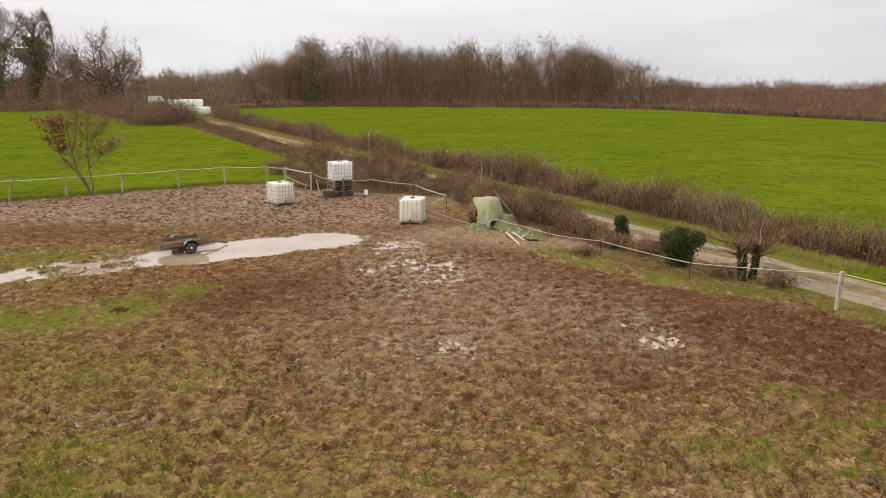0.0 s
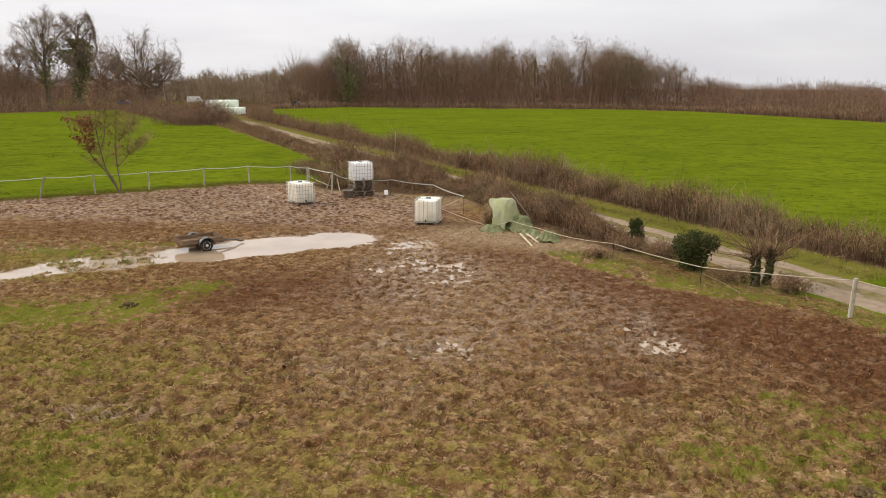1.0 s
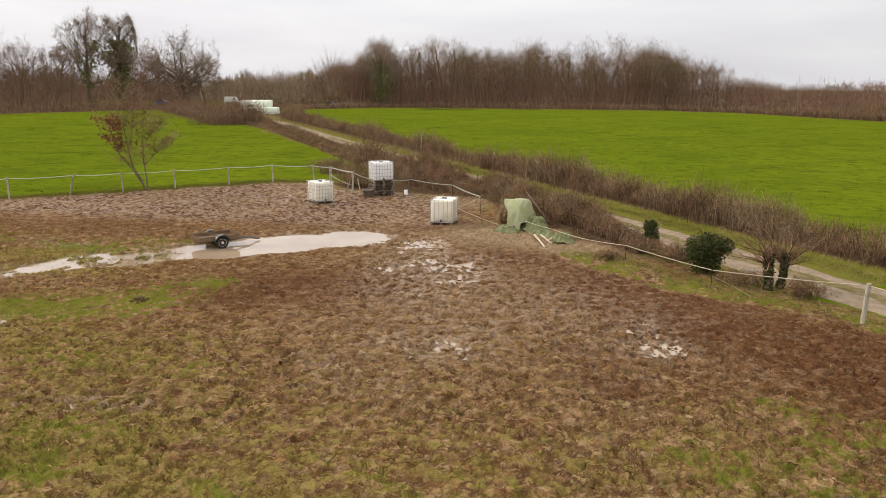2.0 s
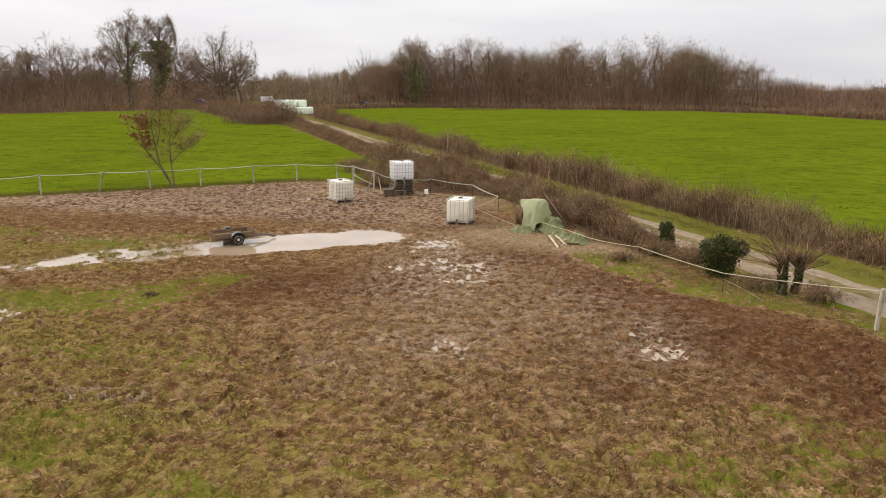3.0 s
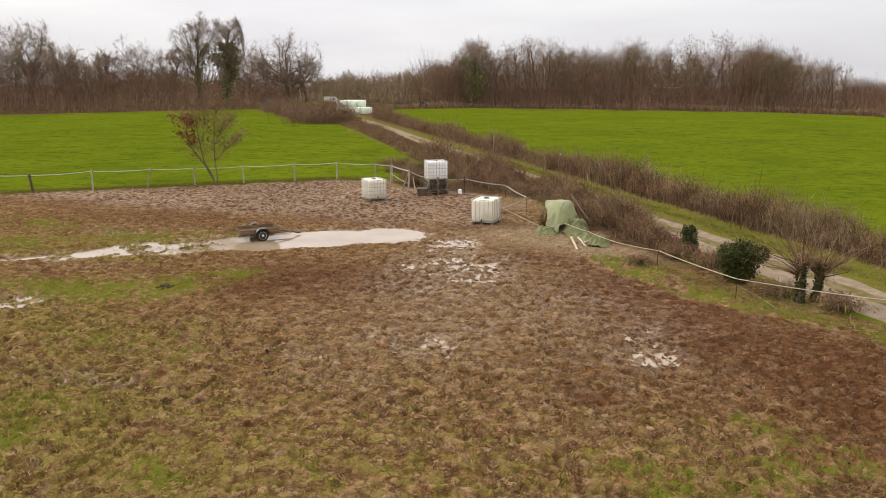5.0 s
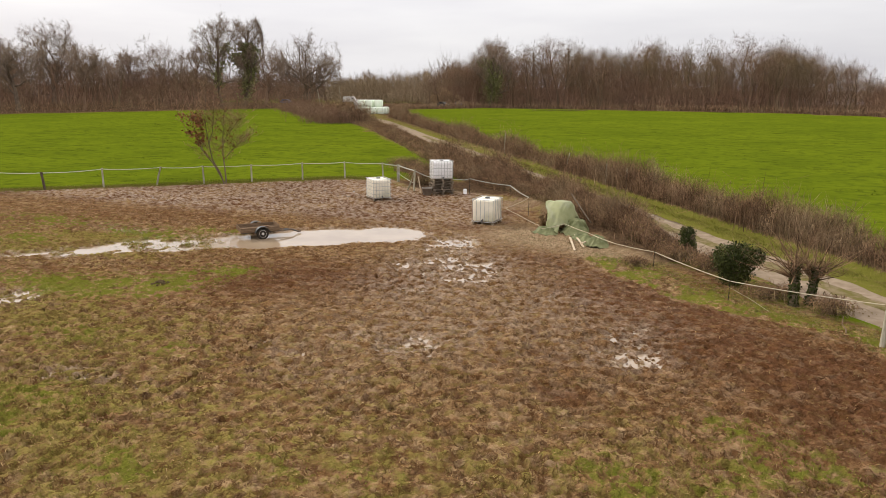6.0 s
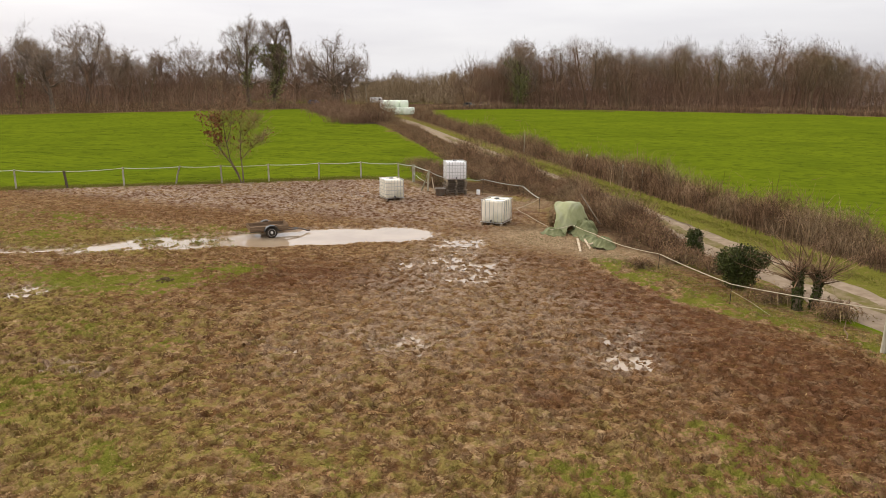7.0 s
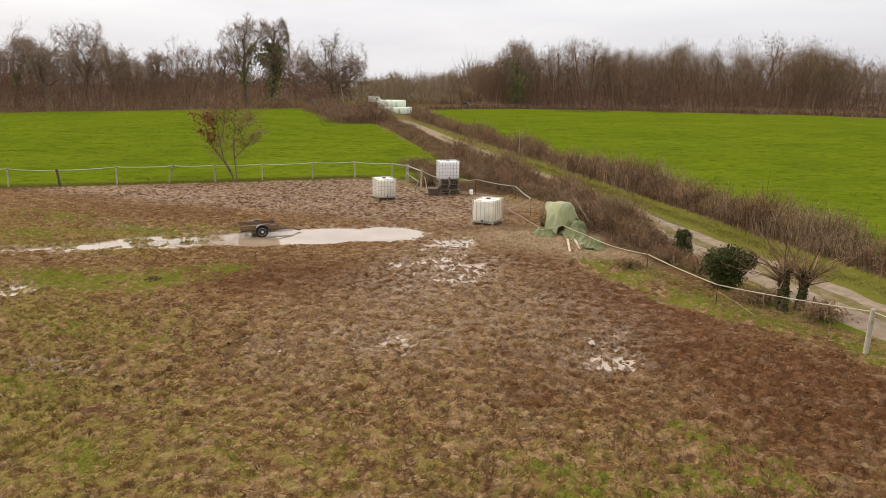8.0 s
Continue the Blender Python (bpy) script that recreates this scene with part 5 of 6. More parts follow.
# ---- the small tree by the fence ----
def sapling():
    """Three stems from one foot, the leftmost arching out, in a wide thin haze of twigs."""
    rng = np.random.default_rng(5)
    e = thing("young_tree", "young three-stemmed tree with a few withered brown leaves by a fence", "tree", (-19.85, 36.3, 0.0), 35)
    twig_p, twig_q, leaf_p = [], [], []
    stems = [([(0, 0, -0.1), (-0.22, 0, 0.45), (-0.75, 0.1, 1.25), (-1.45, 0.1, 2.15), (-1.75, 0.15, 2.9), (-1.95, 0.2, 3.7), (-2.0, 0.2, 4.4)], 0.085),
             ([(-0.05, 0, -0.1), (-0.3, -0.1, 0.7), (-0.75, -0.2, 1.5), (-0.95, -0.25, 2.6), (-1.1, -0.3, 3.8), (-1.0, -0.3, 4.9), (-1.1, -0.3, 5.9)], 0.075),
             ([(0.05, 0.05, -0.1), (0.05, 0.1, 0.7), (-0.05, 0.2, 1.7), (-0.05, 0.2, 2.6), (0.1, 0.25, 3.4), (0.15, 0.3, 4.2)], 0.08),
             ([(-0.05, 0.2, 2.3), (0.3, 0.25, 2.9), (0.8, 0.35, 3.5), (1.25, 0.4, 4.1)], 0.04),
             ([(-0.95, -0.25, 2.4), (-0.6, -0.3, 3.2), (-0.5, -0.35, 4.2), (-0.35, -0.4, 5.3)], 0.04),
             ([(0.0, 0.15, 1.5), (0.5, 0.1, 2.0), (1.1, 0.0, 2.5), (1.6, 0.0, 2.9)], 0.03)]
    for pts, r in stems:
        p = np.array(pts, float) * np.array([0.86, 1.0, 1.0])
        p[1:] += rng.normal(0, 0.03, p[1:].shape)
        k = len(p)
        part("stem", rod(p.tolist(), (0.62 * r * (1 - 0.85 * np.linspace(0, 1, k))).tolist(), 8), M_bark, e)
        for j in range(52):
            x = (0.32 + 0.66 * rng.random()) * (k - 1)
            i = int(x)
            b = p[i] + (p[i + 1] - p[i]) * (x - i)
            if b[2] < 1.3:
                continue
            a = rng.random() * 6.283
            ln = 0.5 + 1.0 * rng.random()
            t = b + np.array([math.cos(a), math.sin(a), 0.25 + 0.6 * rng.random()]) * ln
            mid = (b + t) / 2 + rng.normal(0, 0.07, 3)
            twig_p += [b, mid]
            twig_q += [mid, t]
            for _ in range(8):
                w = 0.2 + 0.8 * rng.random()
                b2 = b + (t - b) * w
                t2 = b2 + np.array([rng.normal(0, 0.26), rng.normal(0, 0.26), 0.12 + 0.26 * rng.random()])
                twig_p.append(b2)
                twig_q.append(t2)
                if -2.5 < b2[0] < -1.1 and 2.4 < b2[2] < 4.2:
                    leaf_p += [b2 + (t2 - b2) * rng.random() + rng.normal(0, 0.05, 3) for _ in range(rng.integers(1, 5))]
                elif rng.random() < 0.05:
                    leaf_p.append(t2)
    v, f = spikes(np.array(twig_p), np.array(twig_q), np.full(len(twig_p), 0.007))
    part("crown", mesh_from("crown", v, f), M_twig, e, "haze of fine bare twigs")
    v, f = leaves(np.array(leaf_p), 0.13, rng, 0.8)
    part("leaves", mesh_from("leaves", v, f), M_oakleaf, e, "withered red-brown leaves")


sapling()


# ---- ivy bush, ivy stump and pollards on the verge ----
def ivy_bush(name, label, at, w, h, count, seed, stem_h, column=False):
    rng = np.random.default_rng(seed)
    e = thing(name, label, "shrub", (*at, 0.0))
    trunks = [rod([(0, 0, -0.05), (0.04, 0.02, stem_h * 0.6), (0.1, -0.03, h * 0.75)], [0.13, 0.10, 0.04], 8)]
    for t in trunks:
        part("trunk", t, M_bark, e)
    for a in range(5):
        d = (math.cos(a * 1.3), math.sin(a * 1.3))
        part("branch", rod([(0, 0, stem_h * 0.5), (d[0] * w * 0.2, d[1] * w * 0.2, h * 0.6), (d[0] * w * 0.36, d[1] * w * 0.36, h * 0.8)], [0.06, 0.04, 0.015], 6), M_bark, e)
    p = []
    lobes = [(rng.normal(0, w * 0.22), rng.normal(0, w * 0.22), h * (0.52 + 0.24 * rng.random()), w * (0.20 + 0.12 * rng.random())) for _ in range(11)]
    if column:
        lobes = [(rng.normal(0, w * 0.12), rng.normal(0, w * 0.12), h * f, w * 0.36) for f in (0.15, 0.25, 0.35, 0.45, 0.55, 0.65, 0.75, 0.8, 0.85)]
    lobes += [(rng.normal(0, w * 0.12), rng.normal(0, w * 0.12), h * f, w * 0.30) for f in (0.12, 0.2, 0.28, 0.36, 0.45)]
    for cx, cy, cz, r in lobes:
        n = count // len(lobes)
        d = rng.normal(size=(n, 3))
        d /= np.linalg.norm(d, axis=1, keepdims=True)
        p.append(np.array([cx, cy, cz]) + d * r * (0.6 + 0.45 * rng.random((n, 1)) + 0.35 * rng.random((n, 1)) ** 6))
    p = np.concatenate(p)
    p = p[(p[:, 2] > 0.03) & (p[:, 2] < h)]
    part("foliage", mesh_from("foliage", *leaves(p, 0.058, rng, 0.7)), M_ivy, e, "glossy dark green ivy leaves")
    # bare shoots
    for _ in range(14):
        a = rng.random() * 6.283
        b = np.array([math.cos(a) * w * 0.25, math.sin(a) * w * 0.25, h * (0.6 + 0.3 * rng.random())])
        t = b + np.array([math.cos(a) * 0.35, math.sin(a) * 0.35, 0.15 + 0.3 * rng.random()])
        part("shoot", rod([b.tolist(), ((b + t) / 2 + np.array([0, 0, 0.03])).tolist(), t.tolist()], [0.008, 0.006, 0.002], 4), M_twig2, e)


ivy_bush("ivy_bush", "dense dark green ivy bush on the grass verge", (8.35, 23.75), 1.22, 1.28, 12000, 41, 0.4)
ivy_bush("ivy_stump", "narrow stump smothered in dark ivy", (6.9, 26.7), 0.62, 1.15, 5200, 42, 0.8, True)


def pollard(at, h, r, seed, label, sweep, lean):
    """A cut trunk, clasped by ivy, with long uneven shoots from its head."""
    rng = np.random.default_rng(seed)
    e = thing("pollard", label, "tree", (*at, 0.0), group="pollarded trunks beside the lane")
    head = np.array([lean[0], lean[1], h])
    part("trunk", rod([(0, 0, -0.05), (lean[0] * 0.3, lean[1] * 0.3, h * 0.35), (lean[0] * 0.7, lean[1] * 0.7, h * 0.75), tuple(head)], [r * 1.3, r, r * 1.05, r * 0.8], 9), M_bark, e)
    n = 30
    P = np.zeros((n, 4, 3))
    a = rng.random(n) * 6.283
    d = np.stack([np.cos(a) * 1.0 + sweep[0], np.sin(a) * 0.8 + sweep[1], rng.uniform(0.0, 1.5, n)], 1)
    d /= np.linalg.norm(d, axis=1, keepdims=True)
    ln = (0.45 + 1.25 * rng.random(n) ** 1.4)[:, None]
    P[:, 0] = head * (0.62 + 0.38 * rng.random(n))[:, None] + np.stack([np.cos(a), np.sin(a), a * 0], 1) * r * 0.5
    for k in (1, 2, 3):
        P[:, k] = P[:, k - 1] + d * ln / 3 + rng.normal(0, 0.085, (n, 3)) + np.array([0, 0, 0.04])
    tw = [tubes(P, np.tile(np.array([0.019, 0.013, 0.008, 0.003]), (n, 1)), 4)]
    for _ in range(9):
        f = rng.random(n)[:, None]
        b = P[:, 1] + (P[:, 3] - P[:, 1]) * f
        tw.append(spikes(b, b + d * 0.18 + rng.normal(0, 0.16, (n, 3)) + np.array([0, 0, 0.08]), np.full(n, 0.005)))
    k = 260
    b = head + rng.normal(0, 1, (k, 3)) * np.array([0.14, 0.14, 0.16]) - np.array([0, 0, 0.08])
    tw.append(spikes(b, b + rng.normal(0, 0.16, (k, 3)) + np.array([0, 0, 0.04]), np.full(k, 0.007)))
    part("crown", mesh_from("crown", *joined(*tw)), M_twig, e, "uneven bare brown shoots")
    k = 1500
    a, z = rng.random(k) * 6.283, rng.random(k)
    rr = r * (0.85 + 0.5 * rng.random(k)) * (0.8 + 0.5 * fbm(a, z * 3, 0.8, 2, seed))
    p = np.stack([np.cos(a) * rr, np.sin(a) * rr, z * 0], 1) + head[None] * z[:, None]
    part("ivy", mesh_from("ivy", *leaves(p, 0.06, rng, 0.7)), M_ivy, e, "dark ivy clasping the trunk")


pollard((9.8, 21.9), 1.18, 0.095, 51, "pollarded trunk with bare spreading shoots and ivy", (-0.5, 0.1), (-0.06, 0.05))
pollard((10.22, 22.2), 1.08, 0.078, 52, "slimmer pollarded trunk with bare shoots and ivy", (0.15, 0.1), (0.10, 0.05))


def bramble_clump(at, w, h, count, seed, label):
    rng = np.random.default_rng(seed)
    n = count
    a = rng.random(n) * 6.283
    rad = w * (0.35 + 0.5 * rng.random(n))
    P = np.zeros((n, 4, 3))
    c = np.stack([rng.normal(0, w * 0.22, n), rng.normal(0, w * 0.22, n), np.zeros(n)], 1)
    P[:, 0] = c
    hh = h * (0.5 + 0.6 * rng.random(n))
    P[:, 1] = c + np.stack([np.cos(a) * rad * 0.35, np.sin(a) * rad * 0.35, hh * 0.8], 1)
    P[:, 2] = c + np.stack([np.cos(a) * rad * 0.75, np.sin(a) * rad * 0.75, hh], 1)
    P[:, 3] = c + np.stack([np.cos(a) * rad * 1.1, np.sin(a) * rad * 1.1, hh * 0.45], 1)
    e = thing("bramble", label, "shrub", (*at, 0.0), kind="stuff")
    part("canes", mesh_from("canes", *tubes(P, np.tile([0.007, 0.006, 0.005, 0.003], (n, 1)), 3)), M_twig, e)
    k = count * 5
    i = rng.integers(0, n, k)
    p = P[i, 1] + (P[i, 3] - P[i, 1]) * rng.random((k, 1)) + rng.normal(0, 0.05, (k, 3))
    p[:, 2] = np.maximum(p[:, 2], 0.02)
    part("dry_leaves", mesh_from("dry_leaves", *leaves(p, 0.05, rng)), M_dryleaf, e)


bramble_clump((10.7, 21.5), 0.75, 0.45, 160, 61, "small tangle of dry brown brambles")
bramble_clump((9.3, 22.6), 0.9, 0.35, 150, 62, "small tangle of dry brown brambles")
bramble_clump((7.7, 25.3), 0.9, 0.55, 220, 63, "small tangle of dry brown brambles")
bramble_clump((6.6, 26.2), 0.8, 0.6, 200, 64, "small tangle of dry brown brambles")
bramble_clump((5.3, 24.9), 0.55, 0.32, 110, 65, "low clump of dry grass and brambles")
bramble_clump((-8.9, 41.4), 1.4, 0.9, 260, 66, "brown bramble thicket behind a fence corner")
bramble_clump((-10.2, 44.2), 1.6, 1.0, 300, 67, "brown bramble thicket behind a fence corner")
bramble_clump((-12.6, 47.2), 1.7, 1.0, 300, 68, "brown bramble thicket behind a fence corner")


# ---- tanks on pallets ----
def pallet(parent=None, at=(0, 0, 0), turn=0.0, size=(1.2, 1.0), label="", seed=0):
    """A wooden pallet: top boards, blocks and bottom runners. Under a parent it is a part, else a thing."""
    if parent is None:
        e = thing("pallet", label, "pallet", at, turn, group="stacked pallets")
    else:
        e = new("pallet")
        e.parent = parent
        e["label"] = label
    L, W = size
    for i in range(6):
        y = -W / 2 + 0.06 + i * (W - 0.12) / 5
        part("board", box((L, 0.105, 0.022), (0, y, 0.133), bevel=0.004), M_pallet, e)
    for x in (-L / 2 + 0.07, 0, L / 2 - 0.07):
        part("runner", box((0.1, W, 0.02), (x, 0, 0.012), bevel=0.004), M_pallet, e)
        for y in (-W / 2 + 0.07, 0, W / 2 - 0.07):
            part("block", box((0.11, 0.11, 0.098), (x, y, 0.072), bevel=0.005), M_pallet, e)
    return e


def tank(label, at, turn, size, body_mat, bars, rails, cap=True, group="water tanks in the paddock"):
    """A caged plastic tank: rounded bottle, lid, valve, cage of upright bars and level rails, and its pallet base."""
    W, L, H = size
    e = thing("water_tank", label, "water tank", at, turn, group)
    base, z0 = 0.14, 0.145
    # pallet base of the tank
    for x in (-W / 2 + 0.06, 0, W / 2 - 0.06):
        for y in (-L / 2 + 0.08, 0, L / 2 - 0.08):
            part("foot", box((0.1, 0.13, 0.1), (x, y, 0.05), bevel=0.01), M_basewood, e)
    part("base_plate", box((W - 0.03, L - 0.03, 0.022), (0, 0, 0.118), bevel=0.008), M_basewood, e, "pale wooden pallet deck")
    # bottle
    bm = box((W - 0.05, L - 0.05, H - z0 - 0.03), (0, 0, z0 + (H - z0 - 0.03) / 2), bevel=0.085, segs=4)
    for v in bm.verts:
        if v.co.z > H - 0.12 and abs(v.co.x) < W * 0.5 and abs(v.co.y) < L * 0.5:
            v.co.z += 0.018 * (1 - min(1.0, math.hypot(v.co.x / W, v.co.y / L) * 2))
    for f in bm.faces:
        f.smooth = True
    body = part("bottle", bm, body_mat, e)
    if cap:
        part("lid", lathe([(0.11, H - 0.035), (0.115, H + 0.01), (0.105, H + 0.03), (0.03, H + 0.035)], 18), M_dark, body, "black screw lid")
    part("valve", rod([(0, -L / 2 + 0.06, z0 + 0.09), (0, -L / 2 - 0.05, z0 + 0.08), (0, -L / 2 - 0.06, z0 + 0.02)], 0.035, 10), M_dark, e)
    # cage
    def pipe(points, r=0.011):
        part("cage_bar", rod(points, r, 6), M_steel, e)
    hw, hl = W / 2, L / 2
    nx, ny = bars
    for i in range(nx):
        x = -hw + 0.02 + (W - 0.04) * i / (nx - 1)
        for y in (-hl, hl):
            pipe([(x, y, base), (x, y, H - 0.01)])
    for i in range(1, ny - 1):
        y = -hl + 0.02 + (L - 0.04) * i / (ny - 1)
        for x in (-hw, hw):
            pipe([(x, y, base), (x, y, H - 0.01)])
    for z in rails:
        z = base + (H - base - 0.02) * z
        pipe([(-hw, -hl - 0.01, z), (hw, -hl - 0.01, z), (hw + 0.01, -hl, z), (hw + 0.01, hl, z), (hw, hl + 0.01, z), (-hw, hl + 0.01, z), (-hw - 0.01, hl, z), (-hw - 0.01, -hl, z), (-hw, -hl - 0.01, z)], 0.012)
    for y in (-hl * 0.45, hl * 0.45):
        pipe([(-hw, y, H - 0.01), (-hw * 0.9, y, H + 0.015), (hw * 0.9, y, H + 0.015), (hw, y, H - 0.01)], 0.012)
    return e


tank("yellowed white plastic water tank in a wire cage on mud", (-8.95, 34.8, 0.0), 43.8, (1.0, 1.2, 1.12), M_plastic, (7, 8), (0.0, 0.22, 0.42, 0.62, 0.82, 1.0))
tank("cream plastic water tank with upright cage bars on mud", (-1.62, 30.45, 0.0), -3.3, (1.0, 1.2, 1.12), M_plastic, (6, 6), (0.0, 1.0))
STACK = (-6.55, 37.95, 32.0)
for i in range(5):
    pallet(None, (STACK[0] + 0.05 * math.sin(2.1 * i), STACK[1] + 0.04 * math.cos(3.3 * i), 0.02 + 0.148 * i), STACK[2] + (0, 3, -2, 2, -1)[i], (1.2, 1.0), "worn grey wooden pallet in a stack under a tank")
tank("white plastic water tank in a wire cage on stacked pallets", (STACK[0], STACK[1], 0.02 + 5 * 0.148), STACK[2], (1.15, 1.0, 1.12), M_plasticB, (8, 7), (0.0, 0.2, 0.4, 0.6, 0.8, 1.0))


# ---- trailer ----
def trailer():
    ax = math.degrees(math.atan2(0.72, 0.69))
    e = thing("trailer", "small low wooden flat trailer standing in a puddle", "trailer", (-9.42, 24.45, -0.08), ax)
    L, W = 1.5, 1.0
    zb = 0.30
    floor_p = part("bed", box((L, W, 0.03), (0, 0, zb), bevel=0.005), M_board, e)
    for i in range(5):
        part("floor_board", box((L, W / 5 - 0.012, 0.018), (0, -W / 2 + W / 10 + i * W / 5, zb + 0.024), bevel=0.004), M_board, floor_p)
    for y in (-W / 2, W / 2):
        part("side_board", box((L, 0.025, 0.17), (0, y, zb + 0.085), bevel=0.005), M_board, e)
    for x in (-L / 2, L / 2):
        part("end_board", box((0.025, W, 0.17 if x < 0 else 0.23), (x, 0, zb + (0.085 if x < 0 else 0.115)), bevel=0.005), M_board, e)
    part("chassis", box((L * 0.96, 0.05, 0.06), (0, -W * 0.32, zb - 0.045), bevel=0.006), M_steeldark, e)
    part("chassis", box((L * 0.96, 0.05, 0.06), (0, W * 0.32, zb - 0.045), bevel=0.006), M_steeldark, e)
    part("axle", rod([(0.05, -W / 2 - 0.1, 0.24), (0.05, W / 2 + 0.1, 0.24)], 0.03, 8), M_steeldark, e)
    part("drawbar", rod([(L / 2 - 0.1, -W * 0.3, zb - 0.06), (L / 2 + 0.62, -0.02, zb - 0.1), (L / 2 + 0.86, 0, zb - 0.2)], 0.03, 8), M_steeldark, e)
    part("drawbar", rod([(L / 2 - 0.1, W * 0.3, zb - 0.06), (L / 2 + 0.62, 0.02, zb - 0.1)], 0.03, 8), M_steeldark, e)
    part("hitch", box((0.16, 0.07, 0.07), (L / 2 + 0.92, 0, zb - 0.2), bevel=0.015), M_steeldark, e)
    for sgn in (-1, 1):
        y = sgn * (W / 2 + 0.13)
        w = part("wheel", rod([(0.05, y - 0.02, 0.24), (0.05, y + 0.02, 0.24)], 0.06, 10), M_steeldark, e)
        tyre = lathe([(0.145, -0.07), (0.20, -0.075), (0.23, -0.05), (0.235, 0.0), (0.23, 0.05), (0.20, 0.075), (0.145, 0.07)], 28, "y")
        bmesh.ops.translate(tyre, verts=tyre.verts, vec=(0.05, y, 0.24))
        part("tyre", tyre, M_black, w, "black rubber tyre")
        rim = lathe([(0.05, -0.075), (0.08, -0.05), (0.12, -0.055), (0.145, -0.078), (0.145, 0.078), (0.12, 0.055), (0.08, 0.05), (0.05, 0.075)], 24, "y")
        bmesh.ops.translate(rim, verts=rim.verts, vec=(0.05, y, 0.24))
        part("rim", rim, M_rim, w, "off-white steel rim")
        bm = bmesh.new()
        prev = None
        for i in range(13):
            a = math.radians(8 + i * 164 / 12)
            ring = []
            for yy, rr in ((y - 0.11, 0.29), (y + 0.11, 0.29), (y + 0.11, 0.275), (y - 0.11, 0.275)):
                ring.append(bm.verts.new((0.05 + rr * math.cos(a), yy, 0.24 + rr * math.sin(a))))
            if prev:
                for q in range(4):
                    bm.faces.new((prev[q], prev[(q + 1) % 4], ring[(q + 1) % 4], ring[q]))
            else:
                bm.faces.new(ring)
            prev = ring
        bm.faces.new(prev)
        part("mudguard", bm, M_dark, e, "dark steel mudguard")
    for x, y in ((-0.2, -0.1), (0.25, 0.15), (0.45, -0.2)):
        part("load", box((0.42, 0.14, 0.06), (x, y, zb + 0.07), (0, 0, 40 * x), bevel=0.01), M_board, e, "loose board lying in the bed")


trailer()


# ---- hay bale under a tarpaulin ----
def heap_sheet(name, label, centre, nx, ny, size, height, mat, seed, turn, thick=0.012, crease=1.0, fine=1.0):
    """A crumpled sheet lying over a form: a grid raised by height(x, y) with creased folds."""
    X, Y = np.meshgrid(np.linspace(-size[0] / 2, size[0] / 2, nx), np.linspace(-size[1] / 2, size[1] / 2, ny))
    h, keep = height(X, Y)
    fold = np.abs(fbm(X * 1.4 * fine, Y * 1.4 * fine, 0.42, 3, seed) - 0.5) * 2
    fold2 = np.abs(value_noise((X + 0.4 * Y) * fine, (Y - 0.3 * X) * fine, 0.23, seed + 3) - 0.5)
    Z = h + crease * (0.20 * (0.5 - fold) + 0.14 * fold2) * np.clip(0.22 + (keep[1] if isinstance(keep, tuple) else 1.0), 0, 1.2)
    mask = keep[0] if isinstance(keep, tuple) else keep
    Xd = X + 0.10 * (fbm(X, Y, 0.5, 2, seed + 7) - 0.5)
    Yd = Y + 0.10 * (fbm(X, Y, 0.5, 2, seed + 8) - 0.5)
    Z = np.maximum(Z, 0.025)
    idx = np.arange(X.size).reshape(X.shape)
    ok = mask[:-1, :-1] & mask[1:, 1:] & mask[:-1, 1:] & mask[1:, :-1]
    F = np.stack([idx[:-1, :-1], idx[:-1, 1:], idx[1:, 1:], idx[1:, :-1]], axis=-1)[ok]
    V = np.stack([Xd.ravel(), Yd.ravel(), Z.ravel()], axis=1)
    used, inv = np.unique(F.ravel(), return_inverse=True)
    ob = solo(name, mesh_from(name, V[used], inv.reshape(-1, 4), True), mat, label, "tarpaulin", at=pose(*centre, 0, 0, turn))
    sol = ob.modifiers.new("thickness", "SOLIDIFY")
    sol.thickness, sol.offset = thick, 0
    return ob


BALE = (1.62, 30.05)


def hay_bale():
    rng = np.random.default_rng(9)
    n, seg = 15, 36
    bm = bmesh.new()
    rings = []
    for i in range(n):
        x = -0.60 + 1.1 * i / (n - 1)
        r0 = 0.56 * (1 - 0.10 * abs(2 * i / (n - 1) - 1) ** 4)
        ring = []
        for j in range(seg):
            a = 2 * math.pi * j / seg
            r = r0 * (1 + 0.05 * rng.normal())
            ring.append(bm.verts.new((x + 0.02 * rng.normal(), r * math.cos(a), max(0.0, 0.56 + r * math.sin(a) * (0.95 if math.sin(a) > 0 else 0.93)))))
        rings.append(ring)
    for a, b in zip(rings, rings[1:]):
        for j in range(seg):
            bm.faces.new((a[j], a[(j + 1) % seg], b[(j + 1) % seg], b[j]))
    for ring in (rings[0], rings[-1]):
        c = bm.verts.new(sum((v.co for v in ring), Vector()) / seg + Vector((-0.05 if ring is rings[0] else 0.05, 0, 0)))
        for j in range(seg):
            bm.faces.new((ring[j], ring[(j + 1) % seg], c))
    e = thing("hay_bale", "old brown round hay bale half hidden under a tarpaulin", "hay bale", (*BALE, 0.02), -18)
    part("hay", bm, M_hay, e)
    k = 1600
    a, x = rng.random(k) * 6.283, rng.uniform(-0.66, -0.3, k)
    r = rng.random(k) ** 0.5 * 0.6
    p = np.stack([x, r * np.cos(a), 0.56 + r * np.sin(a) * 0.95], 1)
    p = p[(p[:, 2] > 0.02)]
    q = p + rng.normal(0, 0.09, p.shape) + np.array([-0.06, 0, -0.02])
    part("loose_stalks", mesh_from("loose_stalks", *spikes(p, q, np.full(len(p), 0.005))), M_strawblade, e)


hay_bale()


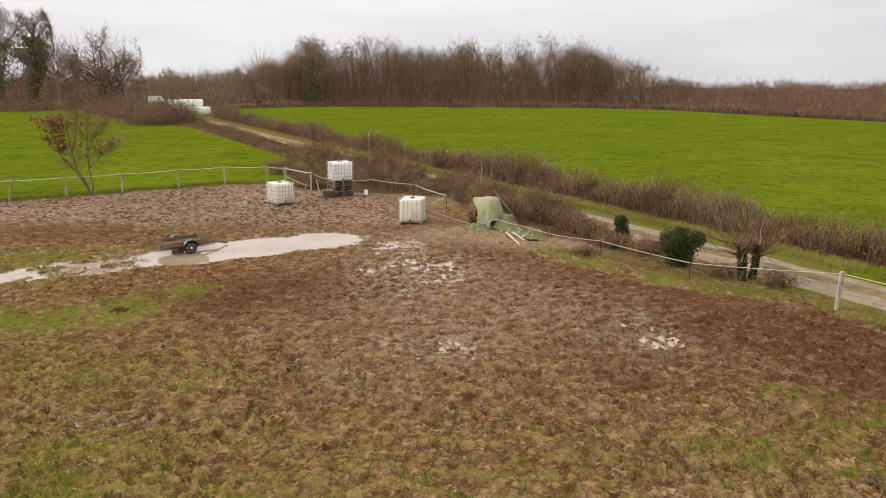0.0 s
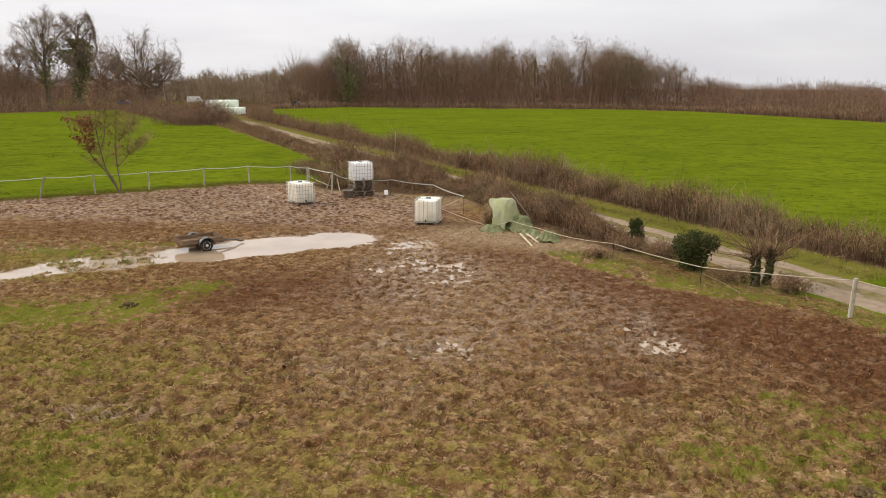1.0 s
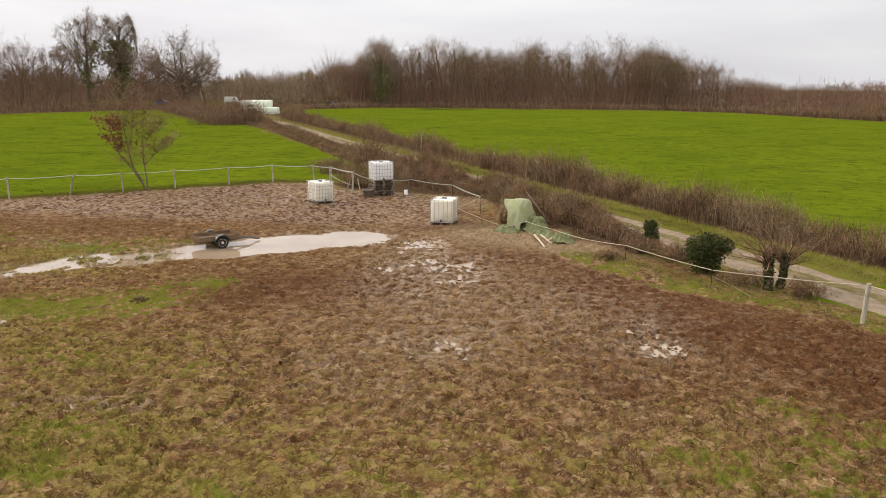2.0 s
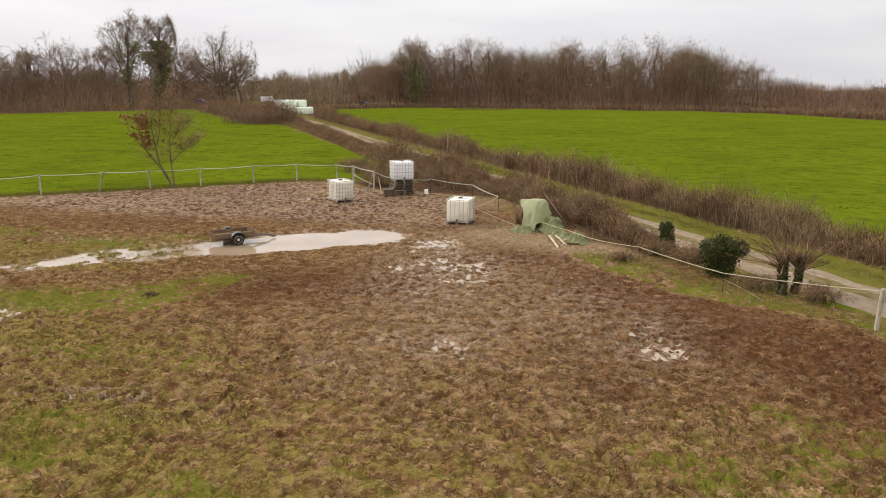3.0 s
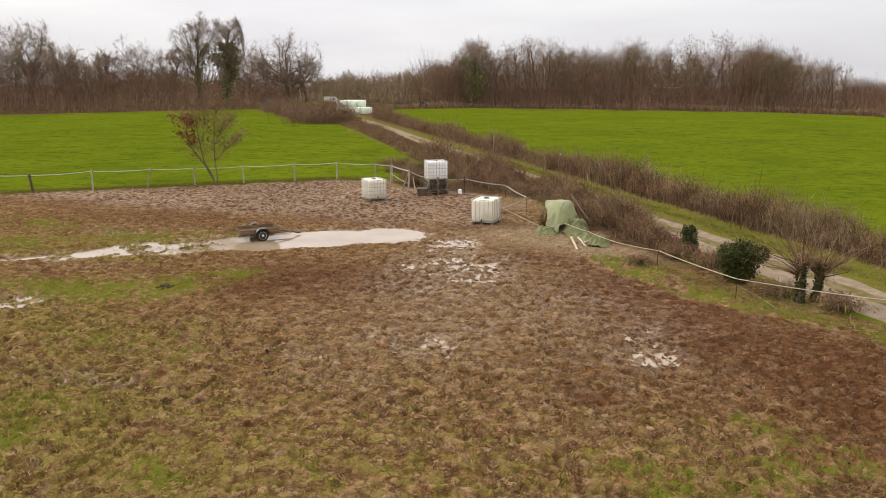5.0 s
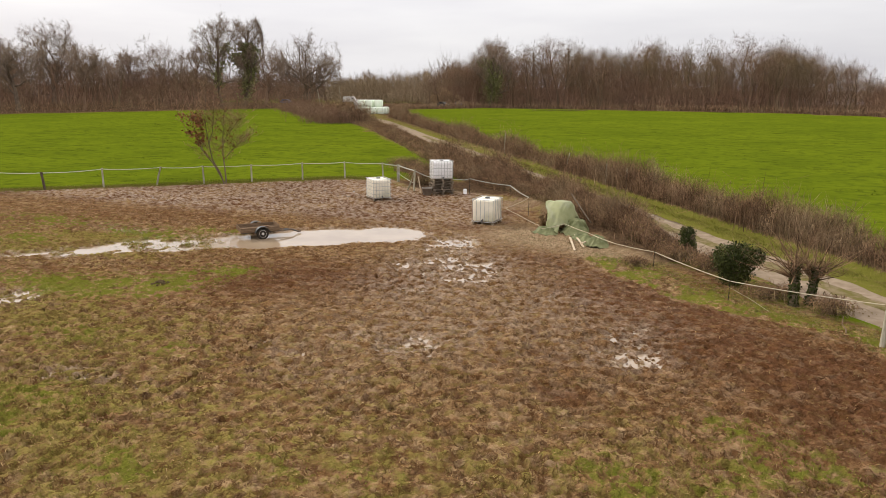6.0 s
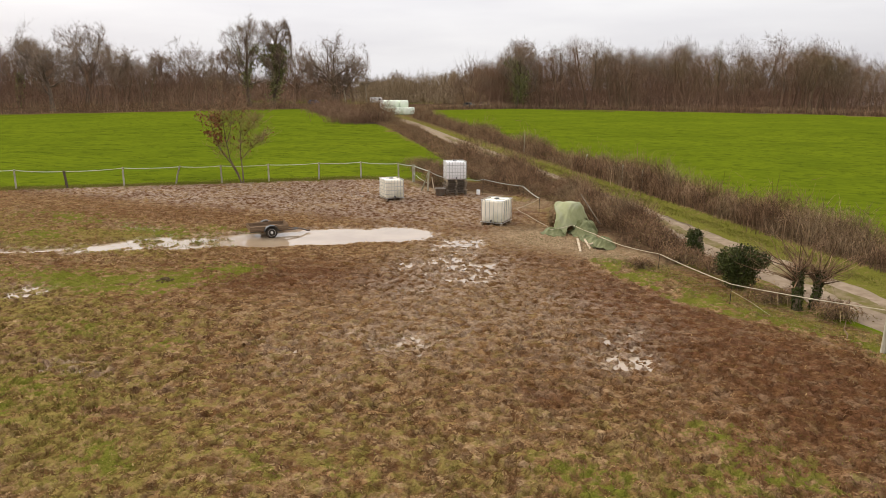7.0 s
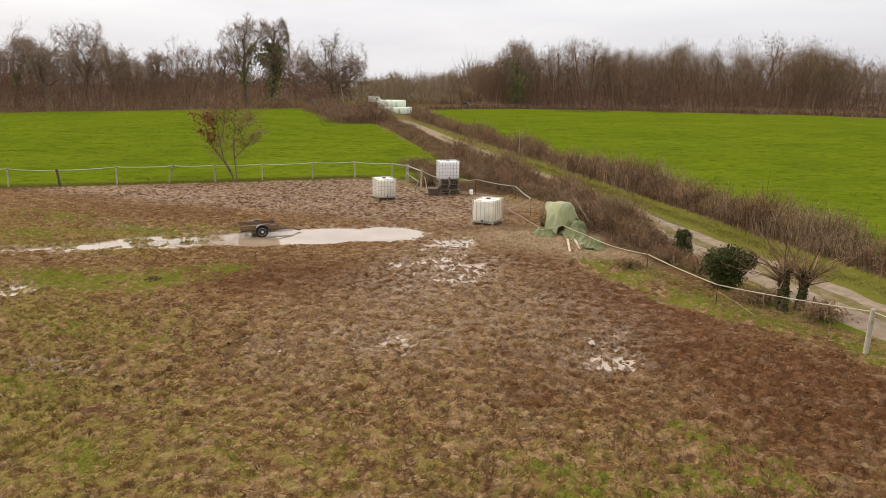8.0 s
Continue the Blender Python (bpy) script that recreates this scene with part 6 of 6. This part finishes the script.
def draped(X, Y):
    """Over the bale, hanging to the ground in front and behind, its end open on one side."""
    top = 1.20
    side = np.abs(Y + 0.05)
    h = top * (1 - 0.97 * np.clip((np.sqrt(side ** 2 + 0.01) - 0.22) / 0.72, 0, 1) ** 1.5) + 0.02
    h = h * (1 - 0.92 * np.clip((X - 0.12 * Y - 0.42) / 0.34, 0, 1) ** 1.2) * (1 - 0.16 * step(0.0, -0.6, X))
    under = np.where((np.abs(Y) < 0.57) & (X < 0.52), 0.58 + 0.53 * np.sqrt(np.clip(1 - (Y / 0.58) ** 2, 0, 1)) + 0.05, 0.0)
    h = np.maximum(h, under)
    edge = 0.10 * (fbm(X, Y, 0.4, 3, 91) - 0.5)
    mask = (X > -0.48 + 0.36 * step(-0.25, -0.85, Y) + edge) & (X < 0.72 - 0.2 * step(-0.3, -0.9, Y) + edge) & (Y > -1.10 + 0.9 * edge) & (Y < 1.0)
    return h, (mask, 0.7 * step(0.45, 0.8, np.maximum(side, X)) - 0.12)


heap_sheet("tarpaulin", "faded green tarpaulin draped over a hay bale", (*BALE, 0.03), 70, 84, (2.2, 2.8), draped, M_tarp, 201, -18, crease=1.25, fine=1.15)


def mound(a, b, h, seed):
    """A bunched heap of sheet, highest in the middle, with a ragged outline."""
    def form(X, Y):
        r = np.hypot(X / a, Y / b)
        edge = 0.30 * (fbm(X, Y, 0.35, 3, seed) - 0.5)
        return h * step(1.12, 0.25, r) * (0.75 + 0.5 * fbm(X, Y, 0.5, 2, seed + 1)), (r < 1.05 + edge, 0.75 * step(1.05, 0.6, r) - 0.1)
    return form


for (x, y), turn, (a, b, h), crease, seed in (((2.45, 29.55), -50, (0.85, 0.60, 0.55), 1.2, 202), ((1.32, 28.95), -12, (0.52, 0.40, 0.22), 1.1, 203), ((2.95, 28.35), -50, (0.62, 0.36, 0.18), 1.0, 204), ((3.62, 27.4), -35, (0.58, 0.42, 0.30), 1.2, 205)):
    heap_sheet("tarpaulin", "bunched dark green tarpaulin lying on straw beside a bale", (x, y, 0.02), 76, 56, (2.5 * a, 2.5 * b), mound(a, b, h, seed + 40), M_tarp2, seed, turn, crease=crease, fine=1.25)

for a, b, r in (((2.5, 28.0), (2.98, 26.25), 0.042), ((2.6, 28.6), (3.22, 26.85), 0.040), ((3.12, 26.95), (3.35, 28.1), 0.032)):
    d = Vector((b[0] - a[0], b[1] - a[1], 0))
    bm = box((d.length, r * 2, r * 1.1), (0, 0, 0), bevel=0.008)
    z = 0.10 if r > 0.033 else 0.16
    solo("plank", bm, M_peeled, "pale wooden plank lying on straw beside a tarpaulin", "plank", "loose planks by the tarpaulin", at=pose((a[0] + b[0]) / 2, (a[1] + b[1]) / 2, z, 0, 3, math.degrees(math.atan2(d.y, d.x))))

solo("pole", rod([(3.12, 30.7, -0.02), (2.5, 30.95, 0.72), (1.92, 31.2, 1.42)], [0.034, 0.032, 0.026], 7), M_pallet, "long wooden pole leaning into brambles", "pole")

solo("dead_branch", rod([(10.75, 19.75, 0.03), (10.78, 19.95, 0.07), (10.74, 20.3, 0.10), (10.82, 20.65, 0.20)], [0.018, 0.016, 0.012, 0.008], 7), M_board, "brown dead branch lying on the verge", "branch")


# ---- fences ----
def post(label, x, y, h, r, lean=(0, 0), mat=None, square=False, group="fence posts round the paddock"):
    z = float(ground_height(np.array([x]), np.array([y]))[0])
    bm = rod([(0, 0, -0.2), (lean[0] * 0.5, lean[1] * 0.5, h * 0.5), (lean[0], lean[1], h - 0.02), (lean[0], lean[1], h)], [r, r * 0.97, r * 0.95, r * 0.75], 4 if square else 9)
    ob = solo("fence_post", bm, mat or M_post, label, "fence post", group, at=pose(x, y, z, 0, 0, 20))
    ca, sa = math.cos(radians(20)), math.sin(radians(20))
    cap = part("insulator", box((0.035, 0.05, 0.05), (lean[0] * 0.93 + r, lean[1] * 0.93, h * 0.93), bevel=0.008), M_black, ob)
    return (x + lean[0] * ca - lean[1] * sa, y + lean[0] * sa + lean[1] * ca, z + h * 0.94)


FP = [(-45.0, 16.2, 0.0), (-41.2, 19.4, 0.1), (-37.4, 22.7, -0.1), (-33.6, 26.0, 0.0), (-29.9, 28.9, 0.0), (-27.4, 30.2, -0.12), (-25.4, 32.4, 0.0), (-23.3, 34.3, 0.34), (-21.1, 35.9, -0.04), (-18.95, 37.7, 0.0), (-16.7, 39.95, 0.0), (-14.6, 41.7, -0.02), (-12.0, 42.0, -0.05)]
tops = []
for i, (x, y, ln) in enumerate(FP):
    dark_one = i in (5,)
    tops.append(post("short dark wooden fence post" if dark_one else "leaning grey wooden fence post" if abs(ln) > 0.3 else "slim grey wooden fence post carrying white tape", x, y, 1.02 if dark_one else 1.13, 0.05 if not dark_one else 0.07, (ln, 0.1 * ln), M_postdark if dark_one else M_post))


def tape(label, pts, width, mat, sag=0.05, name="fence_tape", flat=True):
    """A band or cord hung from post to post."""
    line = []
    for (a, b) in zip(pts, pts[1:]):
        for k in range(8):
            f = k / 8
            p = [a[i] + (b[i] - a[i]) * f for i in range(3)]
            p[2] -= sag * 4 * f * (1 - f)
            line.append(p)
    line.append(list(pts[-1]))
    if flat:
        bm = bmesh.new()
        prev = None
        for i, p in enumerate(line):
            q = line[min(i + 1, len(line) - 1)]
            o = line[max(i - 1, 0)]
            d = Vector((q[0] - o[0], q[1] - o[1], 0)).normalized()
            s = Vector((-d.y, d.x, 0)) * 0.002
            up = Vector((0, 0, width / 2))
            c = Vector(p)
            ring = [bm.verts.new(c + s + up), bm.verts.new(c + s - up), bm.verts.new(c - s - up), bm.verts.new(c - s + up)]
            if prev:
                for k in range(4):
                    bm.faces.new((prev[k], prev[(k + 1) % 4], ring[(k + 1) % 4], ring[k]))
            prev = ring
    else:
        bm = rod(line, width / 2, 5)
    return solo(name, bm, mat, label, "fence tape" if flat else "fence rope")


tape("white electric fence tape along the paddock", tops, 0.036, M_tape, 0.05)
corner = post("stout grey corner fence post", -10.75, 41.55, 1.12, 0.10)
brace = post("grey wooden post with a leaning brace", -8.25, 38.05, 1.22, 0.055, (0.06, 0.0))
solo("brace", rod([(-8.75, 38.3, 0.0), (-8.5, 38.2, 0.5), (-8.27, 38.08, 1.08)], 0.045, 7), M_post, "wooden strut leaning against a post", "strut")
solo("stake", rod([(-7.55, 37.45, -0.1), (-7.65, 37.5, 0.4), (-7.78, 37.55, 0.95)], [0.03, 0.032, 0.028], 7), M_peeled, "pale peeled stake standing in mud", "stake")
tape("white electric fence tape turning the corner", [tops[-1], corner, brace], 0.045, M_tape, 0.03)
k5 = post("thin black plastic fence stake", -4.95, 38.2, 0.95, 0.014, mat=M_black)
k3 = post("thin black plastic fence stake", -2.45, 37.6, 0.72, 0.010, mat=M_black)
k4 = post("thin black plastic fence stake", -0.28, 32.7, 0.88, 0.010, mat=M_black)
tape("white fence tape running behind stacked pallets", [brace, (-7.3, 38.3, 0.85), (-5.6, 38.4, 0.8), k5, k3, k4], 0.035, M_tape, 0.05)
tape("lower white fence cord at the corner", [(-10.75, 41.45, 0.62), (-9.2, 39.6, 0.42), (-8.3, 38.4, 0.45)], 0.02, M_tape, 0.04, "fence_rope", False)
k2 = post("thin black plastic fence stake", 5.85, 25.0, 0.56, 0.009, mat=M_black)
k1 = post("thin black plastic fence stake", 8.1, 21.55, 0.62, 0.009, mat=M_black)
rp = post("weathered grey wooden post by the lane", 11.38, 19.05, 1.10, 0.062, (0.03, 0))
rp2 = post("weathered grey wooden post by the lane", 15.6, 12.6, 1.18, 0.08)
tape("yellowed fence rope slumped to the ground", [k4, (-0.75, 32.75, 0.62), (-1.45, 32.9, 0.3), (-0.8, 32.6, 0.1), (0.7, 30.4, 0.08), (1.2, 28.75, 0.26), (2.1, 28.95, 0.50), (3.2, 27.7, 0.46), (4.4, 26.3, 0.42), k2], 0.024, M_rope, 0.02, "fence_rope", False)
tape("cream fence rope along the verge", [k2, k1, rp, rp2], 0.026, M_rope, 0.03, "fence_rope", False)
tape("thin cord pegged down from a fence stake", [(8.1, 21.5, 0.45), (8.6, 21.2, 0.28), (9.1, 20.9, 0.05)], 0.008, M_rope, 0.0, "fence_rope", False)

for s, u, h, ln in ((-36.6, 2.75, 1.7, 0.05), (-22.5, 3.0, 1.15, 0.25), (-15.6, 2.9, 1.15, 0.0), (-13.0, 2.95, 1.15, 0.0)):
    x, y = lane_xy(s, u)
    post("old pale fence post standing in a hedge", float(x), float(y), h, 0.045, (ln, 0), M_post, group="old posts in the hedge")


# ---- bucket, can and odds and ends ----
def tub():
    e = thing("tub", "battered grey-brown plastic feed tub on mud", "tub", (-7.05, 37.05, 0.02), 10)
    part("body", lathe([(0.20, 0.0), (0.23, 0.02), (0.29, 0.36), (0.31, 0.37), (0.31, 0.40), (0.275, 0.40), (0.215, 0.05)], 22), M_bucket, e)
    part("handle", rod([(-0.30, 0, 0.36), (-0.26, 0.12, 0.42), (0, 0.27, 0.43), (0.26, 0.12, 0.42), (0.30, 0, 0.36)], 0.008, 6), M_steeldark, e)


tub()


def canister():
    e = thing("canister", "small white plastic canister beside a pallet stack", "canister", (-5.15, 38.0, 0.03), 25)
    part("body", box((0.2, 0.15, 0.3), (0, 0, 0.15), bevel=0.035, segs=2), M_plasticB, e)
    part("cap", lathe([(0.03, 0.29), (0.03, 0.34), (0.02, 0.345)], 10), M_dark, e)


canister()


def timber_pile():
    x, y = polar(-27.2, 118)
    e = thing("timber_pile", "small pile of grey boards at the edge of a field", "timber", (x, y, 0.0), 25)
    for i in range(7):
        part("board", box((2.6, 0.22, 0.10), (0.1 * (i % 3), -0.35 + 0.28 * (i % 4), 0.08 + 0.14 * (i // 4)), (0, 0, 4 * (i % 3) - 4), bevel=0.01), M_board, e)


timber_pile()


# ---- wrapped silage bales ----
def silage_bales():
    bm = lathe([(0.55, 0.0), (0.72, 0.03), (0.79, 0.16), (0.80, 0.75), (0.79, 1.34), (0.72, 1.47), (0.5, 1.5)], 22)
    proto = solo("silage_bale", bm, M_wrap, "round silage bale in pale green plastic wrap, stacked", "silage bale", "stack of wrapped bales", at=pose(-65.2, 144.4, 0.02))
    ax = Vector((0.98, 0.18, 0)).normalized()
    back = Vector((-0.18, 0.98, 0))
    o = Vector((-65.2, 144.4, 0.02))
    for row in range(3):
        for i in range(4):
            if row or i:
                copy_thing(proto, Matrix.Translation(o + ax * 1.66 * i + back * 1.66 * row + ax * 0.15 * row))
    for row in range(3):
        for i in range(3):
            if not (row == 0 and i == 2):
                copy_thing(proto, Matrix.Translation(o + ax * (1.66 * i + 0.45) + back * (1.66 * row + 0.3) + Vector((0, 0, 1.51))))


silage_bales()


# ---- vehicles far off ----
def vehicle(name, label, category, at, turn, size, mat, tall):
    L, W, H = size
    e = thing(name, label, category, at, turn)
    bm = bmesh.new()
    if tall:
        prof = [(-L / 2, 0.35), (L / 2 - 0.05, 0.35), (L / 2, 0.9), (L / 2 - 0.45, 1.15), (L / 2 - 1.1, H - 0.05), (L / 2 - 1.4, H), (-L / 2 + 0.1, H), (-L / 2, H - 0.15)]
    else:
        prof = [(-L / 2, 0.3), (L / 2, 0.3), (L / 2, 0.75), (L / 2 - 0.2, 0.85), (L / 2 - 1.1, 0.98), (L / 2 - 1.8, H), (-L / 2 + 0.9, H), (-L / 2 + 0.15, 0.98), (-L / 2, 0.85)]
    a = [bm.verts.new((x, -W / 2, z)) for x, z in prof]
    b = [bm.verts.new((x, W / 2, z)) for x, z in prof]
    bm.faces.new(a)
    bm.faces.new(b[::-1])
    for i in range(len(prof)):
        bm.faces.new((a[i], a[(i + 1) % len(prof)], b[(i + 1) % len(prof)], b[i]))
    bmesh.ops.bevel(bm, geom=bm.edges[:], offset=0.05, segments=2, affect="EDGES")
    body = part("body", bm, mat, e)
    for y in (-W / 2 - 0.004, W / 2 + 0.004):
        if tall:
            part("window", box((0.7, 0.012, 0.5), (L / 2 - 1.35, y, H - 0.75), bevel=0.004), M_glass, body)
        else:
            part("window", box((1.5, 0.012, 0.32), (-0.15, y, H - 0.26), bevel=0.004), M_glass, body)
    for x in (-L / 2 + 0.8, L / 2 - 0.85):
        for y in (-W / 2 + 0.1, W / 2 - 0.1):
            ty = lathe([(0.2, -0.1), (0.31, -0.09), (0.32, 0.0), (0.31, 0.09), (0.2, 0.1)], 18, "y")
            bmesh.ops.translate(ty, verts=ty.verts, vec=(x, y, 0.32))
            part("wheel", ty, M_black, e)
    return e


vehicle("van", "white van parked near a spreading oak", "van", (*polar(-27.4, 265), 0.0), 10, (5.0, 2.0, 2.4), M_white, True)
vehicle("car", "blue car parked beyond the pasture", "car", (*polar(-18.75, 232), 0.0), 15, (4.2, 1.75, 1.5), M_blue, False)
vehicle("car", "dark car parked beyond the pasture", "car", (*polar(-20.0, 222), 0.0), -20, (4.0, 1.7, 1.55), M_dark, False)
vehicle("car", "blue car parked under far trees", "car", (*polar(-32.3, 250), 0.0), 0, (4.2, 1.75, 1.5), M_blue, False)
vehicle("horse_box", "small white box trailer behind wrapped bales", "trailer", (*polar(-26.6, 182), 0.0), 30, (3.2, 2.0, 2.7), M_white, True)

for az, d, h, ln in ((-29.7, 186, 5.2, -0.9), (-28.1, 196, 6.0, -0.6)):
    x, y = polar(az, d)
    solo("pole", rod([(0, 0, -0.3), (ln * 0.5, 0, h * 0.5), (ln, 0, h)], [0.085, 0.08, 0.06], 8), M_post, "pale leaning wooden pole in scrub", "pole", at=pose(x, y, 0.0))


# ---- grass and straw blades ----
def blades(name, label, count, place, height, width, mat, seed, keep=None, category="grass"):
    rng = np.random.default_rng(seed)
    x, y = place(rng, count)
    if keep is not None:
        ok = keep(x, y, rng)
        x, y = x[ok], y[ok]
    n = len(x)
    z = ground_height(x, y)
    a = rng.random(n) * 6.283
    h = height * (0.5 + 0.9 * rng.random(n))
    lean = 1.5 * rng.random(n)
    d = rng.random(n) * 6.283
    w = width * (0.6 + 0.8 * rng.random(n))
    base = np.stack([x, y, z - 0.01], 1)
    side = np.stack([np.cos(a) * w, np.sin(a) * w, np.zeros(n)], 1)
    tip = base + np.stack([np.cos(d) * lean * h, np.sin(d) * lean * h, h], 1)
    V = np.stack([base - side, base + side, tip], axis=1).reshape(-1, 3)
    F = np.arange(n * 3).reshape(n, 3)
    return solo(name, mesh_from(name, V, F), mat, label, category, kind="stuff")


def strip(line, width, tuft=0.12):
    def place(rng, n):
        seg = np.array(line)
        ln = np.hypot(*(seg[1:] - seg[:-1]).T)
        m = max(1, n // 14)
        k = rng.choice(len(ln), m, p=ln / ln.sum())
        p = seg[k] + (seg[k + 1] - seg[k]) * rng.random(m)[:, None] + rng.normal(0, width * 0.5, (m, 2))
        p = np.repeat(p, 14, axis=0) + rng.normal(0, tuft, (m * 14, 2))
        return p[:, 0], p[:, 1]
    return place


def patch(boxes, tuft=0.10, per=12):
    def place(rng, n):
        m = max(1, n // per)
        b = np.array(boxes)
        k = rng.choice(len(b), m, p=b[:, 4] / b[:, 4].sum())
        p = b[k, :2] + rng.normal(0, 0.55, (m, 2)) * b[k, 2:4]
        p = np.repeat(p, per, axis=0) + rng.normal(0, tuft, (m * per, 2))
        return p[:, 0], p[:, 1]
    return place


def dry_spot(x, y, rng):
    return (ground_height(x, y) > WATER_Z + 0.005) & inside(x, y, PADDOCK)


blades("grass", "thin short grass on trampled mud", 30000, patch([(-10.6, 16.2, 2.6, 0.9, 3), (-7.6, 17.6, 1.4, 1.0, 1.5), (-6.8, 19.3, 0.9, 0.7, 0.7), (-13.8, 22.5, 2.0, 0.9, 1.5), (-16.8, 19.9, 1.8, 1.0, 1), (-6.0, 13.0, 2.4, 1.0, 1.2), (-1.1, 8.6, 1.4, 0.9, 1.2), (-4.4, 9.4, 2.0, 1.2, 2), (8.6, 12.4, 1.8, 1.4, 1.8), (6.8, 10.8, 1.6, 1.0, 1.6), (2.0, 9.6, 2.4, 1.0, 0.8)]), 0.035, 0.006, M_blade, 71, dry_spot)
blades("dry_grass", "dull withered grass on the verge", 9000, strip([(4.6, 26.0), (7.3, 22.9), (9.2, 21.1), (11.4, 19.9), (14.0, 16.6), (17.0, 11.8)], 1.2), 0.05, 0.007, M_strawblade, 78)
blades("grass", "green verge grass between mud and lane", 10000, strip([(5.4, 25.3), (7.3, 22.9), (9.2, 21.1), (11.4, 19.9), (14.0, 16.6), (17.0, 11.8)], 0.9), 0.045, 0.008, M_blade, 72)
blades("grass", "green verge grass below the far hedge", 22000, strip([lane_xy(-30, 2.0), lane_xy(34, 2.0)], 0.7), 0.09, 0.009, M_blade, 73)
blades("grass", "rough grass along a fence line", 26000, strip([(-34, 25.4), (-23.1, 34.8), (-14.6, 42.1), (-12.0, 42.6)], 1.1), 0.08, 0.012, M_blade, 74)
blades("grass", "drowned grass tufts standing in a wet strip", 2200, strip([(-9.9, 22.8), (-11.4, 21.9), (-13.2, 20.8)], 1.3, 0.10), 0.09, 0.008, M_blade, 76)
blades("dry_grass", "pale dry grass and straw round a tarpaulin", 7000, patch([(2.2, 27.4, 2.6, 1.5, 3), (4.8, 25.6, 1.6, 1.0, 2), (0.0, 29.0, 1.2, 1.4, 1), (-1.2, 36.0, 2.4, 1.4, 2), (-6.0, 39.2, 3.2, 0.6, 1)], 0.12), 0.07, 0.006, M_strawblade, 75)


def spread_over(x0, x1, y0, y1, per, tuft):
    def place(rng, n):
        m = n // per
        p = np.stack([rng.uniform(x0, x1, m), y0 + (y1 - y0) * rng.random(m) ** 1.3], 1)
        p = np.repeat(p, per, axis=0) + rng.normal(0, tuft, (m * per, 2)) * np.array([1.6, 1.0])
        return p[:, 0], p[:, 1]
    return place


blades("grass_tufts", "darker tufts of grass in a green pasture", 34000, spread_over(-60, 60, 26, 120, 60, 0.36), 0.05, 0.04, M_tuft, 81, lambda x, y, rng: inside(x, y, RIGHT_FIELD))
blades("grass_tufts", "darker tufts of grass in a green pasture", 14000, spread_over(-75, -12, 34, 110, 44, 0.34), 0.05, 0.04, M_tuft, 82, lambda x, y, rng: inside(x, y, LEFT_FIELD))


# ---- trodden stalks in the mud ----
def stalks(label, count, length, width, mat, seed):
    """Short bent stalks and rotten stems trodden flat into the earth, two thin faces each."""
    rng = np.random.default_rng(seed)
    x, y = paddock_spots(rng, count)
    ok = inside(x, y, PADDOCK) & (fbm(x, y, 0.7, 3, seed) > 0.42)
    x, y = x[ok], y[ok]
    a = rng.normal(0, 0.75, len(x)) + np.where(rng.random(len(x)) < 0.5, 0, np.pi)
    ln = length * (0.4 + 0.9 * rng.random(len(x)))
    bend = rng.normal(0, 0.5, len(x))
    P = [(x, y)]
    for k in range(2):
        px, py = P[-1]
        P.append((px + np.cos(a + k * bend) * ln * 0.5, py + np.sin(a + k * bend) * ln * 0.5))
    pts = [np.stack([px, py, ground_height(px, py) + lift], 1) for (px, py), lift in zip(P, (0.0, 0.022, 0.006))]
    ok = np.min([q[:, 2] for q in pts], axis=0) > WATER_Z + 0.01
    pts = [q[ok] for q in pts]
    a = a[ok]
    w = width * (0.6 + 0.8 * rng.random(len(a)))
    side = np.stack([-np.sin(a) * w, np.cos(a) * w, np.zeros(len(a))], 1)
    V = np.stack([pts[0] - side, pts[0] + side, pts[1] + side, pts[1] - side, pts[2]], axis=1).reshape(-1, 3)
    b = np.arange(len(a))[:, None] * 5
    me = mesh_from("trodden_stalks", V, [np.concatenate([b + 3, b + 2, b + 4], 1), np.concatenate([b, b + 1, b + 2, b + 3], 1)])
    solo("trodden_stalks", me, mat, label, "straw", kind="stuff")


def paddock_spots(rng, n):
    y = 5.5 + 26 * rng.random(n) ** 1.5
    return rng.uniform(-0.62, 0.72, n) * (y + 3) + 1.5, y


stalks("pale dead stalks trodden into mud", 9000, 0.09, 0.004, M_stalk, 91)


# ---- dung heaps ----
def dung_heap(label, x, y, lumps, spread_r, seed):
    """A low pile of dark round droppings pressed into the mud."""
    rng = np.random.default_rng(seed)
    z = float(ground_height(np.array([x]), np.array([y]))[0])
    bm = bmesh.new()
    for _ in range(lumps):
        r = 0.035 + 0.03 * rng.random()
        d = spread_r * rng.random() ** 0.7
        a = rng.random() * 6.283
        m = pose(d * math.cos(a), d * math.sin(a), 0.02 + (spread_r - d) * 0.28, rng.random() * 90, 0, rng.random() * 90)
        bmesh.ops.create_icosphere(bm, subdivisions=1, radius=r, matrix=m @ Matrix.Diagonal((1.2, 0.9, 0.75, 1)))
    solo("dung_heap", bm, M_dung, label, "dung", "droppings in the paddock", "stuff", at=pose(x, y, z, 0, 0, 0))


dung_heap("dark heap of droppings on patchy grass", -7.8, 17.1, 26, 0.24, 301)
dung_heap("dark heap of droppings near a verge", 8.0, 10.2, 22, 0.20, 302)
